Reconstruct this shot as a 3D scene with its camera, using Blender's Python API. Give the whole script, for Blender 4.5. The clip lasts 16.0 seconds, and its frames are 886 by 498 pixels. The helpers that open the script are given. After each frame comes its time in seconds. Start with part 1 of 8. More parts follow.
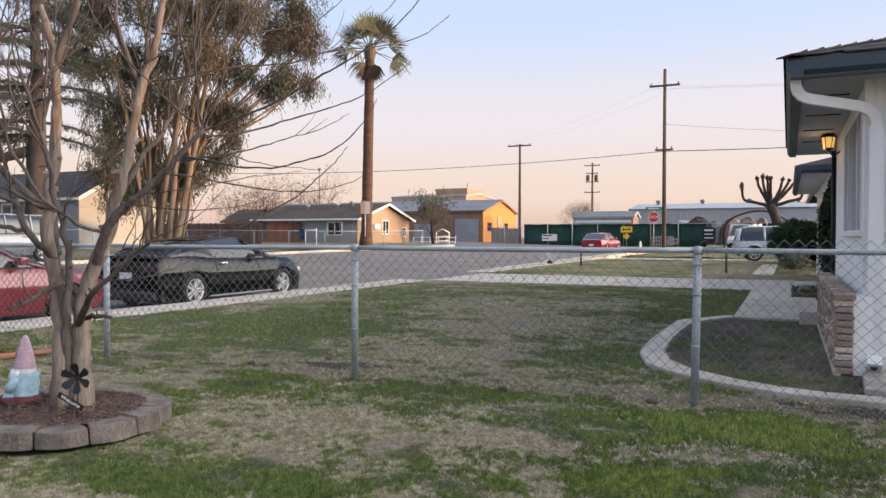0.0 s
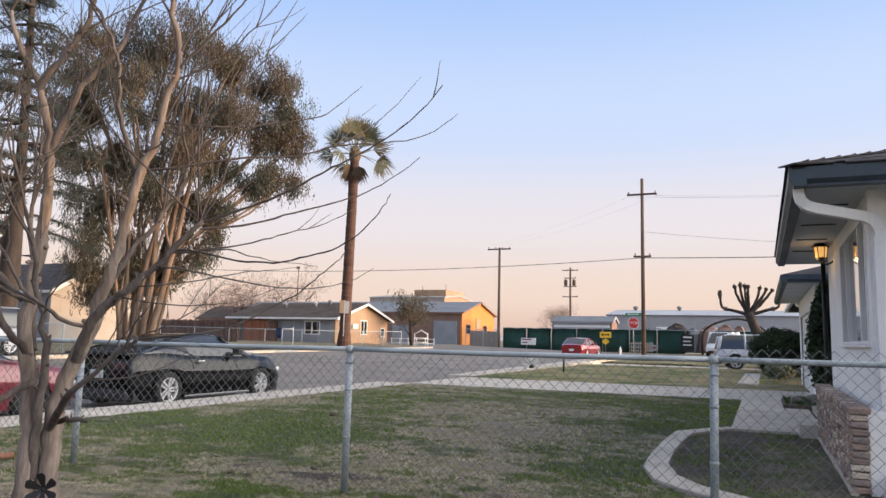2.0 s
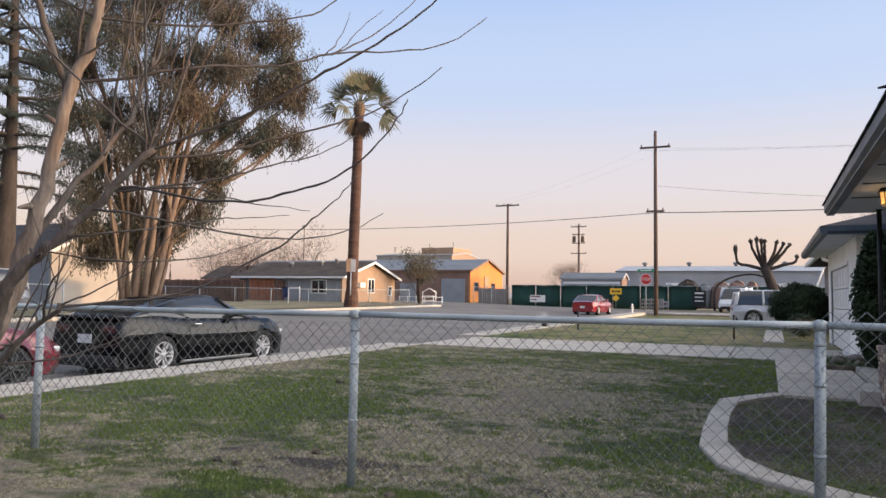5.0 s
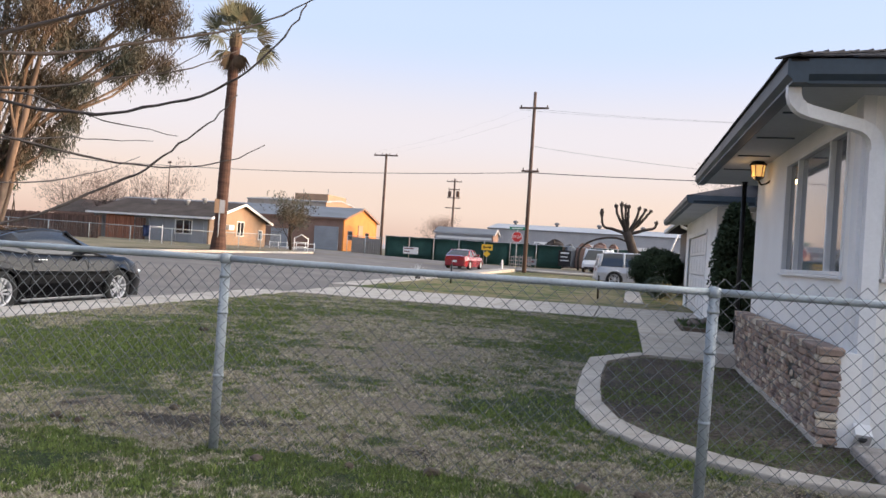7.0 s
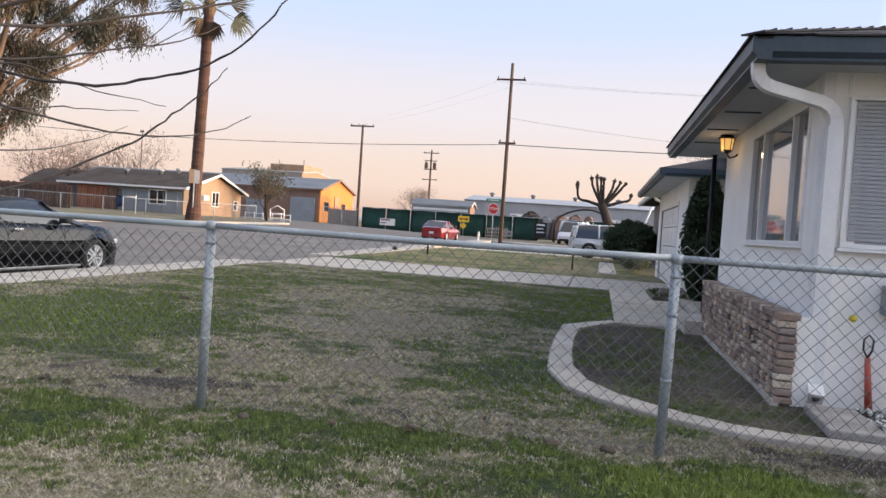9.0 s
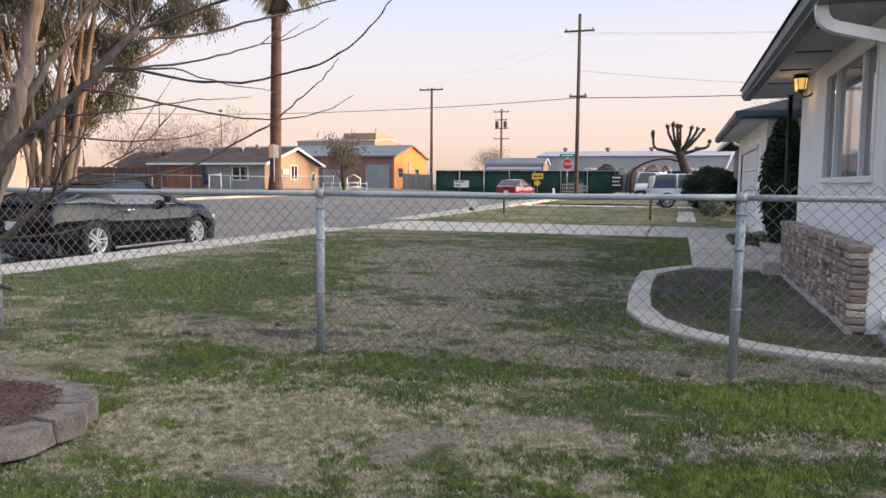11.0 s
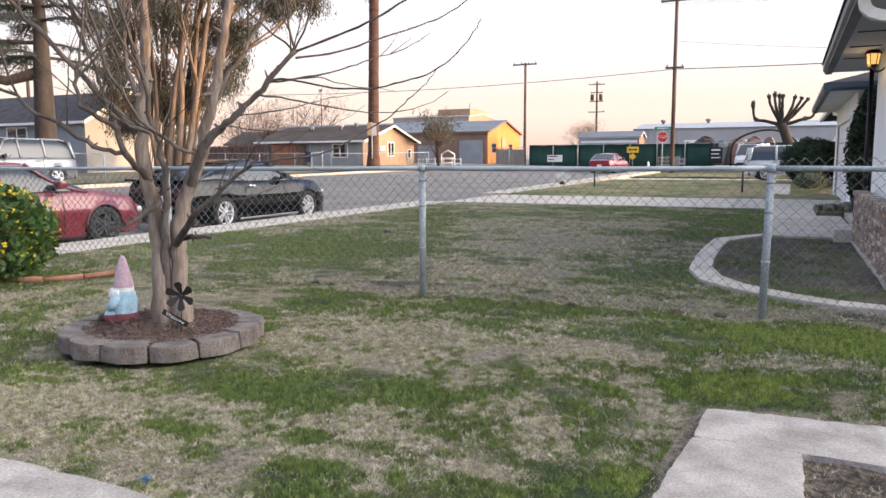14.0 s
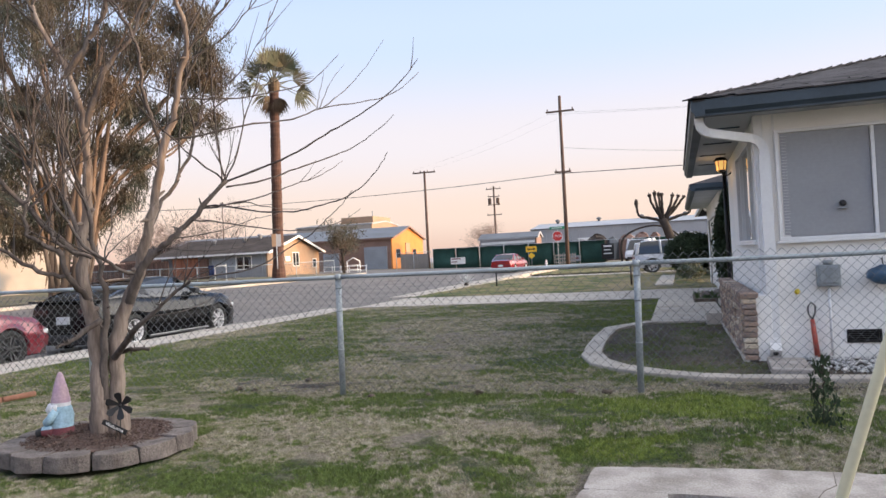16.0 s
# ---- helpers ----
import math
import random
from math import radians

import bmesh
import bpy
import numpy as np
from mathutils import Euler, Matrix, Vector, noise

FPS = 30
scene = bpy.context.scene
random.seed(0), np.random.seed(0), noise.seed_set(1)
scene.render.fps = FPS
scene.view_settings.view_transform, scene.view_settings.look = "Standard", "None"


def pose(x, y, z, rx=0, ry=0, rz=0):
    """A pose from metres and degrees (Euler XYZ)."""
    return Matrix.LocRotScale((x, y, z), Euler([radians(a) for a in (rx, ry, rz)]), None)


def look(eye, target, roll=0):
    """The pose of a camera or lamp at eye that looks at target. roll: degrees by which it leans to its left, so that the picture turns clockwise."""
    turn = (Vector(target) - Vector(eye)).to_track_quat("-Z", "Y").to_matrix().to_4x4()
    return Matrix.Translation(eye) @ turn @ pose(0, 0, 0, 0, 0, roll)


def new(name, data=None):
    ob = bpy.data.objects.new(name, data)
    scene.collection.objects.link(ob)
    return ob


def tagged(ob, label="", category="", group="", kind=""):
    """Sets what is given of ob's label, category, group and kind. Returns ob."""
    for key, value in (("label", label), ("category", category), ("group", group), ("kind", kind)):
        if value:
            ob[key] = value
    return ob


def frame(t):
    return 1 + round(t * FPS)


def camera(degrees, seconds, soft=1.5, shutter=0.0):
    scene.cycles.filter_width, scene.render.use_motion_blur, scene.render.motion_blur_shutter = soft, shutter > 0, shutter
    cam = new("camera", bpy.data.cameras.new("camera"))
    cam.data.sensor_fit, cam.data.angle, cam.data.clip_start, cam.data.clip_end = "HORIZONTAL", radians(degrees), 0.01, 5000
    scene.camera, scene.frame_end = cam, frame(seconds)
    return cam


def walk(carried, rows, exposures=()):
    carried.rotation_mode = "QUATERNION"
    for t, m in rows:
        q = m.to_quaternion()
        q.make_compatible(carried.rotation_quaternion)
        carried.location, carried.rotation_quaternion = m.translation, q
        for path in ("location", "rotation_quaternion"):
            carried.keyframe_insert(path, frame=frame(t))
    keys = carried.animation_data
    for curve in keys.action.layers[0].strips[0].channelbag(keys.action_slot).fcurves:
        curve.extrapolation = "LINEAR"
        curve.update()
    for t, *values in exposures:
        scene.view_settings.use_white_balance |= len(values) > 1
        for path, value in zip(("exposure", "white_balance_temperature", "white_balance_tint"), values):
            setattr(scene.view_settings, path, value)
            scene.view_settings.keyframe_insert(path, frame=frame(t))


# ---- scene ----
cam = camera(62.4, 16.0)
PATH = [
    (0, (0.185, -0.974, 1.232), (-0.668, 0.834, 1.198), 0.1),
    (0.5, (0.025, -0.983, 1.215), (-0.836, 0.822, 1.216), -0.1),
    (1, (-0.118, -0.981, 1.215), (-0.974, 0.819, 1.378), 0.5),
    (1.5, (-0.134, -0.953, 1.247), (-0.946, 0.863, 1.449), 1.2),
    (2, (-0.097, -0.833, 1.237), (-0.891, 0.986, 1.48), 1.3),
    (2.5, (-0.108, -0.776, 1.237), (-0.94, 1.019, 1.533), 1.8),
    (3, (-0.232, -0.589, 1.225), (-1.093, 1.181, 1.581), 2.0),
    (3.5, (-0.416, -0.406, 1.243), (-1.293, 1.347, 1.64), 2.1),
    (4, (-0.475, -0.177, 1.261), (-1.375, 1.58, 1.582), 2.0),
    (4.5, (-0.55, -0.008, 1.26), (-1.418, 1.783, 1.458), 1.1),
    (4.7, (-0.597, 0.059, 1.265), (-1.445, 1.862, 1.429), 0.9),
    (7, (-0.888, 0.482, 1.259), (-1.372, 2.423, 1.266), 3.7),
    (7.5, (-0.888, 0.447, 1.24), (-1.316, 2.4, 1.195), 4.4),
    (8, (-0.888, 0.502, 1.228), (-1.297, 2.458, 1.158), 4.4),
    (8.2, (-0.898, 0.451, 1.235), (-1.299, 2.409, 1.163), 4.3),
    (10.3, (-0.755, 0.074, 1.236), (-1.271, 2.006, 1.215), 1.7),
    (10.5, (-0.758, -0.01, 1.258), (-1.318, 1.91, 1.244), 1.8),
    (11, (-0.784, -0.251, 1.211), (-1.394, 1.645, 1.032), 0.4),
    (11.5, (-0.67, -0.468, 1.211), (-1.332, 1.391, 0.886), 1.8),
    (12, (-0.569, -0.621, 1.218), (-1.347, 1.189, 0.875), 2.7),
    (12.5, (-0.559, -0.775, 1.218), (-1.396, 1.021, 0.945), 2.3),
    (13, (-0.518, -1.026, 1.204), (-1.234, 0.804, 0.834), 2.4),
    (13.5, (-0.398, -1.192, 1.218), (-1.2, 0.611, 0.892), 1.1),
    (14, (-0.294, -1.337, 1.221), (-1.14, 0.459, 0.975), -0.3),
    (14.5, (-0.302, -1.543, 1.211), (-1.067, 0.297, 1.043), -0.8),
    (15, (-0.289, -1.702, 1.232), (-0.967, 0.177, 1.137), -1.3),
    (15.5, (-0.191, -1.851, 1.227), (-0.823, 0.046, 1.199), -2.2),
    (16, (-0.064, -2.026, 1.242), (-0.672, -0.121, 1.274), -2.9),
]
EXPOSE = [(0.0, -0.12), (1.0, -0.08), (2.0, -0.16), (2.5, -0.22), (3.5, -0.36), (4.0, -0.4), (4.5, -0.34), (7.0, -0.08), (8.0, -0.08), (10.5, -0.05), (11.0, -0.04), (12.0, 0.14), (12.5, 0.28), (13.5, 0.28), (14.5, 0.2), (15.0, 0.12), (16.0, 0.0)]
walk(cam, [(t, look(eye, target, roll)) for t, eye, target, roll in PATH], EXPOSE)

# ---------------------------------------------------------------- light
SUN_AZ, SUN_EL = 14.0, 2.1          # degrees from +x towards +y, and above the horizon
world = bpy.data.worlds.new("dusk_sky")
scene.world = world
world.use_nodes = True
wn, wl = world.node_tree.nodes, world.node_tree.links
wn.clear()
sky = wn.new("ShaderNodeTexSky")
sky.sky_type, sky.sun_disc = "NISHITA", False
sky.sun_elevation, sky.sun_rotation = radians(SUN_EL), radians(90 - SUN_AZ)
sky.air_density, sky.dust_density, sky.ozone_density = 1.0, 2.0, 2.0
coord = wn.new("ShaderNodeTexCoord")
split = wn.new("ShaderNodeSeparateXYZ")
wl.new(coord.outputs["Generated"], split.inputs[0])
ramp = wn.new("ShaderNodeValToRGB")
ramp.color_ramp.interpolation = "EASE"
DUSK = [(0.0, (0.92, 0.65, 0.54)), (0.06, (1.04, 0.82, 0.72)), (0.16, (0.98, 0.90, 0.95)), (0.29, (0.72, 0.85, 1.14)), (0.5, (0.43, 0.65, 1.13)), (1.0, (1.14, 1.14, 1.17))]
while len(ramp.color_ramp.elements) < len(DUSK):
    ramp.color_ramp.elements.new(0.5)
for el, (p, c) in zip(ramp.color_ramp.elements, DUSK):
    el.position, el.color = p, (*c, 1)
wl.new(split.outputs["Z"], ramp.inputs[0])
# the sunset side of the sky is brighter and warmer
toward = wn.new("ShaderNodeVectorMath")
toward.operation = "DOT_PRODUCT"
toward.inputs[1].default_value = (math.cos(radians(SUN_AZ)), math.sin(radians(SUN_AZ)), 0.1)
wl.new(coord.outputs["Generated"], toward.inputs[0])
side = wn.new("ShaderNodeMapRange")
side.inputs[1].default_value, side.inputs[2].default_value = 0.53, 1.0
side.inputs[3].default_value, side.inputs[4].default_value = 0.0, 1.0
wl.new(toward.outputs["Value"], side.inputs[0])
warm = wn.new("ShaderNodeMix")
warm.data_type = "RGBA"
warm.inputs[7].default_value = (9.2, 8.5, 7.7, 1)
wl.new(side.outputs[0], warm.inputs[0])
wl.new(ramp.outputs[0], warm.inputs[6])
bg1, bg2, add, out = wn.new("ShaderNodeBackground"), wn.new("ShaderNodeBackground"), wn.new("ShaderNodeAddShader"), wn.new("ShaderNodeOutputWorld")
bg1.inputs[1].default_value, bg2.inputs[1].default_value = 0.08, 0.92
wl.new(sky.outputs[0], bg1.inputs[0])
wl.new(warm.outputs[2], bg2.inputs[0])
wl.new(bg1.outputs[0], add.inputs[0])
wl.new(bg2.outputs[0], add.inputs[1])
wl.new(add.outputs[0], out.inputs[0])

sun = new("sun", bpy.data.lights.new("sun", "SUN"))
sun.data.energy, sun.data.angle, sun.data.color = 4.8, radians(0.6), (1.0, 0.6, 0.27)
sun_dir = Vector((math.cos(radians(SUN_AZ)) * math.cos(radians(SUN_EL)), math.sin(radians(SUN_AZ)) * math.cos(radians(SUN_EL)), math.sin(radians(SUN_EL))))
sun.matrix_world = look(sun_dir * 100, (0, 0, 0))

# ---------------------------------------------------------------- materials
def mat(name, color, rough=0.7, metal=0.0, vary=0.15, big=1.5, fine=30.0, bump=0.15, spec=0.5, coat=0.0, tint=None, stretch=(1, 1, 1), per_piece=0.0):
    """A surface with stains at one scale and grain at another. big, fine: patches per metre. tint: the colour of the stains."""
    m = bpy.data.materials.new(name)
    m.use_nodes = True
    n, l = m.node_tree.nodes, m.node_tree.links
    b = n["Principled BSDF"]
    geo = n.new("ShaderNodeNewGeometry")
    mp = n.new("ShaderNodeMapping")
    mp.inputs["Scale"].default_value = stretch
    l.new(geo.outputs["Position"], mp.inputs[0])
    n1, n2 = n.new("ShaderNodeTexNoise"), n.new("ShaderNodeTexNoise")
    n1.inputs["Scale"].default_value, n1.inputs["Detail"].default_value = big, 4
    n2.inputs["Scale"].default_value, n2.inputs["Detail"].default_value = fine, 3
    for k in (n1, n2):
        l.new(mp.outputs[0], k.inputs["Vector"])
    r1 = n.new("ShaderNodeMapRange")
    r1.inputs[1].default_value, r1.inputs[2].default_value = 0.35, 0.68
    l.new(n1.outputs["Fac"], r1.inputs[0])
    mx = n.new("ShaderNodeMix")
    mx.data_type = "RGBA"
    t = tint or tuple(c * (1 - 1.6 * vary) for c in color)
    mx.inputs[6].default_value, mx.inputs[7].default_value = (*[min(1, c * (1 + vary * 0.4)) for c in color], 1), (*t, 1)
    l.new(r1.outputs[0], mx.inputs[0])
    hs = n.new("ShaderNodeHueSaturation")
    v = n.new("ShaderNodeMapRange")
    v.inputs[1].default_value, v.inputs[2].default_value = 0.25, 0.75
    v.inputs[3].default_value, v.inputs[4].default_value = 1 - vary, 1 + vary
    l.new(n2.outputs["Fac"], v.inputs[0])
    last = v.outputs[0]
    if per_piece:
        info, pr, mul = n.new("ShaderNodeObjectInfo"), n.new("ShaderNodeMapRange"), n.new("ShaderNodeMath")
        pr.inputs[3].default_value, pr.inputs[4].default_value = 1 - per_piece, 1 + per_piece
        mul.operation = "MULTIPLY"
        l.new(info.outputs["Random"], pr.inputs[0])
        l.new(pr.outputs[0], mul.inputs[0])
        l.new(last, mul.inputs[1])
        last = mul.outputs[0]
    l.new(last, hs.inputs["Value"])
    l.new(mx.outputs[2], hs.inputs["Color"])
    l.new(hs.outputs[0], b.inputs["Base Color"])
    rr = n.new("ShaderNodeMapRange")
    rr.inputs[3].default_value, rr.inputs[4].default_value = max(0.02, rough - 0.08), min(1, rough + 0.08)
    l.new(n1.outputs["Fac"], rr.inputs[0])
    l.new(rr.outputs[0], b.inputs["Roughness"])
    b.inputs["Metallic"].default_value, b.inputs["Specular IOR Level"].default_value, b.inputs["Coat Weight"].default_value = metal, spec, coat
    if bump:
        bp = n.new("ShaderNodeBump")
        bp.inputs["Strength"].default_value, bp.inputs["Distance"].default_value = bump, 0.01
        l.new(n2.outputs["Fac"], bp.inputs["Height"])
        l.new(bp.outputs[0], b.inputs["Normal"])
    return m


def glow(name, color, strength):
    m = bpy.data.materials.new(name)
    m.use_nodes = True
    b = m.node_tree.nodes["Principled BSDF"]
    b.inputs["Base Color"].default_value = (*color, 1)
    b.inputs["Emission Color"].default_value, b.inputs["Emission Strength"].default_value = (*color, 1), strength
    return m


def grass_mat(name, blades):
    """Turf: the attribute 'green' (0 straw, 1 lush) picks the colour; blades vary one by one."""
    m = bpy.data.materials.new(name)
    m.use_nodes = True
    n, l = m.node_tree.nodes, m.node_tree.links
    b = n["Principled BSDF"]
    at = n.new("ShaderNodeAttribute")
    at.attribute_name = "green"
    geo, noi = n.new("ShaderNodeNewGeometry"), n.new("ShaderNodeTexNoise")
    noi.inputs["Scale"].default_value, noi.inputs["Detail"].default_value = (24.0 if blades else 35.0), 5
    l.new(geo.outputs["Position"], noi.inputs["Vector"])
    ad = n.new("ShaderNodeMath")
    ad.operation = "MULTIPLY_ADD"
    l.new(geo.outputs["Random Per Island"] if blades else noi.outputs["Fac"], ad.inputs[0])
    ad.inputs[1].default_value = 0.2 if blades else 0.5
    l.new(at.outputs["Fac"], ad.inputs[2])
    cr = n.new("ShaderNodeValToRGB")
    e = cr.color_ramp.elements
    stops = [(0.02, (0.105, 0.080, 0.064)), (0.2, (0.50, 0.44, 0.37)), (0.38, (0.36, 0.32, 0.24)), (0.54, (0.185, 0.198, 0.082)), (0.70, (0.090, 0.126, 0.048)), (0.82, (0.150, 0.200, 0.055)), (1.0, (0.22, 0.27, 0.064))]
    # ground under the blades is darker: shade between them is in its colour
    if not blades:
        stops = [(0.03, (0.044, 0.037, 0.032)), (0.15, (0.078, 0.062, 0.050)), (0.45, (0.185, 0.158, 0.125)), (0.66, (0.064, 0.068, 0.036)), (0.95, (0.026, 0.040, 0.017))]
    if blades is None:
        stops = [(0.2, (0.24, 0.19, 0.115)), (0.5, (0.185, 0.158, 0.08)), (0.72, (0.11, 0.12, 0.042)), (0.95, (0.06, 0.08, 0.022))]
    while len(e) < len(stops):
        e.new(0.5)
    for k, (p, c) in zip(e, stops):
        k.position, k.color = min(p, 1.0), (*c, 1)
    l.new(ad.outputs[0], cr.inputs[0])
    hs, v = n.new("ShaderNodeHueSaturation"), n.new("ShaderNodeMapRange")
    v.inputs[1].default_value, v.inputs[2].default_value = 0.3, 0.7
    v.inputs[3].default_value, v.inputs[4].default_value = 0.6, 1.4
    l.new(noi.outputs["Fac"], v.inputs[0])
    l.new(v.outputs[0], hs.inputs["Value"])
    l.new(cr.outputs[0], hs.inputs["Color"])
    l.new(hs.outputs[0], b.inputs["Base Color"])
    b.inputs["Roughness"].default_value = 0.75
    b.inputs["Specular IOR Level"].default_value = 0.12
    if not blades:
        bp = n.new("ShaderNodeBump")
        bp.inputs["Strength"].default_value, bp.inputs["Distance"].default_value = 0.8, 0.03
        l.new(noi.outputs["Fac"], bp.inputs["Height"])
        l.new(bp.outputs[0], b.inputs["Normal"])
    return m


def pane_mat(name, color, rough=0.03):
    """Window glass over a dim room: a smooth dark face that mirrors the sky."""
    m = mat(name, color, rough, 0.0, 0.1, 0.7, 2.0, 0.0, 0.8)
    m.node_tree.nodes["Principled BSDF"].inputs["Coat Weight"].default_value = 0.6 if color[0] > 0.05 else 0.2
    m.node_tree.nodes["Principled BSDF"].inputs["Coat Roughness"].default_value = 0.02
    return m


def brick_mat():
    """Tumbled brick in cream, tan, rose and grey, one tone a piece."""
    m = mat("tumbled_brick", (0.4, 0.3, 0.25), 0.92, spec=0.2, vary=0.22, big=9, fine=60, bump=0.5)
    n, l = m.node_tree.nodes, m.node_tree.links
    info, isl, ad, fr, cr = n.new("ShaderNodeObjectInfo"), n.new("ShaderNodeNewGeometry"), n.new("ShaderNodeMath"), n.new("ShaderNodeMath"), n.new("ShaderNodeValToRGB")
    ad.operation, fr.operation = "ADD", "FRACT"
    l.new(info.outputs["Random"], ad.inputs[0])
    l.new(isl.outputs["Random Per Island"], ad.inputs[1])
    l.new(ad.outputs[0], fr.inputs[0])
    l.new(fr.outputs[0], cr.inputs[0])
    tones = [(0.0, (0.17, 0.125, 0.115)), (0.2, (0.31, 0.23, 0.19)), (0.42, (0.40, 0.285, 0.22)), (0.6, (0.24, 0.195, 0.185)), (0.8, (0.46, 0.35, 0.255)), (1.0, (0.62, 0.55, 0.45))]
    e = cr.color_ramp.elements
    while len(e) < len(tones):
        e.new(0.5)
    for k, (p, c) in zip(e, tones):
        k.position, k.color = p, (*c, 1)
    hs = next(k for k in n if k.bl_idname == "ShaderNodeHueSaturation")
    mix = next(k for k in n if k.bl_idname == "ShaderNodeMix")
    fade = n.new("ShaderNodeMix")
    fade.data_type = "RGBA"
    fade.inputs[0].default_value = 0.88
    l.new(mix.outputs[2], fade.inputs[6])
    l.new(cr.outputs[0], fade.inputs[7])
    l.new(fade.outputs[2], hs.inputs["Color"])
    return m


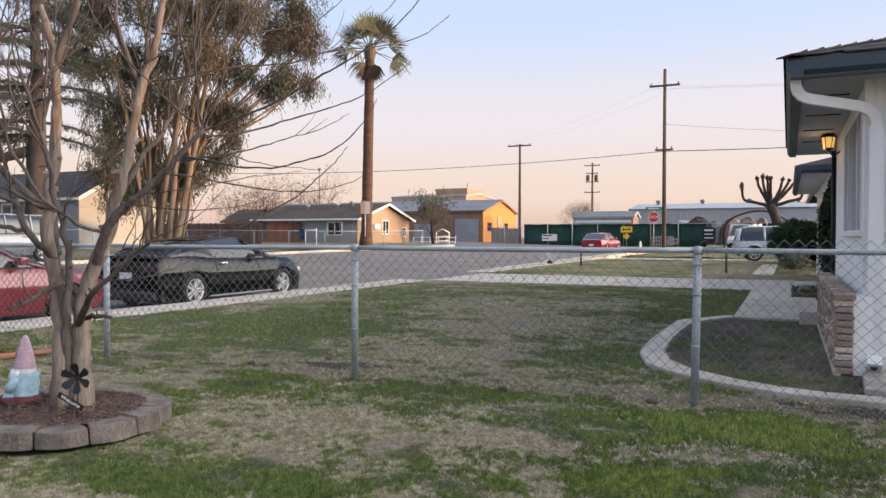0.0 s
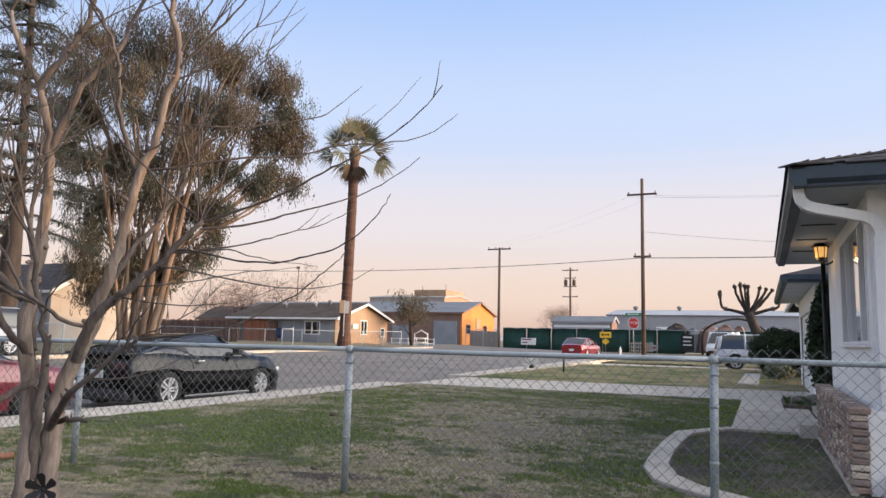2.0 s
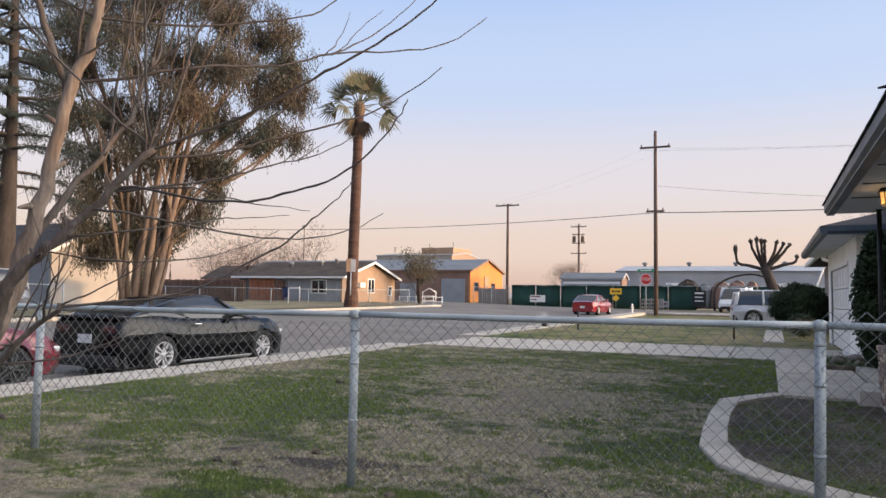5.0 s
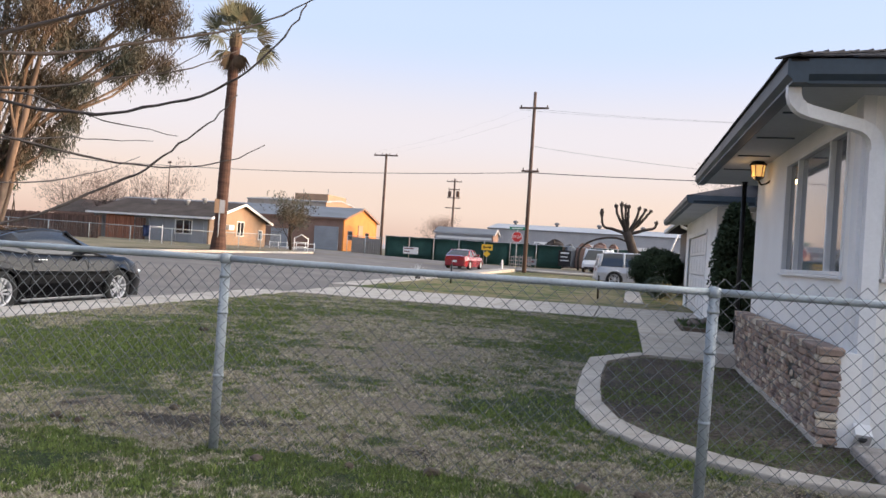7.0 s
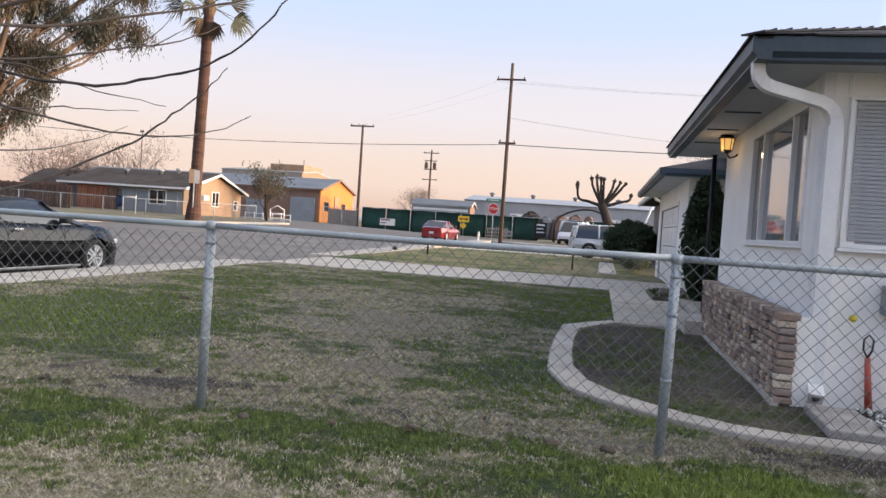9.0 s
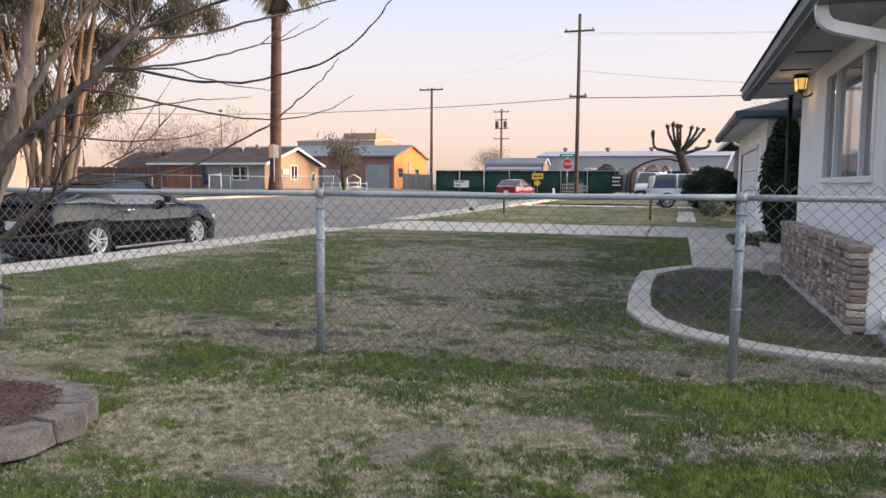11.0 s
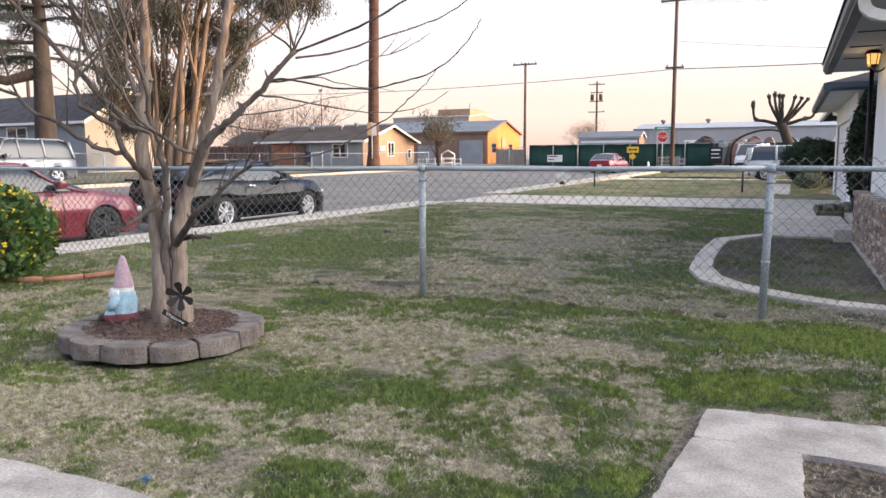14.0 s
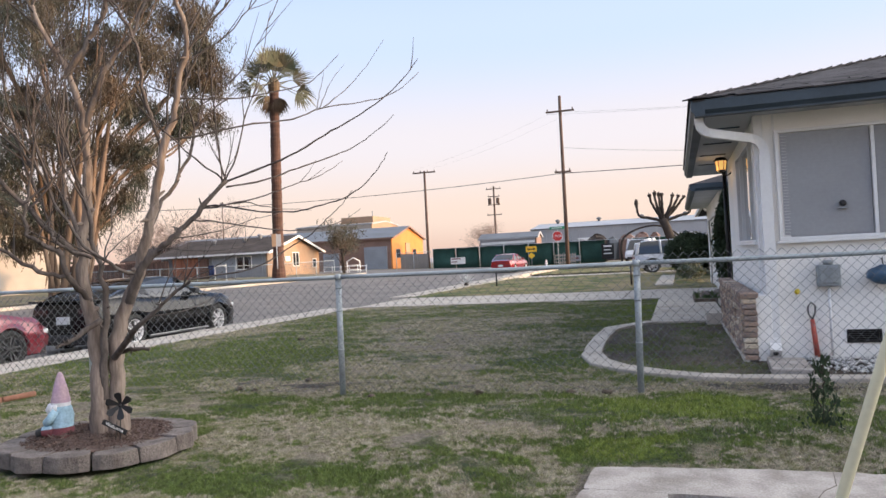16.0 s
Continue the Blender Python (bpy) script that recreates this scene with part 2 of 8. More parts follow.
M = {
    "earth": mat("dry_earth", (0.19, 0.15, 0.10), 0.95, vary=0.3, big=0.4, fine=12, bump=0.4, tint=(0.10, 0.105, 0.05)),
    "asphalt": mat("asphalt", (0.178, 0.162, 0.152), 0.9, spec=0.3, vary=0.16, big=0.5, fine=60, bump=0.35, tint=(0.138, 0.127, 0.122)),
    "concrete": mat("concrete", (0.44, 0.405, 0.365), 0.9, spec=0.2, vary=0.1, big=2.2, fine=45, bump=0.2, tint=(0.36, 0.325, 0.285), per_piece=0.08),
    "slab": mat("weathered_concrete", (0.36, 0.33, 0.31), 0.9, spec=0.2, vary=0.28, big=5.5, fine=80, bump=0.18, tint=(0.25, 0.225, 0.205)),
    "turf": grass_mat("turf", False),
    "blade": grass_mat("grass_blade", True),
    "galv": mat("galvanised_steel", (0.36, 0.40, 0.43), 0.55, 0.2, vary=0.12, big=6, fine=70, bump=0.08),
    "wire": mat("dull_wire", (0.17, 0.18, 0.19), 0.55, 0.2, vary=0.2, big=5, fine=60, bump=0),
    "bark_tan": mat("smooth_tan_bark", (0.215, 0.173, 0.148), 0.85, spec=0.25, vary=0.30, big=11, fine=55, bump=0.7, tint=(0.105, 0.078, 0.064), stretch=(1, 1, 0.16)),
    "cream": mat("cream_stucco", (0.36, 0.325, 0.30), 0.9, vary=0.06, big=1.0, fine=30, bump=0.15),
    # greyer young bark, darkened because the upper limbs' shade is in its colour
    "bark_limb_shaded": mat("grey_shaded_limb_bark", (0.105, 0.089, 0.082), 0.88, spec=0.25, vary=0.3, big=9, fine=55, bump=0.6, tint=(0.06, 0.047, 0.042), stretch=(1, 1, 0.35)),
    "twig": mat("grey_twig", (0.060, 0.049, 0.046), 0.85, vary=0.2, big=6, fine=30, bump=0.1),
    "bark_dark": mat("dark_bark", (0.045, 0.034, 0.029), 0.95, vary=0.3, big=3, fine=14, bump=0.6, stretch=(1, 1, 0.3)),
    "bark_euc": mat("peeling_bark", (0.185, 0.125, 0.088), 0.85, vary=0.4, big=2.2, fine=9, bump=0.4, tint=(0.10, 0.065, 0.045), stretch=(1, 1, 0.15)),
    "bark_palm": mat("palm_bark", (0.088, 0.044, 0.032), 0.9, vary=0.25, big=2, fine=9, bump=0.5, stretch=(0.4, 0.4, 3)),
    "leaf_euc": mat("grey_green_leaf", (0.046, 0.054, 0.041), 0.6, spec=0.3, vary=0.45, big=0.55, fine=5, bump=0, tint=(0.098, 0.066, 0.042)),
    "leaf_dark": mat("dark_leaf", (0.038, 0.062, 0.026), 0.55, vary=0.35, big=1.2, fine=9, bump=0, tint=(0.02, 0.035, 0.016)),
    "leaf_hedge": mat("hedge_leaf", (0.042, 0.062, 0.034), 0.8, spec=0.15, vary=0.35, big=1.5, fine=12, bump=0),
    "suv_grey": mat("pale_grey_car_paint", (0.52, 0.53, 0.56), 0.3, 0.1, vary=0.05, big=1, fine=5, bump=0, coat=0.5),
    "turf_far": grass_mat("dry_turf", None),
    "leaf_pine": mat("pine_needle", (0.040, 0.056, 0.050), 0.7, vary=0.3, big=1.0, fine=8, bump=0),
    "leaf_dry": mat("bare_twig_haze", (0.185, 0.13, 0.115), 0.9, vary=0.2, big=0.5, fine=4, bump=0),
    "leaf_bush": mat("bush_leaf", (0.06, 0.12, 0.025), 0.5, vary=0.3, big=4, fine=20, bump=0),
    "frond": mat("palm_frond", (0.08, 0.093, 0.054), 0.6, vary=0.3, big=1, fine=6, bump=0, tint=(0.13, 0.105, 0.06)),
    "frond_dead": mat("dry_palm_frond", (0.13, 0.085, 0.05), 0.8, vary=0.3, big=1, fine=6, bump=0),
    "block": mat("retaining_block", (0.185, 0.16, 0.148), 0.95, spec=0.15, vary=0.28, big=9, fine=70, bump=0.8, tint=(0.115, 0.098, 0.09), per_piece=0.1),
    "mulch": mat("bark_mulch", (0.125, 0.082, 0.068), 0.95, vary=0.4, big=14, fine=60, bump=0.9, tint=(0.07, 0.045, 0.035)),
    "stucco": mat("white_stucco", (0.87, 0.855, 0.83), 0.9, vary=0.03, big=1.2, fine=90, bump=0.25, tint=(0.81, 0.79, 0.76)),
    "white": mat("white_paint", (0.76, 0.76, 0.76), 0.5, vary=0.04, big=3, fine=40, bump=0.03),
    "soffit": mat("grey_soffit", (0.46, 0.48, 0.50), 0.8, vary=0.06, big=1.2, fine=20, bump=0.05),
    "slate": mat("slate_blue_paint", (0.038, 0.058, 0.078), 0.5, vary=0.12, big=2, fine=30, bump=0.05),
    "shingle": mat("grey_shingle", (0.068, 0.064, 0.068), 1.0, spec=0.1, vary=0.2, big=2.5, fine=60, bump=0.4, per_piece=0.25),
    "roof_far": mat("brown_grey_roof", (0.088, 0.072, 0.064), 1.0, spec=0.1, vary=0.2, big=0.8, fine=10, bump=0.3),
    "brick": brick_mat(),
    "mortar": mat("mortar", (0.17, 0.145, 0.13), 0.95, vary=0.12, big=6, fine=60, bump=0.3),
    "black": mat("black_iron", (0.018, 0.018, 0.02), 0.5, 0.3, vary=0.15, big=5, fine=40, bump=0.05),
    "glass": pane_mat("window_glass", (0.16, 0.18, 0.21)),
    "glass_dim": pane_mat("screened_glass", (0.085, 0.095, 0.11), 0.12),
    "glass_dark": pane_mat("dark_glass", (0.02, 0.022, 0.026)),
    "blind": mat("grey_blind", (0.36, 0.37, 0.39), 0.75, vary=0.05, big=1.5, fine=25, bump=0.04),
    "curtain": mat("pale_curtain", (0.55, 0.55, 0.54), 0.85, vary=0.08, big=2, fine=12, bump=0.1, stretch=(3, 3, 0.2)),
    "paint_black": mat("black_car_paint", (0.005, 0.005, 0.006), 0.1, 0.0, vary=0.1, big=1, fine=5, bump=0, spec=0.25, coat=0.22),
    "paint_red": mat("red_car_paint", (0.17, 0.02, 0.032), 0.3, 0.1, vary=0.1, big=1, fine=5, bump=0, coat=0.8),
    "paint_silver": mat("silver_car_paint", (0.21, 0.21, 0.225), 0.3, 0.5, vary=0.05, big=1, fine=5, bump=0, coat=0.6),
    "paint_white": mat("white_car_paint", (0.62, 0.63, 0.65), 0.3, 0.0, vary=0.04, big=1, fine=5, bump=0, coat=0.6),
    "rubber": mat("tyre_rubber", (0.018, 0.018, 0.018), 0.85, vary=0.2, big=6, fine=40, bump=0.1),
    "rim": mat("alloy_rim", (0.66, 0.66, 0.68), 0.38, 0.45, vary=0.06, big=8, fine=40, bump=0),
    "chrome": mat("chrome", (0.7, 0.7, 0.72), 0.12, 1.0, vary=0.04, big=8, fine=40, bump=0),
    "plastic": mat("black_plastic", (0.02, 0.02, 0.022), 0.6, vary=0.15, big=6, fine=50, bump=0.05),
    "lamp_red": mat("red_lens", (0.35, 0.01, 0.01), 0.2, vary=0.1, big=8, fine=40, bump=0, coat=0.6),
    "lamp_smoked": mat("smoked_red_lens", (0.05, 0.006, 0.006), 0.2, vary=0.1, big=8, fine=40, bump=0, coat=0.4),
    "lamp_clear": mat("clear_lens", (0.5, 0.52, 0.54), 0.15, vary=0.1, big=8, fine=40, bump=0, coat=0.8),
    "pole": mat("creosoted_pole", (0.115, 0.075, 0.06), 0.9, vary=0.25, big=2, fine=12, bump=0.4, stretch=(2, 2, 0.2)),
    "cable": mat("black_cable", (0.05, 0.045, 0.05), 0.7, vary=0.05, big=1, fine=4, bump=0),
    "planks": mat("brown_fence_board", (0.15, 0.085, 0.065), 0.9, vary=0.25, big=1.5, fine=14, bump=0.3, stretch=(2, 2, 0.3), per_piece=0.2),
    "planks_red": mat("red_fence_board", (0.27, 0.105, 0.06), 0.85, vary=0.2, big=1.5, fine=14, bump=0.3, stretch=(2, 2, 0.3), per_piece=0.15),
    "siding_grey": mat("grey_siding", (0.27, 0.29, 0.325), 0.85, vary=0.08, big=1, fine=14, bump=0.1),
    "siding_tan": mat("tan_siding", (0.34, 0.225, 0.15), 0.85, vary=0.08, big=1, fine=14, bump=0.1),
    "siding_brown": mat("brown_siding", (0.235, 0.145, 0.115), 0.85, vary=0.1, big=0.8, fine=10, bump=0.15),
    # orange of the low sun on the warehouse gable, put into the siding
    "siding_sunlit": mat("sunlit_ochre_siding", (0.55, 0.20, 0.04), 0.7, vary=0.08, big=0.8, fine=10, bump=0.1),
    "metal_roof": mat("grey_metal_roof", (0.17, 0.175, 0.185), 0.55, 0.2, vary=0.1, big=0.5, fine=6, bump=0.1),
    "metal_wall": mat("pale_metal_wall", (0.36, 0.37, 0.40), 0.7, 0.1, vary=0.08, big=0.4, fine=6, bump=0.1),
    "screen": mat("green_fence_screen", (0.042, 0.115, 0.105), 0.85, vary=0.2, big=0.6, fine=12, bump=0.2),
    "sign_red": mat("sign_red", (0.50, 0.03, 0.03), 0.5, vary=0.06, big=4, fine=20, bump=0),
    "sign_yellow": mat("sign_yellow", (0.75, 0.46, 0.03), 0.5, vary=0.06, big=4, fine=20, bump=0),
    "sign_green": mat("sign_green", (0.03, 0.22, 0.13), 0.5, vary=0.06, big=4, fine=20, bump=0),
    "taupe": mat("taupe_stucco", (0.30, 0.265, 0.24), 0.9, vary=0.08, big=1.2, fine=40, bump=0.2),
    "terracotta": mat("red_edging", (0.36, 0.17, 0.115), 0.9, vary=0.2, big=6, fine=40, bump=0.3),
    "cap": mat("faded_purple_paint", (0.40, 0.27, 0.37), 0.75, vary=0.2, big=9, fine=50, bump=0.15, tint=(0.46, 0.33, 0.37)),
    "beard": mat("off_white_paint", (0.70, 0.70, 0.72), 0.75, vary=0.1, big=10, fine=50, bump=0.3),
    "sky_blue": mat("faded_blue_paint", (0.36, 0.54, 0.66), 0.75, vary=0.2, big=9, fine=50, bump=0.15),
    "maroon": mat("maroon_paint", (0.17, 0.04, 0.05), 0.7, vary=0.2, big=9, fine=50, bump=0.1),
    "gravel": mat("white_gravel", (0.72, 0.71, 0.69), 0.9, vary=0.25, big=10, fine=60, bump=0.6, per_piece=0.3),
    "soil": mat("dark_soil", (0.10, 0.075, 0.058), 0.97, vary=0.35, big=5, fine=40, bump=0.7, tint=(0.06, 0.05, 0.035)),
    "tool_red": mat("red_handle", (0.42, 0.08, 0.055), 0.6, vary=0.12, big=8, fine=40, bump=0.05),
    "meter": mat("grey_metal_box", (0.30, 0.33, 0.35), 0.55, 0.4, vary=0.12, big=6, fine=40, bump=0.05),
    "bag_blue": mat("blue_plastic", (0.05, 0.11, 0.19), 0.35, vary=0.2, big=8, fine=30, bump=0.3),
    "pvc": mat("cream_pipe", (0.66, 0.62, 0.44), 0.5, vary=0.07, big=5, fine=40, bump=0.05),
    "yellow": mat("yellow_petal", (0.70, 0.52, 0.04), 0.6, vary=0.15, big=9, fine=40, bump=0),
    "hill": mat("hazy_hill", (0.42, 0.36, 0.38), 1.0, vary=0.06, big=0.01, fine=0.1, bump=0),
    "flag_red": mat("flag_red", (0.36, 0.035, 0.05), 0.85, vary=0.1, big=9, fine=50, bump=0),
    "flag_blue": mat("flag_blue", (0.03, 0.045, 0.14), 0.85, vary=0.1, big=9, fine=50, bump=0),
    "bulb": glow("lamp_glow", (1.0, 0.55, 0.17), 0.75),
}

# ---------------------------------------------------------------- mesh helpers
def box(bm, x0, y0, z0, x1, y1, z1, bevel=0.0, m=None):
    r = bmesh.ops.create_cube(bm, size=1.0)
    t = Matrix.Translation(((x0 + x1) / 2, (y0 + y1) / 2, (z0 + z1) / 2)) @ Matrix.Diagonal((abs(x1 - x0), abs(y1 - y0), abs(z1 - z0), 1))
    bmesh.ops.transform(bm, matrix=(m @ t) if m else t, verts=r["verts"])
    if bevel:
        bmesh.ops.bevel(bm, geom=list({e for v in r["verts"] for e in v.link_edges}), offset=bevel, segments=2, affect="EDGES", profile=0.6)
    return bm


def B():
    return bmesh.new()


def tube(bm, pts, radii, n=8, cap=True):
    """A round bar along points, with a radius for each (or one for all)."""
    pts = [Vector(p) for p in pts]
    if not isinstance(radii, (list, tuple)):
        radii = [radii] * len(pts)
    rings, side = [], None
    for i, p in enumerate(pts):
        d = (pts[min(i + 1, len(pts) - 1)] - pts[max(i - 1, 0)]).normalized()
        if side is None:
            side = d.orthogonal().normalized()
        side = (side - d * side.dot(d)).normalized()
        up = d.cross(side)
        rings.append([bm.verts.new(p + (side * math.cos(2 * math.pi * k / n) + up * math.sin(2 * math.pi * k / n)) * radii[i]) for k in range(n)])
    for a, b in zip(rings, rings[1:]):
        for k in range(n):
            f = bm.faces.new((a[k], a[(k + 1) % n], b[(k + 1) % n], b[k]))
            f.smooth = True
    if cap:
        bm.faces.new(list(reversed(rings[0])))
        bm.faces.new(rings[-1])
    return bm


def lathe(bm, profile, n=20, m=None, smooth=True, caps=True):
    """A body turned round z from (radius, height) pairs."""
    rings = []
    for r, h in profile:
        rings.append([bm.verts.new((m or Matrix()) @ Vector((r * math.cos(2 * math.pi * k / n), r * math.sin(2 * math.pi * k / n), h))) for k in range(n)])
    for a, b in zip(rings, rings[1:]):
        for k in range(n):
            bm.faces.new((a[k], a[(k + 1) % n], b[(k + 1) % n], b[k])).smooth = smooth
    if caps:
        bm.faces.new(list(reversed(rings[0])))
        bm.faces.new(rings[-1])
    return bm


def prism(bm, outline, z0, z1, m=None):
    """A slab with a polygon outline (x, y), from z0 up to z1."""
    m = m or Matrix()
    lo = [bm.verts.new(m @ Vector((x, y, z0))) for x, y in outline]
    hi = [bm.verts.new(m @ Vector((x, y, z1))) for x, y in outline]
    k = len(outline)
    for i in range(k):
        bm.faces.new((lo[i], lo[(i + 1) % k], hi[(i + 1) % k], hi[i]))
    bm.faces.new(list(reversed(lo)))
    bm.faces.new(hi)
    return bm


XZ = Matrix(((1, 0, 0, 0), (0, 0, -1, 0), (0, 1, 0, 0), (0, 0, 0, 1)))     # draws a prism's outline in x and z, its height along -y
YZ = Matrix(((0, 0, 1, 0), (1, 0, 0, 0), (0, 1, 0, 0), (0, 0, 0, 1)))      # outline in y and z, height along x


def link_mesh(name, data, material, parent=None):
    ob = new(name, data)
    data.materials.append(material)
    if parent:
        ob.parent = parent
    return ob


def part(name, bm, material, parent=None, label=""):
    """Links a bmesh as ONE mesh object, under a thing or a part."""
    data = bpy.data.meshes.new(name)
    bmesh.ops.recalc_face_normals(bm, faces=bm.faces)
    bm.to_mesh(data)
    bm.free()
    ob = link_mesh(name, data, material, parent)
    if label:
        ob["label"] = label
    return ob


def thing(name, m, label, category, group="", kind=""):
    ob = new(name)
    ob.matrix_world = m
    ob.empty_display_size = 0.1
    return tagged(ob, label, category, group, kind)


def raw(name, verts, faces, material, parent=None, smooth=False):
    data = bpy.data.meshes.new(name)
    data.from_pydata(verts, [], faces)
    if smooth:
        data.polygons.foreach_set("use_smooth", [True] * len(data.polygons))
    return link_mesh(name, data, material, parent)


def text_part(name, body, size, m, material, parent, thick=0.002):
    """Letters as a mesh, centred at the pose m, facing its +z."""
    cu = bpy.data.curves.new(name, "FONT")
    cu.body, cu.size, cu.extrude, cu.align_x, cu.align_y = body, size, thick, "CENTER", "CENTER"
    tmp = bpy.data.objects.new(name, cu)
    data = bpy.data.meshes.new_from_object(tmp)
    bpy.data.objects.remove(tmp)
    bpy.data.curves.remove(cu)
    data.transform(m)
    return link_mesh(name, data, material, parent)


class Soup:
    """Gathers tubes and leaves fast, for trees."""
    def __init__(self):
        self.v, self.f = [], []

    def tube(self, pts, radii, n=6):
        base = len(self.v)
        side = None
        for i, p in enumerate(pts):
            d = (pts[min(i + 1, len(pts) - 1)] - pts[max(i - 1, 0)]).normalized()
            if side is None:
                side = d.orthogonal().normalized()
            side = (side - d * side.dot(d)).normalized()
            up = d.cross(side)
            for k in range(n):
                a = 2 * math.pi * k / n
                self.v.append(tuple(p + (side * math.cos(a) + up * math.sin(a)) * radii[i]))
        for i in range(len(pts) - 1):
            for k in range(n):
                a, b = base + i * n + k, base + i * n + (k + 1) % n
                self.f.append((a, b, b + n, a + n))
        self.f.append(tuple(base + (len(pts) - 1) * n + k for k in range(n)))

    def leaf(self, p, along, across):
        b = len(self.v)
        self.v += [tuple(p), tuple(p + along * 0.45 + across), tuple(p + along), tuple(p + along * 0.45 - across)]
        self.f.append((b, b + 1, b + 2, b + 3))

    def put(self, name, material, parent, smooth=True):
        return raw(name, self.v, self.f, material, parent, smooth)


def rand_dir(rng):
    z, a = rng.uniform(-1, 1), rng.uniform(0, 2 * math.pi)
    s = math.sqrt(1 - z * z)
    return Vector((s * math.cos(a), s * math.sin(a), z))


def grow(soup, rng, p, d, length, r, level, tips, kids=(4, 3, 2), up=0.12, bend=0.18, spread=0.8, n=(7, 6, 5, 4, 3), thin=0.35, shrink=0.6, seg=None):
    """A limb with its side limbs; notes the ends of the last ones in tips."""
    steps = seg or max(3, int(length / 0.18) if length < 3 else 7)
    pts, rad, q = [p.copy()], [r], p.copy()
    for i in range(steps):
        d = (d + rand_dir(rng) * bend + Vector((0, 0, up))).normalized()
        q = q + d * (length / steps)
        pts.append(q.copy())
        rad.append(r * (1 - (1 - thin) * (i + 1) / steps))
    soup.tube(pts, rad, n[min(level, len(n) - 1)])
    if level < len(kids):
        for k in range(kids[level]):
            i = rng.randint(max(1, steps // 3), steps)
            ax = rand_dir(rng)
            dd = ((pts[i] - pts[i - 1]).normalized() + (ax - d * ax.dot(d)).normalized() * spread).normalized()
            grow(soup, rng, pts[i], dd, length * shrink * rng.uniform(0.7, 1.2), rad[i] * 0.62, level + 1, tips, kids, up, bend, spread, n, thin, shrink)
    else:
        tips.append((pts[-1], d))
    return pts, rad

# ---------------------------------------------------------------- ground, road, pavements
def smooth01(a):
    return a * a * (3 - 2 * a)


def vnoise(x, y, seed):
    """Smooth value noise over numpy arrays, 0 to 1."""
    lat = np.random.RandomState(seed).rand(64, 64)
    xi, yi = np.floor(x).astype(int), np.floor(y).astype(int)
    fx, fy = smooth01(x - xi), smooth01(y - yi)
    g = lambda a, b: lat[a % 64, b % 64]
    return (g(xi, yi) * (1 - fx) + g(xi + 1, yi) * fx) * (1 - fy) + (g(xi, yi + 1) * (1 - fx) + g(xi + 1, yi + 1) * fx) * fy


def base_z(x, y):
    """The level of the road: flat near the houses, rising gently away from them."""
    return np.minimum(-0.2 + 0.008 * np.clip(y - 16, 0, 90) + 0.022 * np.clip(-x - 13, 0, 22), 0.75)


def sheet(name, x0, x1, y0, y1, step, lift, material, label, thick=0.0, inside=None):
    xs, ys = np.arange(x0, x1 + step * 0.5, step), np.arange(y0, y1 + step * 0.5, step)
    gx, gy = np.meshgrid(xs, ys)
    gz = base_z(gx, gy) + lift
    nx = len(xs)
    v = np.stack([gx.ravel(), gy.ravel(), gz.ravel()], 1).tolist()
    f = [(j * nx + i, j * nx + i + 1, (j + 1) * nx + i + 1, (j + 1) * nx + i) for j in range(len(ys) - 1) for i in range(nx - 1)]
    ob = raw(name, v, f, material, None, True)
    if thick:
        md = ob.modifiers.new("depth", "SOLIDIFY")
        md.thickness, md.offset = thick, -1
    return tagged(ob, label, name.split("_")[0], kind="structure")


KERB, LAWN = -10.02, -9.0        # the street's near edge, and the lawn's
FAR_KERB = -25.6
gv, gf = [], []
rings = [-2500, -700, -250, -120, -80, -60, -45, -35, -25.6, -13, -10, -4, 2, 30, 80, 250, 700, 2500]
rows_y = [-2500, -700, -200, -60, -20, 0, 16, 26, 36, 46, 58, 72, 90, 106, 130, 250, 700, 2500]
for b in rows_y:
    for a in rings:
        gv.append((a, b, float(base_z(np.float64(a), np.float64(b))) - 0.06))
for j in range(len(rows_y) - 1):
    for i in range(len(rings) - 1):
        k = j * len(rings) + i
        gf.append((k, k + 1, k + 1 + len(rings), k + len(rings)))
tagged(raw("ground", gv, gf, M["earth"]), "dry bare earth and weeds out to the horizon", "ground", kind="structure")
tagged(sheet("road", FAR_KERB, KERB, -60, 58, 2.6, 0.0, M["asphalt"], "worn grey asphalt street beside the lawn"), "", "road")
tagged(sheet("road_cross", -140, 120, 58, 70, 4, 0.004, M["asphalt"], "worn grey asphalt cross street"), "", "road")


def strip(name, pts, z, drop, material, label, category, parent=None):
    """A flat slab over a plan outline with a rounded rim."""
    bm = B()
    prism(bm, pts, z - drop, z)
    top = [e for e in bm.edges if all(abs(v.co.z - z) < 1e-5 for v in e.verts)]
    bmesh.ops.bevel(bm, geom=top, offset=min(0.012, drop / 3), segments=2, affect="EDGES", profile=0.5)
    ob = part(name, bm, material, parent)
    return tagged(ob, label, category, kind="structure") if not parent else ob


# kerb and pavement along the street
kerb = tagged(new("kerb"), "pale concrete kerb strip between lawn and street", "kerb", kind="structure")
for i in range(26):
    y0 = -22 + i * 1.524
    z = 0.012 * math.sin(i * 2.1) * 0.4
    if 17.0 < y0 < 22:
        continue
    strip("kerb_slab", [(KERB, y0 + 0.006), (LAWN, y0 + 0.006), (LAWN, y0 + 1.518), (KERB, y0 + 1.518)], 0.0 + z, 0.24, M["concrete"], "", "", kerb)
pavement = tagged(new("pavement"), "pale concrete pavement beyond the driveway", "pavement", kind="structure")
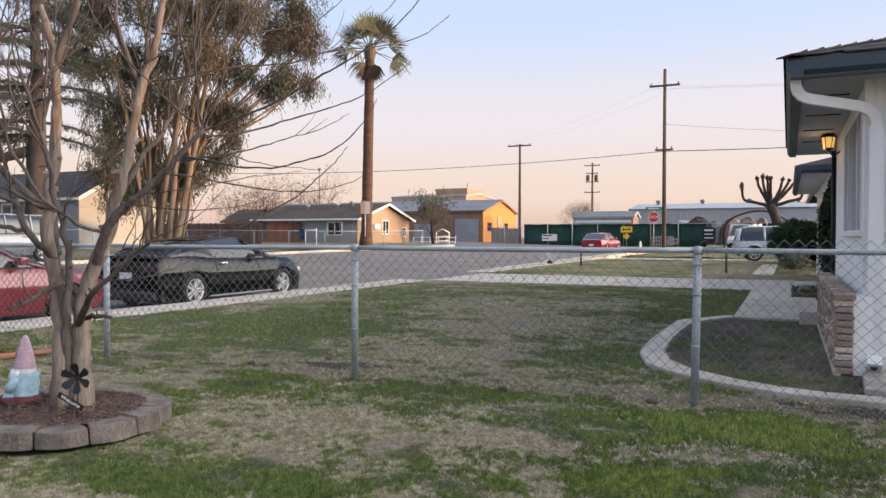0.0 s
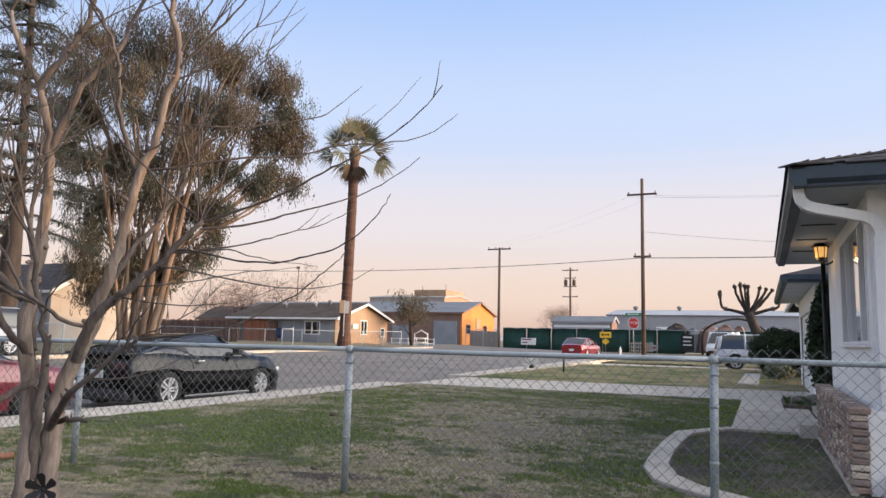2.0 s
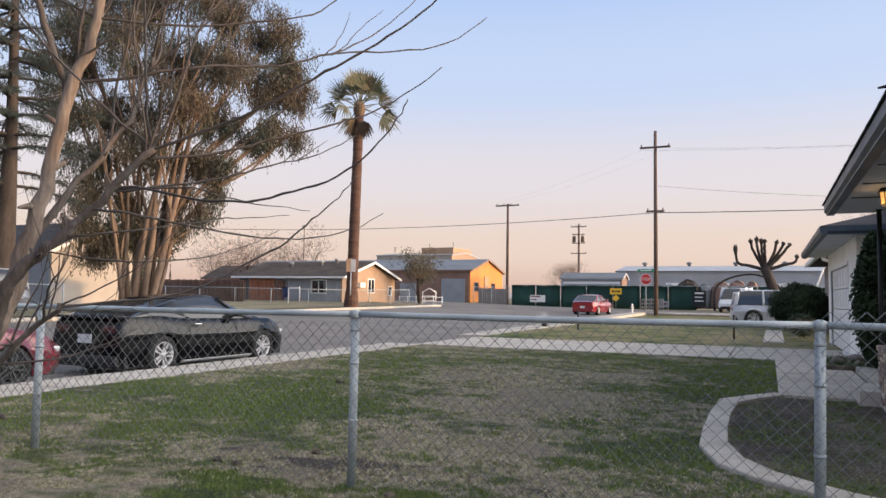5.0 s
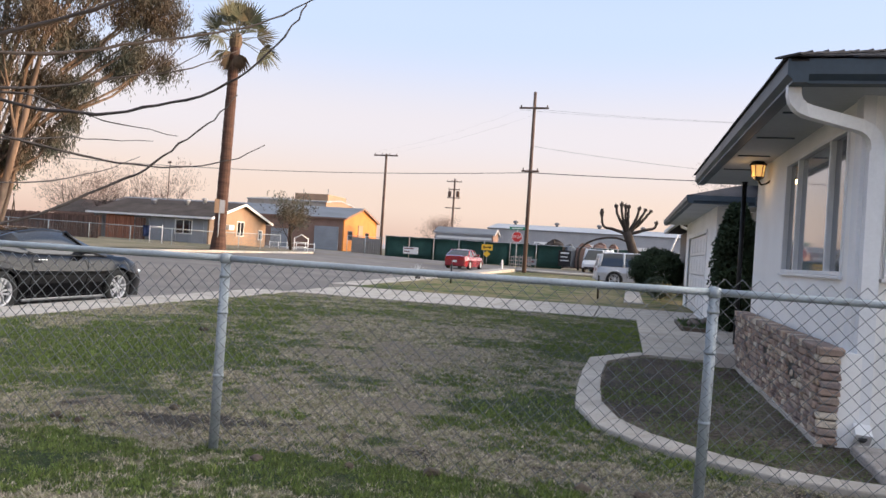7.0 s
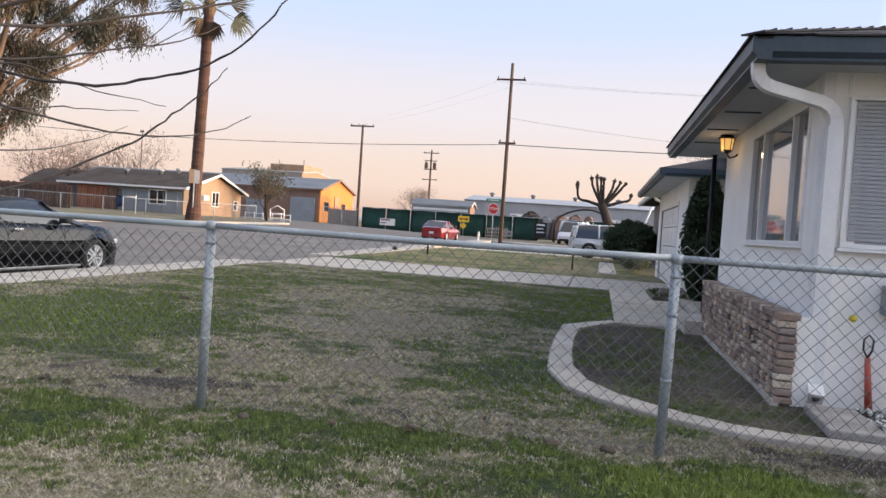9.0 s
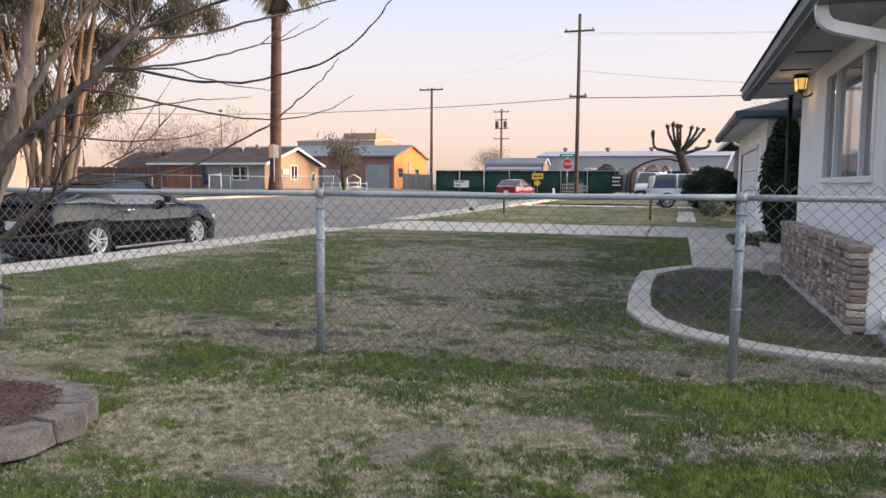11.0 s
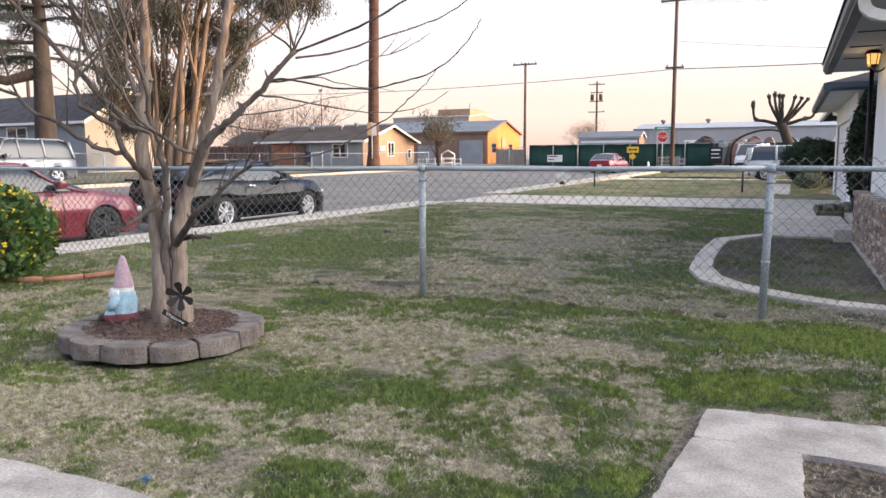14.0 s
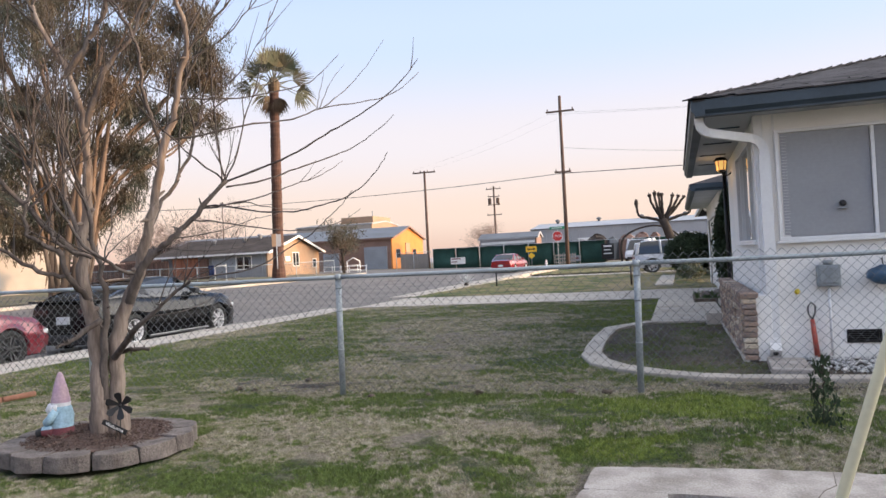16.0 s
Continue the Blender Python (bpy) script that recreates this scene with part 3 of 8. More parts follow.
for i in range(22):
    y0 = 22.4 + i * 1.524
    z = float(base_z(np.float64(-10), np.float64(y0))) + 0.17
    strip("pavement_slab", [(KERB, y0 + 0.006), (LAWN, y0 + 0.006), (LAWN, y0 + 1.518), (KERB, y0 + 1.518)], z, 0.22, M["concrete"], "", "", pavement)

# driveway, front walk and the path along the house
driveway = tagged(new("driveway"), "pale concrete driveway with expansion joints", "driveway", kind="structure")
for i in range(4):
    xa, xb = LAWN + 0.02 + i * 2.5, LAWN + 2.5 + i * 2.5 - 0.01
    strip("driveway_slab", [(xa, 17.5), (xb, 17.5), (xb, 21.6), (xa, 21.6)], 0.012 + 0.008 * (i == 3), 0.2, M["concrete"], "", "", driveway)
bm = B()
v = [bm.verts.new(p) for p in ((KERB - 0.45, 16.6, -0.195), (LAWN + 0.02, 17.0, 0.008), (LAWN + 0.02, 22.2, 0.008), (KERB - 0.45, 22.9, -0.18))]
w = [bm.verts.new((q.co.x, q.co.y, q.co.z - 0.1)) for q in v]
bm.faces.new(v)
for i in range(4):
    bm.faces.new((v[i], v[(i + 1) % 4], w[(i + 1) % 4], w[i]))
part("apron", bm, M["concrete"], driveway)
walkway = tagged(new("front_walk"), "pale concrete walk from driveway to front door", "walkway", kind="structure")
for i in range(4):
    y0 = 11.35 + i * 1.53
    strip("walk_slab", [(-0.56, y0), (0.70, y0), (0.70, y0 + 1.515), (-0.56, y0 + 1.515)], 0.025, 0.2, M["concrete"], "", "", walkway)
strip("walk_slab", [(-0.56, 10.95), (0.9, 10.95), (0.9, 11.335), (-0.56, 11.335)], 0.03, 0.2, M["concrete"], "", "", walkway)
drive_next = tagged(new("driveway_next"), "pale concrete driveway of the next house", "driveway", kind="structure")
for i in range(5):
    xa = LAWN + 0.02 + i * 2.6
    strip("driveway_slab", [(xa, 39.4), (xa + 2.59, 39.4), (xa + 2.59, 43.9), (xa, 43.9)], -0.03, 0.2, M["concrete"], "", "", drive_next)
path2 = strip("path_neighbour", [(-0.85, 24.0), (-0.25, 24.0), (-0.2, 33.5), (-0.8, 33.5)], 0.06, 0.2, M["concrete"], "narrow concrete path across the next lawn", "path")

def yard_drop(x, y):
    """How far the fenced yard lies below the fence line: it falls towards the paved corner."""
    s1 = smooth01(np.clip((3.4 - y) / 2.2, 0, 1))
    s2 = smooth01(np.clip((x + 1.55) / 0.8, 0, 1)) * smooth01(np.clip((3.6 - y) / 0.9, 0, 1))
    s3 = smooth01(np.clip((1.2 - y) / 0.5, 0, 1)) * smooth01(np.clip((-1.6 - x) / 0.4, 0, 1))
    return np.minimum(0.07 * s1 + 0.10 * s2 + 0.03 * s3, 0.118)


# concrete slabs in the fenced yard
def ragged(pts, step=0.05, amount=0.016):
    """The outline with its long sides worn uneven."""
    out = []
    for (xa, ya), (xb, yb) in zip(pts, pts[1:] + pts[:1]):
        k = max(1, int(math.hypot(xb - xa, yb - ya) / step))
        for i in range(k):
            x, y = xa + (xb - xa) * i / k, ya + (yb - ya) * i / k
            d = noise.noise_vector(Vector((x * 13, y * 13, 0.3))) * amount * (1 if i else 0.3)
            out.append((x + d.x, y + d.y))
    return out


yard_path = tagged(new("yard_path"), "cracked pale concrete path in the fenced yard", "path", kind="structure")
SLAB_A = [(-0.645, 2.205), (0.9, 2.145), (2.6, 2.08), (2.6, 2.66), (0.35, 2.72), (-0.63, 2.64)]
SLAB_B = [(-1.0, -1.6), (-0.2, -1.6), (-0.18, 2.198), (-0.65, 2.198)]
PATIO = [(-6.5, -1.4), (-1.95, -1.4), (-2.05, 0.3), (-2.2, 0.54), (-2.4, 0.615), (-2.62, 0.645), (-2.9, 0.655), (-3.4, 0.63), (-6.5, 0.5)]
strip("path_slab", ragged(SLAB_A), -0.098, 0.12, M["slab"], "", "", yard_path)
strip("path_slab", ragged(SLAB_B), -0.099, 0.12, M["slab"], "", "", yard_path)
strip("patio", ragged(PATIO, 0.07, 0.03), -0.085, 0.12, M["slab"], "worn concrete patio beside the yard grass", "patio")
bm = B()
tube(bm, [(0.55, 2.16, -0.0985), (0.62, 2.34, -0.0985), (0.70, 2.45, -0.0985), (0.73, 2.69, -0.0985)], [0.002, 0.003, 0.003, 0.002], 5)
part("crack", bm, M["soil"], yard_path)

# curved concrete edging round the bed in front of the house
EDGE_OUT = [(-0.60, 11.15), (-0.95, 10.62), (-1.25, 10.1), (-1.28, 9.0), (-1.27, 7.8), (-1.23, 6.9), (-1.04, 6.2), (-0.77, 5.84), (-0.52, 5.62), (-0.26, 5.45), (0.1, 5.29), (0.45, 5.22), (1.0, 5.19), (1.7, 5.18), (4.5, 5.14)]
EDGE_IN = [(-0.5, 10.95), (-0.79, 10.45), (-1.02, 9.92), (-1.06, 8.95), (-1.05, 8.0), (-1.01, 7.15), (-0.86, 6.5), (-0.62, 6.08), (-0.4, 5.87), (-0.18, 5.69), (0.13, 5.51), (0.46, 5.43), (1.0, 5.41), (1.7, 5.4), (4.5, 5.36)]
edging = tagged(new("edging"), "curved pale concrete edging round the dark front bed", "edging", kind="structure")
for i in range(len(EDGE_OUT) - 1):
    o0, o1, i0, i1 = EDGE_OUT[i], EDGE_OUT[i + 1], EDGE_IN[i], EDGE_IN[i + 1]
    strip("edging_slab", [o0, o1, i1, i0], 0.03, 0.12, M["concrete"], "", "", edging)

# far side: verge, far pavement
far_kerb = tagged(sheet("kerb_far", FAR_KERB - 0.5, FAR_KERB, -60, 56, 0.5, 0.14, M["concrete"], "far concrete kerb", thick=0.2), "", "kerb")
verge = tagged(sheet("verge_far", -60, FAR_KERB - 0.5, -60, 56, 2.2, 0.13, M["earth"], "dry weedy front yards across the street"), "", "yard")
corner_lawn = tagged(sheet("kerb_cross", -9, 120, 56.2, 58, 1.8, 0.12, M["concrete"], "concrete kerb along the cross street", thick=0.15), "", "kerb")
tagged(sheet("kerb_cross_far", -140, 120, 70, 71.6, 4, 0.12, M["concrete"], "concrete kerb on the far side of the cross street", thick=0.15), "", "kerb")

# ---------------------------------------------------------------- the white house
WX, WY = 0.82, 6.65              # its street front, and the side wall that faces the yard
EAVE = 2.625                      # underside of the fascia
house = thing("house", pose(0, 0, 0), "single-storey white stucco house with slate-blue eaves", "house")


def wall_with_holes(axis, at, a0, a1, z0, z1, thick, holes):
    """A wall across x (axis 'x': faces -x at x=at) or y, cut into blocks round its openings."""
    bm = B()
    cuts = sorted({a0, a1, *[h[0] for h in holes], *[h[1] for h in holes]})
    for c0, c1 in zip(cuts, cuts[1:]):
        spans, z = [], z0
        for h in sorted([h for h in holes if h[0] <= c0 + 1e-6 and h[1] >= c1 - 1e-6], key=lambda h: h[2]):
            spans.append((z, h[2]))
            z = h[3]
        spans.append((z, z1))
        for s0, s1 in spans:
            if s1 - s0 > 1e-4:
                if axis == "x":
                    box(bm, at, c0, s0, at + thick, c1, s1)
                else:
                    box(bm, c0, at, s0, c1, at + thick, s1)
    bmesh.ops.remove_doubles(bm, verts=bm.verts, dist=1e-4)
    return bm


part("wall", wall_with_holes("x", WX, WY, 11.25, -0.05, 2.95, 0.2, [(7.02, 9.38, 1.27, 2.49)]), M["stucco"], house)
part("wall", wall_with_holes("y", WY, WX + 0.2, 9.0, -0.05, 2.95, 0.2, [(1.12, 2.92, 1.27, 2.47), (1.60, 1.93, 0.16, 0.30)]), M["stucco"], house)
part("wall", wall_with_holes("y", 11.05, WX + 0.2, 3.2, -0.05, 2.95, 0.2, []), M["stucco"], house)
part("wall", wall_with_holes("x", 3.0, 11.25, 17.6, -0.05, 2.95, 0.2, [(13.2, 14.15, 0.1, 2.1)]), M["stucco"], house)
part("wall", wall_with_holes("x", 1.02, 17.6, 25.6, -0.05, 2.95, 0.2, [(19.4, 24.4, 0.0, 2.14)]), M["stucco"], house)
part("wall", wall_with_holes("y", 17.6, 1.22, 3.2, -0.05, 2.95, 0.2, []), M["stucco"], house)
part("wall", wall_with_holes("y", 25.4, 1.22, 9.0, -0.05, 2.95, 0.2, []), M["stucco"], house)
part("wall", wall_with_holes("x", 8.8, WY + 0.2, 25.4, -0.05, 2.95, 0.2, []), M["stucco"], house)
bm = B()
box(bm, WX - 0.012, WY - 0.014, -0.05, WX + 0.5, WY, 0.34)
part("plinth", bm, M["stucco"], house)


def window(wx0, wx1, z0, z1, axis, at, panes, frame_mat, back, parent, gap=0.0):
    """A framed window in an opening; panes: list of (from, to, material)."""
    w = new("window")
    w.parent = parent
    def bx(bm, a0, a1, b0, b1, d0, d1, bev=0.0):
        if axis == "x":
            box(bm, at + d0, a0, b0, at + d1, a1, b1, bev)
        else:
            box(bm, a0, at + d0, b0, a1, at + d1, b1, bev)
    for a0, a1, b0, b1 in ((wx0, wx1, z1 - 0.035, z1), (wx0, wx1, z0, z0 + 0.035), (wx0, wx0 + 0.035, z0 + 0.035, z1 - 0.035), (wx1 - 0.035, wx1, z0 + 0.035, z1 - 0.035)):
        bm = B()
        bx(bm, a0, a1, b0, b1, -0.015, 0.07, 0.006)
        part("window_frame", bm, frame_mat, w)
    for p0, p1, pm in panes:
        bm = B()
        bx(bm, p0, p1, z0 + 0.035, z1 - 0.035, 0.035, 0.041)
        part("pane", bm, pm, w)
    for p0, p1, pm in panes[1:]:
        bm = B()
        bx(bm, p0 - 0.018, p0 + 0.018, z0 + 0.035, z1 - 0.035, -0.012, 0.06, 0.005)
        part("mullion", bm, frame_mat, w)
    bm = B()
    bx(bm, wx0 - 0.02, wx1 + 0.02, z0 - 0.03, z0 - 0.002, -0.035, 0.06, 0.006)
    part("window_sill", bm, frame_mat, w)
    return w


window(7.02, 9.38, 1.27, 2.49, "x", WX, [(7.07, 7.56, M["glass_dim"]), (7.56, 8.79, M["glass"]), (8.79, 9.33, M["glass_dim"])], M["white"], None, house)
window(1.0, 2.92, 1.27, 2.47, "y", WY - 0.03, [(1.05, 1.94, M["blind"]), (1.94, 2.87, M["blind"])], M["white"], None, house)
bm = B()
for i in range(34):
    z = 1.33 + i * 0.0325
    box(bm, 1.06, WY - 0.012, z, 1.91, WY - 0.002, z + 0.0285)
    box(bm, 1.97, WY - 0.012, z, 2.86, WY - 0.002, z + 0.024)
part("window_blind", bm, M["blind"], house, "closed grey slatted blind")["kind"] = "stuff"
# small camera on the window glass
cam_box = thing("window_camera", pose(1.63, WY - 0.015, 1.62), "small grey camera stuck inside the window", "camera")
bm = B()
box(bm, -0.05, -0.03, -0.04, 0.05, 0.0, -0.02, 0.006)
part("bracket", bm, M["meter"], cam_box)
bm = B()
lathe(bm, [(0.0, 0), (0.03, 0), (0.034, 0.012), (0.03, 0.03), (0.012, 0.034), (0.0, 0.034)], 16, pose(0, -0.005, 0.02, 90))
part("lens", bm, M["plastic"], cam_box)

# garage door, front door
bm = B()
for i in range(4):
    box(bm, 1.06, 19.42, 0.02 + i * 0.53, 1.10, 24.38, 0.53 + i * 0.53, 0.008)
    for j in range(6):
        box(bm, 1.05, 19.55 + j * 0.81, 0.1 + i * 0.53, 1.07, 20.2 + j * 0.81, 0.45 + i * 0.53, 0.008)
part("garage_door", bm, M["white"], house, "white panelled garage door")
bm = B()
for y in (19.34, 24.4):
    box(bm, 1.0, y, 0, 1.05, y + 0.07, 2.2, 0.005)
box(bm, 1.0, 19.34, 2.142, 1.05, 24.47, 2.22, 0.005)
part("door_frame", bm, M["white"], house)
bm = B()
box(bm, 3.04, 13.22, 0.1, 3.09, 14.13, 2.09, 0.006)
for z0, z1 in ((0.25, 0.9), (1.05, 1.95)):
    for y0, y1 in ((13.32, 13.64), (13.71, 14.03)):
        box(bm, 3.025, y0, z0, 3.045, y1, z1, 0.008)
part("door", bm, M["slate"], house)

# unseen plain wall, added to block the low sun from yard and tree
bm = B()
box(bm, 13.0, -12.0, -0.3, 13.2, 12.0, 2.5)
tagged(part("sun_block_wall", bm, M["taupe"]), "unseen stucco wall added to keep low sun off the yard", "wall", kind="structure")

# entry step
strip("entry_step", [(0.34, 10.55), (0.92, 10.55), (0.92, 11.6), (0.34, 11.6)], 0.18, 0.2, M["concrete"], "low concrete step at the front porch", "step")
strip("porch", [(0.75, 11.62), (2.99, 11.62), (2.99, 17.58), (0.75, 17.58)], 0.10, 0.2, M["concrete"], "concrete porch floor under the eaves", "porch")

# eaves: soffits, fascia with gutter
EX, EY, EYF = 0.155, 6.12, 13.2
def fascia(bm, p0, p1, inward):
    """A gutter profile run from p0 to p1 (plan); inward: unit vector to the house."""
    prof = [(0.0, EAVE + 0.17), (0.0, EAVE + 0.06), (0.035, EAVE + 0.02), (0.035, EAVE), (0.14, EAVE), (0.14, EAVE + 0.15), (0.02, EAVE + 0.15), (0.02, EAVE + 0.17)]
    ring = []
    for p in (p0, p1):
        ring.append([bm.verts.new((p[0] + inward[0] * d, p[1] + inward[1] * d, z)) for d, z in prof])
    k = len(prof)
    for i in range(k):
        bm.faces.new((ring[0][i], ring[0][(i + 1) % k], ring[1][(i + 1) % k], ring[1][i]))
    bm.faces.new(list(reversed(ring[0])))
    bm.faces.new(ring[1])


for a, b, inn in (((EX, EY), (EX, EYF), (1, 0)), ((EX + 0.14, EY), (9.6, EY), (0, 1)), ((0.30, 16.75), (0.30, 26.3), (1, 0)), ((0.44, 16.75), (3.4, 16.75), (0, 1))):
    bm = B()
    fascia(bm, a, b, inn)
    part("gutter", bm, M["slate"], house, "slate-blue gutter and fascia board")
for c in ((EX + 0.14, EY + 0.14, EAVE + 0.03, WX, EYF, EAVE + 0.05), (WX, EY + 0.14, EAVE + 0.03, 9.5, WY, EAVE + 0.05), (WX, 11.25, EAVE + 0.03, 3.1, EYF, EAVE + 0.05), (0.44, 16.9, EAVE + 0.03, 1.02, 26.2, EAVE + 0.05), (1.02, 16.9, EAVE + 0.03, 3.2, 17.6, EAVE + 0.05), (1.9, EYF, EAVE + 0.03, 3.1, 16.9, EAVE + 0.05)):
    bm = B()
    box(bm, *c)
    part("soffit", bm, M["soffit"], house, "painted grey boarded soffit")
for y in (7.3, 8.6, 9.9, 11.2):
    bm = B()
    box(bm, EX + 0.2, y, EAVE + 0.016, WX - 0.1, y + 0.02, EAVE + 0.031)
    part("soffit_joint", bm, M["slate"], house)
bm = B()
box(bm, 1.65, EYF, EAVE - 0.02, 1.85, 16.75, EAVE + 0.16)
part("porch_fascia", bm, M["slate"], house)
# white trim boards at the wall's corner
bm = B()
box(bm, WX - 0.02, WY - 0.02, 0.0, WX + 0.07, WY + 0.16, EAVE + 0.03, 0.004)
part("corner_board", bm, M["white"], house)
bm = B()
box(bm, 0.985, WY - 0.008, 2.48, 1.01, WY + 0.01, EAVE + 0.03)
part("trim_strip", bm, M["white"], house)


def roof_plane(corners, thick=0.05):
    bm = B()
    lo = [bm.verts.new(c) for c in corners]
    hi = [bm.verts.new((c[0], c[1], c[2] + thick)) for c in corners]
    k = len(corners)
    bm.faces.new(list(reversed(lo)))
    bm.faces.new(hi)
    for i in range(k):
        bm.faces.new((lo[i], lo[(i + 1) % k], hi[(i + 1) % k], hi[i]))
    return bm


RZ = EAVE + 0.125
SLOPE = 0.305
RX = 5.0
HZ = RZ + (RX - EX) * SLOPE
roof = new("roof")
roof.parent = house
XI, YI = EX + 0.025, EY + 0.025      # the slopes start inside the gutter
bmr = roof_plane([(XI, YI, RZ), (RX, EY + RX - EX, HZ)] + [(RX, 20, HZ), (1.75, 20, RZ + 1.57 * SLOPE), (1.75, EYF, RZ + 1.57 * SLOPE), (XI, EYF, RZ)])
part("roof_slope", bmr, M["shingle"], roof)
part("roof_slope", roof_plane([(XI, YI, RZ), (9.8, YI, RZ), (RX, EY + RX - EX, HZ)]), M["shingle"], roof)
part("roof_slope", roof_plane([(9.8, EY, RZ), (9.8, 26.3, RZ), (RX, 22, HZ), (RX, EY + RX - EX, HZ)]), M["shingle"], roof)
part("roof_slope", roof_plane([(0.325, 16.775, RZ), (RX, 21.45, RZ + 4.7 * SLOPE), (RX, 21.6, RZ + 4.7 * SLOPE), (0.325, 26.3, RZ)]), M["shingle"], roof)
part("roof_slope", roof_plane([(0.325, 16.775, RZ), (3.4, 16.775, RZ), (RX, 21.45, RZ + 4.7 * SLOPE)]), M["shingle"], roof)
part("roof_slope", roof_plane([(0.30, 26.3, RZ), (9.8, 26.3, RZ), (RX, 21.6, RZ + 4.7 * SLOPE)]), M["shingle"], roof)

# downspout with its elbows
spout = thing("downspout", pose(0, 0, 0), "white metal downspout at the house corner", "downspout")
def ribbon(bm, pts, w, d):
    """A rectangular pipe along points in a vertical plane that runs along y-ish."""
    rings = []
    for i, p in enumerate(pts):
        p = Vector(p)
        t = (Vector(pts[min(i + 1, len(pts) - 1)]) - Vector(pts[max(i - 1, 0)])).normalized()
        s = Vector((0, 1, 0))
        s = (s - t * s.dot(t)).normalized()
        u = t.cross(s)
        rings.append([bm.verts.new(p + s * a * w / 2 + u * b * d / 2) for a, b in ((-1, -1), (1, -1), (1, 1), (-1, 1))])
    for a, b in zip(rings, rings[1:]):
        for k in range(4):
            bm.faces.new((a[k], a[(k + 1) % 4], b[(k + 1) % 4], b[k]))
    bm.faces.new(list(reversed(rings[0])))
    bm.faces.new(rings[-1])
bm = B()
ribbon(bm, [(0.235, 6.30, 2.66), (0.235, 6.30, 2.58), (0.25, 6.31, 2.53), (0.285, 6.325, 2.49), (0.34, 6.35, 2.465), (0.74, 6.53, 2.40), (0.81, 6.558, 2.375), (0.86, 6.575, 2.33), (0.885, 6.585, 2.27), (0.888, 6.586, 2.18)], 0.095, 0.09)
part("elbow", bm, M["white"], spout)
bm = B()
ribbon(bm, [(0.888, 6.586, 2.22), (0.888, 6.586, 0.24), (0.886, 6.565, 0.15), (0.88, 6.46, 0.075)], 0.1, 0.115)
part("pipe", bm, M["white"], spout)
bm = B()
lathe(bm, [(0.0, 0), (0.028, 0), (0.03, 0.03), (0.0, 0.03)], 12, pose(0.88, 6.472, 0.078, 60))
part("outlet", bm, M["plastic"], spout)

# porch lantern on the front wall
lantern = thing("porch_lantern", pose(0.675, 10.42, 2.46) @ Matrix.Scale(0.9, 4), "lit black coach lantern on the white wall", "wall lamp")
bm = B()
lathe(bm, [(0.075, 0.0), (0.095, 0.16), (0.09, 0.16), (0.07, 0.0)], 6, None, False)
part("glass_shade", bm, M["bulb"], lantern, "warm glowing glass")
bm = B()
lathe(bm, [(0.125, 0.16), (0.11, 0.18), (0.06, 0.235), (0.02, 0.25), (0.012, 0.28), (0.0, 0.285)], 6, None, False)
part("hood", bm, M["black"], lantern)
bm = B()
for k in range(6):
    a = math.pi / 3 * k
    tube(bm, [(0.078 * math.cos(a), 0.078 * math.sin(a), 0), (0.1 * math.cos(a), 0.1 * math.sin(a), 0.165)], 0.006, 5)
lathe(bm, [(0.03, -0.05), (0.082, -0.01), (0.08, 0.0), (0.0, 0.0)], 6, None, False)
part("cage", bm, M["black"], lantern)
bm = B()
tube(bm, [(0.0, 0, -0.04), (0.05, 0, -0.11), (0.12, 0, -0.09), (0.19, 0, -0.03)], 0.014, 8)
box(bm, 0.17, -0.05, -0.13, 0.19, 0.05, 0.07, 0.008)
part("arm", bm, M["black"], lantern)
lamp = new("lantern_light", bpy.data.lights.new("lantern_light", "POINT"))
lamp.data.energy, lamp.data.color, lamp.data.shadow_soft_size = 1.3, (1.0, 0.6, 0.25), 0.03
lamp.location = (0.58, 10.42, 2.42)

# black porch post and flag
post = thing("porch_post", pose(0.86, 12.75, 0.0), "slim black iron porch post", "post")
bm = B()
tube(bm, [(0, 0, 0.0), (0, 0, 2.70)], 0.035, 8)
lathe(bm, [(0.06, 0.0), (0.06, 0.05), (0.036, 0.08), (0.0, 0.08)], 10)
lathe(bm, [(0.0, 2.62), (0.05, 2.64), (0.05, 2.70), (0.0, 2.70)], 10)
part("shaft", bm, M["black"], post)
flag = thing("flag", pose(1.12, 16.3, 2.05) @ Matrix.Scale(0.6, 4), "small striped flag on a short staff by the porch", "flag")
bm = B()
tube(bm, [(0.1, 0, -0.1), (-0.25, 0, 0.55)], 0.012, 6)
part("staff", bm, M["white"], flag)
for k in range(7):
    bm = B()
    box(bm, -0.22, -0.006, 0.43 - k * 0.07, 0.14, 0.006, 0.495 - k * 0.07, 0, pose(0, 0, 0, 0, 28, 0))
    part("stripe", bm, M["flag_red"] if k % 2 == 0 else M["white"], flag)
bm = B()
box(bm, -0.22, -0.012, 0.22, -0.02, 0.012, 0.50, 0, pose(0, 0, 0, 0, 28, 0))
part("canton", bm, M["flag_blue"], flag)

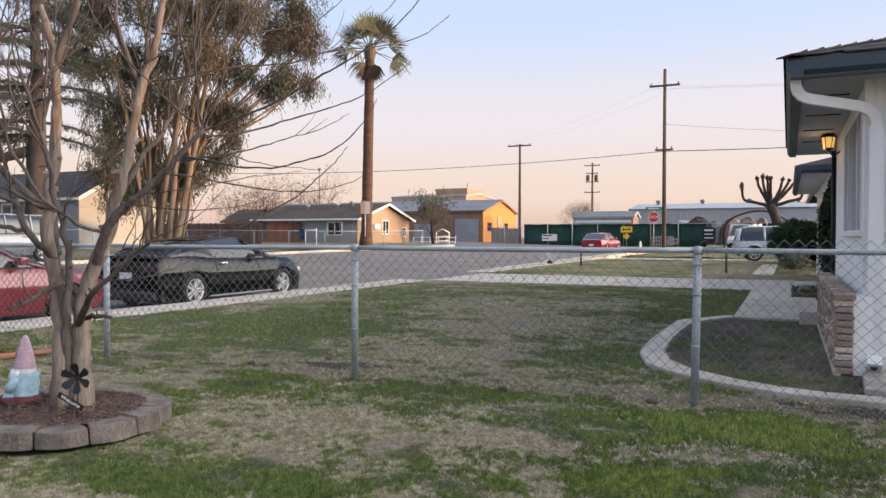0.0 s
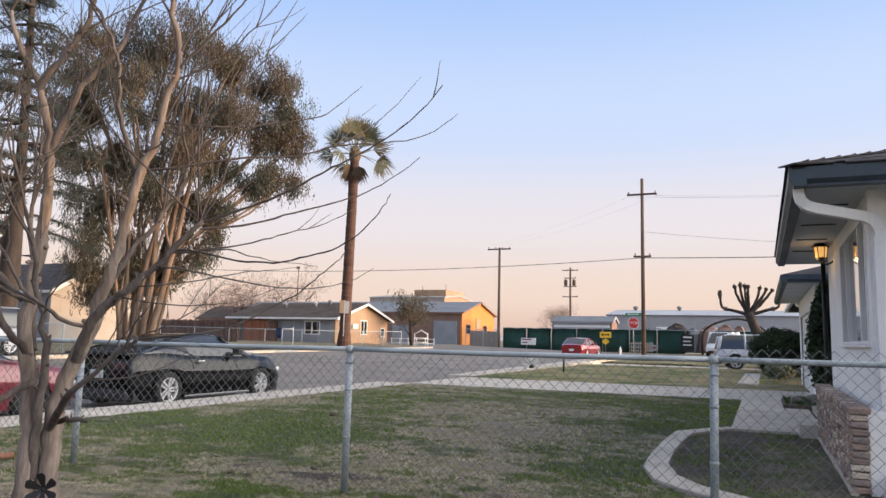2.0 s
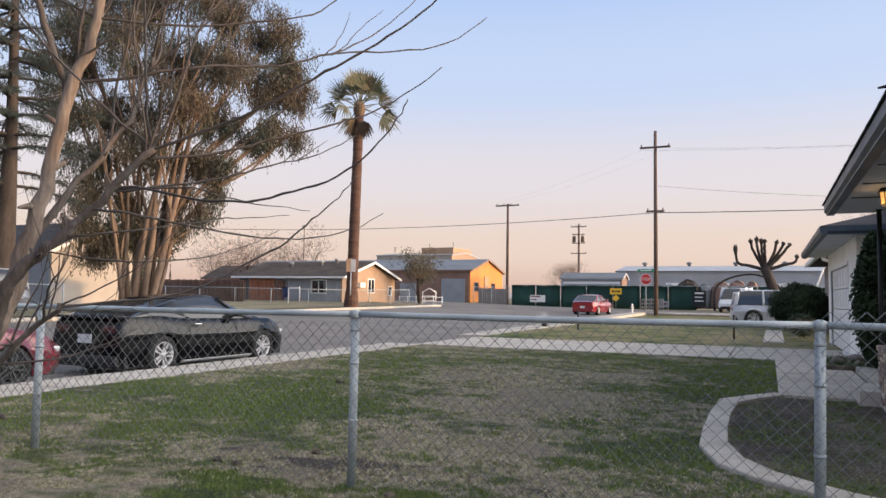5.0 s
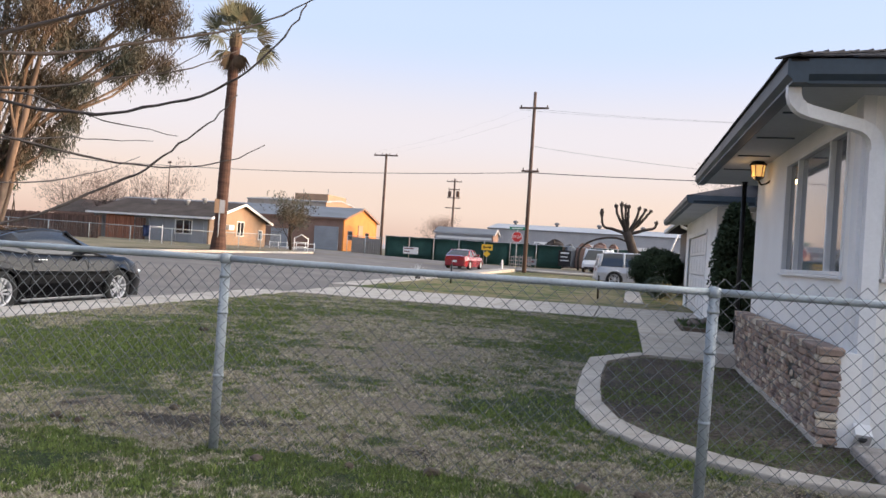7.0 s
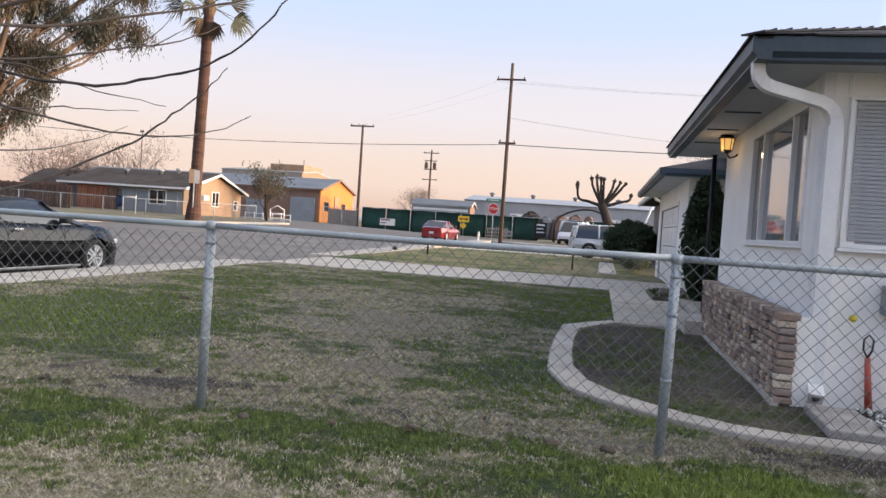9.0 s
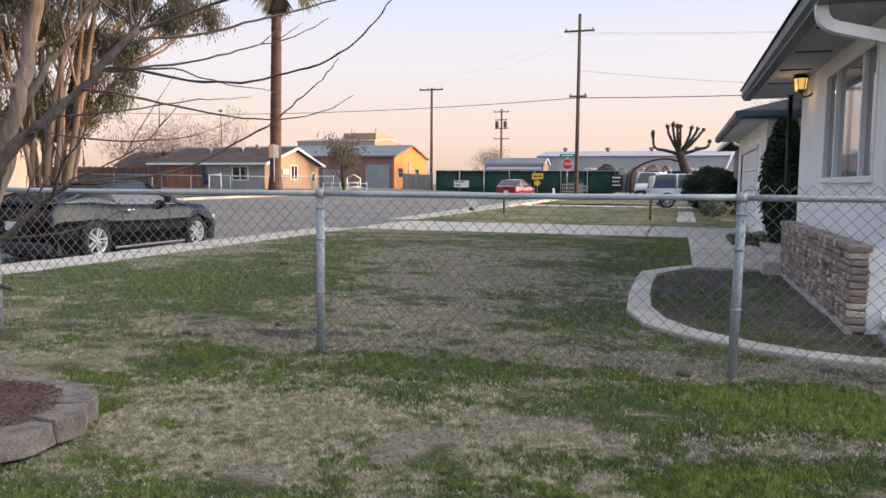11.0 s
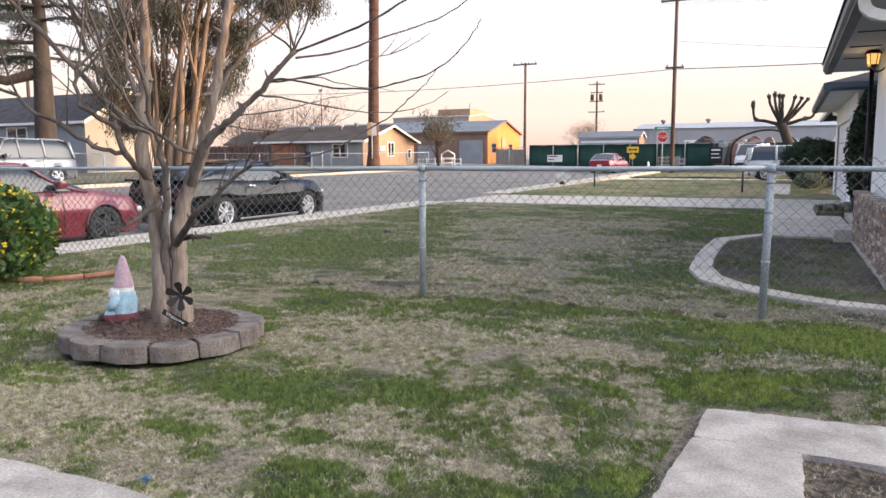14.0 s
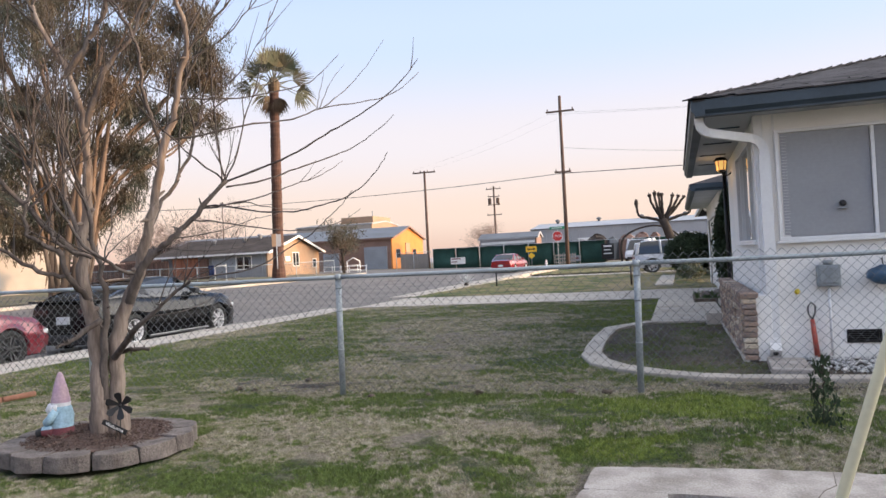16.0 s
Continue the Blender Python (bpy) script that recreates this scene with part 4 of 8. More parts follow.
# columnar shrub in the porch recess
def leafy(name, shape, count, leaf, material, label, category, m, seed, twig=None):
    """A dense shrub: stems and many small leaves spread through a shape(rng) -> point."""
    rng = random.Random(seed)
    t = thing(name, m, label, category)
    s = Soup()
    for _ in range(count):
        p = shape(rng)
        a = rand_dir(rng) * leaf * rng.uniform(0.7, 1.3)
        s.leaf(p, a, a.orthogonal().normalized() * leaf * 0.28)
    s.put("foliage", material, t, False)
    s2 = Soup()
    for _ in range(twig or 7):
        p = shape(rng)
        s2.tube([Vector((0, 0, 0)), Vector((p.x * 0.35, p.y * 0.35, p.z * 0.5)), p * 0.92], [0.03, 0.02, 0.006], 5)
    s2.put("stem", M["bark_dark"], t)
    return t


def column_shape(rng):
    z = rng.random()
    r = (0.44 * math.sin(math.pi * min(1, 0.12 + z * 0.8)) + 0.04) * math.sqrt(rng.uniform(0.35, 1)) * rng.choice((1, 1, 1.12, 0.9))
    a = rng.uniform(0, 6.283)
    return Vector((r * math.cos(a), r * math.sin(a), 0.1 + z * 2.4))
leafy("porch_cypress", column_shape, 15000, 0.085, M["leaf_hedge"], "tall dark green columnar shrub by the porch", "shrub", pose(1.12, 15.2, 0.05) @ Matrix.Diagonal((0.85, 0.85, 0.98, 1)), 3)
# the doorway's deep shade, built as a black panel with bars
dark_doorway = thing("dark_doorway", pose(1.26, 17.55, 0.1), "black panel for the dark doorway in the porch end wall", "door")
bm = B()
box(bm, 0.05, 0.0, 0.05, 0.95, 0.02, 2.2)
part("dark_panel", bm, M["black"], dark_doorway)
for a in ((0.0, 0.0, 0.05, 2.25), (0.95, 0.0, 1.0, 2.25), (0.05, 2.2, 0.95, 2.25), (0.05, 0.0, 0.95, 0.05), (0.05, 1.0, 0.95, 1.06)):
    bm = B()
    box(bm, a[0], -0.015, a[1], a[2], 0.035, a[3], 0.004)
    part("door_bar", bm, M["black"], dark_doorway)

# meter box, vent grille and things on the side wall
meter = thing("meter_box", pose(1.45, WY, 0.88), "grey metal utility box on the white wall", "utility box")
bm = B()
box(bm, -0.11, -0.10, -0.115, 0.11, 0.0, 0.115, 0.012)
box(bm, -0.09, -0.112, -0.08, 0.09, -0.098, 0.09, 0.006)
part("case", bm, M["meter"], meter)
bm = B()
lathe(bm, [(0.0, 0), (0.05, 0), (0.05, 0.03), (0.035, 0.05), (0, 0.05)], 12, pose(0, 0, 0, 0))
bmesh.ops.transform(bm, matrix=pose(0.0, -0.05, 0.115), verts=bm.verts)
part("cap", bm, M["meter"], meter)
bm = B()
tube(bm, [(0.0, -0.04, -0.115), (0.0, -0.04, -0.92)], 0.014, 8)
part("conduit", bm, M["white"], meter)
vent = thing("vent_grille", pose(1.765, WY, 0.23), "black foundation vent grille in the white wall", "vent")
bm = B()
for a in ((-0.165, -0.07, 0.165, -0.055), (-0.165, 0.055, 0.165, 0.07), (-0.165, -0.055, -0.15, 0.055), (0.15, -0.055, 0.165, 0.055)):
    box(bm, a[0], -0.012, a[1], a[2], 0.02, a[3])
part("frame", bm, M["black"], vent)
for k in range(5):
    bm = B()
    box(bm, -0.15, 0.0, -0.05 + k * 0.022, 0.15, 0.02, -0.042 + k * 0.022, 0, None)
    part("slat", bm, M["black"], vent)
bm = B()
box(bm, -0.16, 0.10, -0.065, 0.16, 0.11, 0.065)
part("backing", bm, M["black"], vent)
tool = thing("hand_tool", pose(1.27, WY - 0.05, 0.0), "red-handled yard tool leaning on the white wall", "tool")
bm = B()
tube(bm, [(0.03, -0.02, 0.02), (0.0, 0.0, 0.42)], [0.03, 0.022], 8)
part("handle", bm, M["tool_red"], tool)
bm = B()
tube(bm, [(0.0, 0, 0.42), (-0.035, 0.0, 0.48), (-0.035, 0, 0.56), (0, 0, 0.6), (0.035, 0, 0.56), (0.03, 0, 0.48), (0.0, 0.0, 0.42)], 0.008, 6)
part("loop", bm, M["plastic"], tool)
bag = thing("hanging_bag", pose(1.97, WY - 0.1, 0.80), "dark blue plastic bag hanging on the wall", "bag")
bm = B()
bmesh.ops.create_uvsphere(bm, u_segments=18, v_segments=12, radius=1)
for v in bm.verts:
    k = 1 + 0.16 * noise.noise(v.co * 2.3)
    v.co = Vector((v.co.x * 0.17 * k, v.co.y * 0.09 * k, v.co.z * 0.10 * k + 0.07))
for f in bm.faces:
    f.smooth = True
part("sack", bm, M["bag_blue"], bag)
bm = B()
tube(bm, [(0, 0.05, 0.14), (0.0, 0.09, 0.2), (0.0, 0.1, 0.24)], 0.006, 5)
part("hook", bm, M["black"], bag)
valve = thing("hose_valve", pose(1.14, WY - 0.02, 0.72), "small yellow valve on a pipe", "valve")
bm = B()
tube(bm, [(0, 0.03, 0), (0, -0.04, 0)], 0.012, 8)
part("pipe", bm, M["galv"], valve)
bm = B()
lathe(bm, [(0, 0), (0.028, 0.0), (0.03, 0.012), (0.0, 0.016)], 10, pose(0, -0.03, 0, 90))
part("knob", bm, M["yellow"], valve)
# splash block and gravel bed
strip("splash_slab", [(0.74, 5.60), (1.10, 5.56), (1.14, 6.36), (0.78, 6.38)], 0.05, 0.1, M["slab"], "small concrete splash slab under the downspout", "slab")

# rock planter at the garage corner
planter = thing("rock_planter", pose(0.5, 15.6, 0.02), "low planting bed with stones by the walk", "planter")
for k, (x, y, sc) in enumerate(((0.0, 0.3, 0.13), (0.36, 0.9, 0.15), (0.1, 1.3, 0.1), (0.35, 0.2, 0.09))):
    bm = B()
    bmesh.ops.create_icosphere(bm, subdivisions=2, radius=sc)
    for v in bm.verts:
        v.co *= 1 + 0.25 * noise.noise(v.co * 6 + Vector((k * 3, 0, 0)))
        v.co.z = v.co.z * 0.7 + sc * 0.5
        v.co += Vector((x, y, 0.06))
    part("stone", bm, M["block"], planter)
bm = B()
box(bm, -0.25, -0.25, -0.02, 0.5, 1.9, 0.08, 0.02)
part("bed", bm, M["soil"], planter)
for k in range(9):
    bm = B()
    rng = random.Random(k)
    for _ in range(60):
        a = Vector((rng.uniform(-1, 1), rng.uniform(-1, 1), rng.uniform(0.3, 1.6))).normalized() * rng.uniform(0.08, 0.16)
        p = Vector((rng.uniform(-0.2, 0.45), -0.1 + k * 0.2 + rng.uniform(-0.1, 0.1), 0.07))
        c = a.orthogonal().normalized() * 0.01
        bm.faces.new([bm.verts.new(q) for q in (p - c, p + c, p + a)])
    part("leaf_tuft", bm, M["leaf_bush"], planter)

# ---------------------------------------------------------------- chain-link fence across the yard
FENCE = [(-8.94, 4.16), (-6.08, 4.29), (-3.21, 4.437), (-0.41, 4.658), (2.4, 4.88), (5.2, 5.1)]
fence = thing("chain_link_fence", pose(0, 0, 0), "galvanised chain-link fence with round posts and top rail", "fence")
RAIL = 1.135
for i, (x, y) in enumerate(FENCE):
    bm = B()
    lean = (0.008, 0.0, -0.006, -0.02, 0.0, 0.0)[i]
    tube(bm, [(x + lean, y, -0.05), (x, y, RAIL + 0.01)], 0.0295, 12)
    lathe(bm, [(0.034, RAIL - 0.03), (0.036, RAIL + 0.0), (0.033, RAIL + 0.022), (0.015, RAIL + 0.03), (0.0, RAIL + 0.032)], 12, pose(x, y, 0))
    for z in (0.42, 0.8, 1.02):
        lathe(bm, [(0.0, z), (0.0325, z), (0.0325, z + 0.02), (0.0, z + 0.02)], 12, pose(x + lean * (1 - z / 1.13), y, 0))
    part("post", bm, M["galv"], fence)
for (xa, ya), (xb, yb) in zip(FENCE, FENCE[1:]):
    bm = B()
    k = 8
    tube(bm, [(xa + (xb - xa) * t / k, ya + (yb - ya) * t / k, RAIL - 0.006 * math.sin(math.pi * t / k)) for t in range(k + 1)], 0.0205, 10)
    part("top_rail", bm, M["galv"], fence)
    D = 0.088
    span = math.hypot(xb - xa, yb - ya)
    ux, uy = (xb - xa) / span, (yb - ya) / span
    s = Soup()
    cols = int(span / (D / 2))
    w = span / cols
    rows = (27 if xa > -1 else 25) if xa > -4 else 24
    for c in range(cols):
        pts = []
        for j in range(rows + 1):
            a = (c + ((j + c) % 2)) * w
            z = 0.022 + j * D / 2 + 0.003 * math.sin(a * 3)
            off = -0.026 + (0.002 if j % 2 else -0.002) + 0.012 * math.sin(a * 1.1 + xa) * math.sin(z * 2.6)
            pts.append(Vector((xa + ux * a + uy * off * -1, ya + uy * a + ux * off, z)))
        s.tube(pts, [0.0027] * len(pts), 4)
    s.put("wire_mesh", M["wire"], fence)

# ---------------------------------------------------------------- the crape myrtle in its ring of blocks
TREE = Vector((-4.065, 2.325, 0.06))
RIGHT, AWAY = Vector((0.905, 0.425, 0)), Vector((-0.425, 0.905, 0))
myrtle = thing("bare_tree", Matrix.Translation(TREE), "bare multi-stemmed tree with smooth tan bark and long twigs", "tree")
rng = random.Random(11)


def at_tree(r, z, d=0.0):
    return RIGHT * r + AWAY * d + Vector((0, 0, z))


def smooth_path(pts, sub=5):
    """Points of a curve through the given ones."""
    out = []
    for i in range(len(pts) - 1):
        p0, p1, p2, p3 = pts[max(i - 1, 0)], pts[i], pts[i + 1], pts[min(i + 2, len(pts) - 1)]
        for k in range(sub):
            t = k / sub
            out.append(0.5 * ((2 * p1) + (p2 - p0) * t + (2 * p0 - 5 * p1 + 4 * p2 - p3) * t * t + (3 * p1 - p0 - 3 * p2 + p3) * t ** 3))
    return out + [pts[-1]]


tips, nodes = [], []


def stem(name, r0, r1, pts, crook=0.019, ends=3, sides=2):
    """One trunk or limb through points (right, up, away), with knobs, stubs and its end shoots."""
    path = smooth_path([at_tree(*p) for p in pts])
    k = len(path)
    for i, p in enumerate(path[1:], 1):
        p += rand_dir(rng) * crook * min(1.0, 0.35 + i / k)
    foot = name == "trunk" and pts[0][1] < 0
    s = Soup()
    s.tube(path, [(r1 + (r0 - r1) * (1 - i / (k - 1)) ** 1.2) * ((1 + 0.34 * max(0, 1 - i / 4)) if foot else 1) * rng.uniform(0.88, 1.1) for i in range(k)], 16 if name == "trunk" else 9)
    for _ in range(3 + k // 4):       # cut stubs and spurs
        i = rng.randint(k // 3, k - 2)
        d = (rand_dir(rng) + Vector((0, 0, 0.5))).normalized()
        r = r1 + (r0 - r1) * (1 - i / (k - 1))
        s.tube([path[i], path[i] + d * (r + 0.012), path[i] + d * (r + rng.uniform(0.02, 0.06))], [r * 0.5, r * 0.4, r * 0.18], 5)
    # limbs take the darker bark that has their shade in its colour
    s.put(name, M["bark_tan"] if name == "trunk" and pts[0][1] < 0 else M["bark_limb_shaded"], myrtle)
    nodes.extend(path[k // 2:])
    end = (path[-1] - path[-4]).normalized()
    for j in range(ends):
        ax = rand_dir(rng)
        d = (end * 0.9 + (ax - end * ax.dot(end)).normalized() * 0.5 + Vector((0, 0, 0.2))).normalized()
        shoot(path[-1 - (j % 3)], d, rng.uniform(0.7, 1.4), 0.0078, 0, (4, 2), 0.05, 0.2, 0.6, 11)
    for j in range(sides):
        i = rng.randint(k // 3, k - 2)
        d = (end * 0.5 + rand_dir(rng) * 0.7 + Vector((0, 0, 0.35))).normalized()
        shoot(path[i], d, rng.uniform(0.4, 0.9), 0.006, 1, (3, 3, 2), 0.06, 0.2, 0.7, 8)


def shoot(p, d, length, r, level, kids, up, bend, spread, steps):
    """One long twig with its side twigs, as a part of the tree."""
    s = Soup()
    grow(s, rng, p, d, length, r, level, tips, kids, up, bend, spread, (6, 5, 4, 3), 0.3, 0.52, steps)
    s.put("shoot", M["twig"], myrtle)


def whip(r, z, d, a0, a1, length, r0=0.008, twigs=4, drift=0.0):
    """A long thin rod whose slope goes from a0 to a1 degrees along its length."""
    s, n = Soup(), 16
    q, pts = at_tree(r, z, d), []
    for i in range(n + 1):
        pts.append(q.copy())
        f = i / n
        a = radians(a0 + (a1 - a0) * f ** 1.3 + rng.uniform(-9, 9))
        q += (RIGHT * math.cos(a) + Vector((0, 0, math.sin(a))) + AWAY * (drift + rng.uniform(-0.08, 0.08))) * (length / n)
    s.tube(pts, [0.8 * r0 * (1 - 0.72 * i / n) * (1.18 if i % 3 == 0 else 1) for i in range(n + 1)], 6)
    for _ in range(twigs):
        i = rng.randint(5, n - 1)
        dd = (pts[i] - pts[i - 1]).normalized()
        ax = rand_dir(rng)
        dd = (dd + (ax - dd * ax.dot(dd)).normalized() * 0.55 + Vector((0, 0, 0.1))).normalized()
        grow(s, rng, pts[i], dd, rng.uniform(0.12, 0.5), r0 * 0.5, 2, tips, (), 0.06, 0.1, 0.5, (4, 4, 4), 0.35, 0.5, 5)
    s.put("shoot", M["twig"], myrtle)


def rod_through(at, r0, twigs=0):
    """A long thin rod through points (right, up, away), knobbed at its buds."""
    pts = smooth_path([at_tree(*p) for p in at], 4)
    n = len(pts) - 1
    for i in range(2, n):
        pts[i] = pts[i] + rand_dir(rng) * 0.005
    s = Soup()
    s.tube(pts, [0.8 * r0 * (1 - 0.68 * i / n) * (1.2 if i % 3 == 0 else 1) for i in range(n + 1)], 6)
    for _ in range(twigs):
        i = rng.randint(n // 2, n - 2)
        dd = (pts[i + 1] - pts[i]).normalized()
        ax = rand_dir(rng)
        dd = (dd + (ax - dd * ax.dot(dd)).normalized() * 0.5 + Vector((0, 0, 0.1))).normalized()
        grow(s, rng, pts[i], dd, rng.uniform(0.1, 0.3), r0 * 0.45, 2, tips, (), 0.06, 0.1, 0.5, (4, 4, 4), 0.35, 0.5, 5)
    s.put("shoot", M["twig"], myrtle)


# the two main stems and the limbs that leave them
stem("trunk", 0.068, 0.015, [(-0.066, -0.06, 0), (-0.066, 0.35, 0.0), (-0.075, 0.7, -0.01), (-0.13, 1.1, -0.02), (-0.12, 1.5, -0.03), (-0.07, 1.95, -0.04), (-0.09, 2.37, -0.05), (-0.2, 2.72, -0.05), (-0.41, 3.19, -0.05)])
stem("trunk", 0.066, 0.015, [(0.052, -0.06, 0.02), (0.052, 0.4, 0.02), (0.062, 0.72, 0.02), (0.20, 1.13, 0.02), (0.32, 1.5, 0.02), (0.42, 1.96, 0.02), (0.54, 2.42, 0.02), (0.64, 2.9, 0.0), (0.58, 3.35, 0.0)])
stem("limb", 0.034, 0.013, [(-0.03, 0.3, -0.01), (-0.012, 0.62, -0.06), (0.04, 0.95, -0.1), (0.02, 1.35, -0.2), (-0.04, 1.8, -0.3)])
stem("limb", 0.036, 0.015, [(0.17, 1.0, 0.0), (0.27, 1.2, -0.1), (0.38, 1.33, -0.12), (0.52, 1.44, -0.14), (0.7, 1.61, -0.15), (0.92, 1.84, -0.15)], 0.012, 0, 2)
stem("limb", 0.024, 0.011, [(-0.1, 1.02, -0.02), (-0.17, 1.2, -0.2), (-0.21, 1.38, -0.28), (-0.3, 1.45, -0.32), (-0.38, 1.52, -0.35), (-0.34, 1.75, -0.4)])
stem("limb", 0.018, 0.010, [(-0.17, 1.2, -0.2), (-0.34, 1.25, -0.26), (-0.6, 1.42, -0.3), (-0.9, 1.62, -0.3)])
stem("limb", 0.014, 0.008, [(0.25, 1.2, -0.06), (0.16, 1.25, -0.25), (-0.03, 1.42, -0.3), (-0.17, 1.66, -0.33), (-0.3, 2.0, -0.35)], 0.014, 2, 3)
stem("limb", 0.013, 0.007, [(-0.05, 1.33, -0.1), (-0.21, 1.43, -0.25), (-0.27, 1.6, -0.27), (-0.36, 1.95, -0.3)], 0.014, 2, 2)
stem("limb", 0.026, 0.009, [(0.06, 0.60, -0.04), (0.26, 0.78, -0.3), (0.5, 0.98, -0.42), (0.72, 1.15, -0.5)], 0.012, 0, 3)
stem("limb", 0.018, 0.012, [(0.07, 0.62, -0.02), (0.2, 0.66, -0.12), (0.34, 0.66, -0.18)], 0.008, 0, 0)
stem("limb", 0.022, 0.011, [(0.0, 0.88, -0.12), (-0.16, 0.76, -0.24), (-0.24, 0.72, -0.3)], 0.008, 0, 0)
stem("limb", 0.024, 0.011, [(-0.12, 1.05, 0.05), (-0.25, 1.5, 0.25), (-0.4, 1.9, 0.42), (-0.42, 2.35, 0.55)])
stem("limb", 0.022, 0.011, [(0.25, 1.35, 0.05), (0.32, 1.7, 0.3), (0.5, 2.05, 0.5), (0.62, 2.5, 0.6)])
stem("limb", 0.026, 0.010, [(-0.18, 2.66, -0.05), (-0.02, 2.92, -0.06), (0.11, 3.2, -0.06), (0.13, 3.5, -0.06)])
stem("limb", 0.026, 0.010, [(-0.08, 2.28, -0.05), (0.06, 2.71, 0.0), (0.28, 3.03, 0.05), (0.44, 3.5, 0.05)])
stem("limb", 0.022, 0.010, [(-0.15, 1.35, -0.05), (-0.48, 1.75, -0.22), (-0.75, 2.1, -0.3), (-0.95, 2.45, -0.35)])
stem("limb", 0.016, 0.009, [(0.42, 2.2, 0.02), (0.36, 2.5, -0.1), (0.33, 2.85, -0.15), (0.2, 3.15, -0.15)], 0.014, 3, 2)
# the long rods that fan out over the lawn
rod_through([(0.92, 1.80, -0.15), (1.19, 1.86, -0.02), (1.42, 1.95, 0.07), (1.65, 2.03, 0.16), (1.86, 2.13, 0.24), (2.05, 2.26, 0.32), (2.21, 2.41, 0.38)], 0.0085)
rod_through([(0.72, 1.63, -0.15), (0.83, 1.67, -0.15), (1.18, 1.60, -0.31), (1.41, 1.58, -0.42), (1.62, 1.61, -0.52), (1.80, 1.66, -0.61), (1.93, 1.75, -0.67), (2.03, 1.86, -0.71), (2.07, 1.93, -0.74)], 0.008)
rod_through([(0.66, 1.57, -0.15), (0.82, 1.55, -0.15), (1.03, 1.52, -0.01), (1.22, 1.49, 0.14), (1.44, 1.48, 0.3), (1.64, 1.52, 0.46), (1.79, 1.58, 0.57), (1.90, 1.66, 0.65)], 0.0075)
rod_through([(0.70, 1.14, -0.49), (1.10, 1.20, -0.3), (1.40, 1.36, -0.15), (1.55, 1.46, -0.15), (1.66, 1.56, -0.15), (1.75, 1.64, -0.15), (1.83, 1.74, -0.15)], 0.007)
rod_through([(0.76, 1.66, -0.15), (1.02, 1.70, 0.07), (1.14, 1.68, 0.23), (1.27, 1.67, 0.4), (1.49, 1.67, 0.68)], 0.0065)
rod_through([(0.52, 1.44, -0.14), (0.82, 1.48, -0.1), (1.0, 1.60, 0.54), (1.10, 1.66, 1.0), (1.21, 1.74, 1.57)], 0.006)
rod_through([(0.44, 1.38, -0.13), (0.76, 1.34, 0.0), (0.98, 1.38, 0.31), (1.12, 1.47, 0.76), (1.23, 1.60, 1.14)], 0.0055)
rod_through([(0.74, 1.65, -0.15), (0.91, 1.67, -0.12), (1.18, 1.75, 0.04), (1.37, 1.83, 0.16), (1.60, 1.92, 0.29), (1.77, 2.04, 0.39)], 0.0075, 2)
rod_through([(0.46, 2.18, 0.02), (0.74, 2.22, 0.03), (1.01, 2.29, 0.08), (1.38, 2.37, 0.29), (1.63, 2.49, 0.44), (1.95, 2.57, 0.62), (2.24, 2.68, 0.79), (2.49, 2.90, 0.93)], 0.0095)
rod_through([(1.62, 2.485, 0.44), (1.76, 2.64, 0.66), (1.96, 2.88, 0.88), (2.20, 3.25, 1.09)], 0.006)
rod_through([(1.60, 2.48, 0.43), (1.63, 2.66, 0.85), (1.71, 2.90, 1.15), (1.83, 3.10, 1.36)], 0.0055)
rod_through([(1.58, 2.47, 0.42), (1.59, 2.66, 0.8), (1.62, 2.84, 1.0), (1.64, 2.99, 1.12)], 0.005)
rod_through([(0.92, 1.84, -0.15), (1.20, 1.93, -0.2), (1.46, 2.03, -0.26), (1.70, 2.16, -0.31), (1.87, 2.24, -0.34), (2.07, 2.37, -0.38), (2.22, 2.49, -0.41), (2.34, 2.64, -0.44)], 0.0095, 1)
rod_through([(0.56, 2.50, 0.02), (1.0, 2.52, 0.15), (1.46, 2.66, 0.37), (1.63, 2.79, 0.47), (1.78, 2.97, 0.56)], 0.0075)
whip(0.92, 1.83, -0.15, 140, 108, 1.5, 0.0085, 4)
whip(0.92, 1.84, -0.15, 98, 88, 1.3, 0.0085, 4)
whip(0.90, 1.82, -0.15, 66, 84, 1.35, 0.008, 4)
whip(0.62, 2.80, 0.0, 46, 68, 1.3, 0.011, 5)
whip(0.60, 2.75, 0.0, 36, 70, 1.1, 0.0085, 3, 0.2)
whip(0.64, 2.90, 0.0, 62, 72, 1.2, 0.0085, 4)
whip(0.54, 2.45, 0.05, 62, 72, 1.2, 0.009, 4)
whip(0.50, 2.30, 0.0, 30, 66, 1.1, 0.0075, 4)
whip(0.72, 1.15, -0.5, 20, 60, 0.5, 0.005, 3)
whip(0.66, 1.10, -0.48, 75, 95, 0.35, 0.005, 2)
whip(0.70, 1.13, -0.5, -4, 15, 0.3, 0.004, 2)
whip(0.52, 0.99, -0.42, 60, 100, 0.35, 0.004, 2)
# tall upright shoots through the crown
for j in range(12):
    r, dd = rng.uniform(-1.0, 0.7), rng.uniform(-0.45, 0.55)
    z = 1.7 + 0.6 * rng.random()
    d = (RIGHT * r * 0.3 + Vector((0, 0, 1)) + AWAY * dd * 0.3 + rand_dir(rng) * 0.15).normalized()
    src = min((p for p in nodes), key=lambda q: (q - at_tree(r * 0.8, z, dd)).length)
    shoot(src, d, rng.uniform(0.9, 1.7), 0.0085, 0, (4, 2), 0.03, 0.17, 0.55, 12)

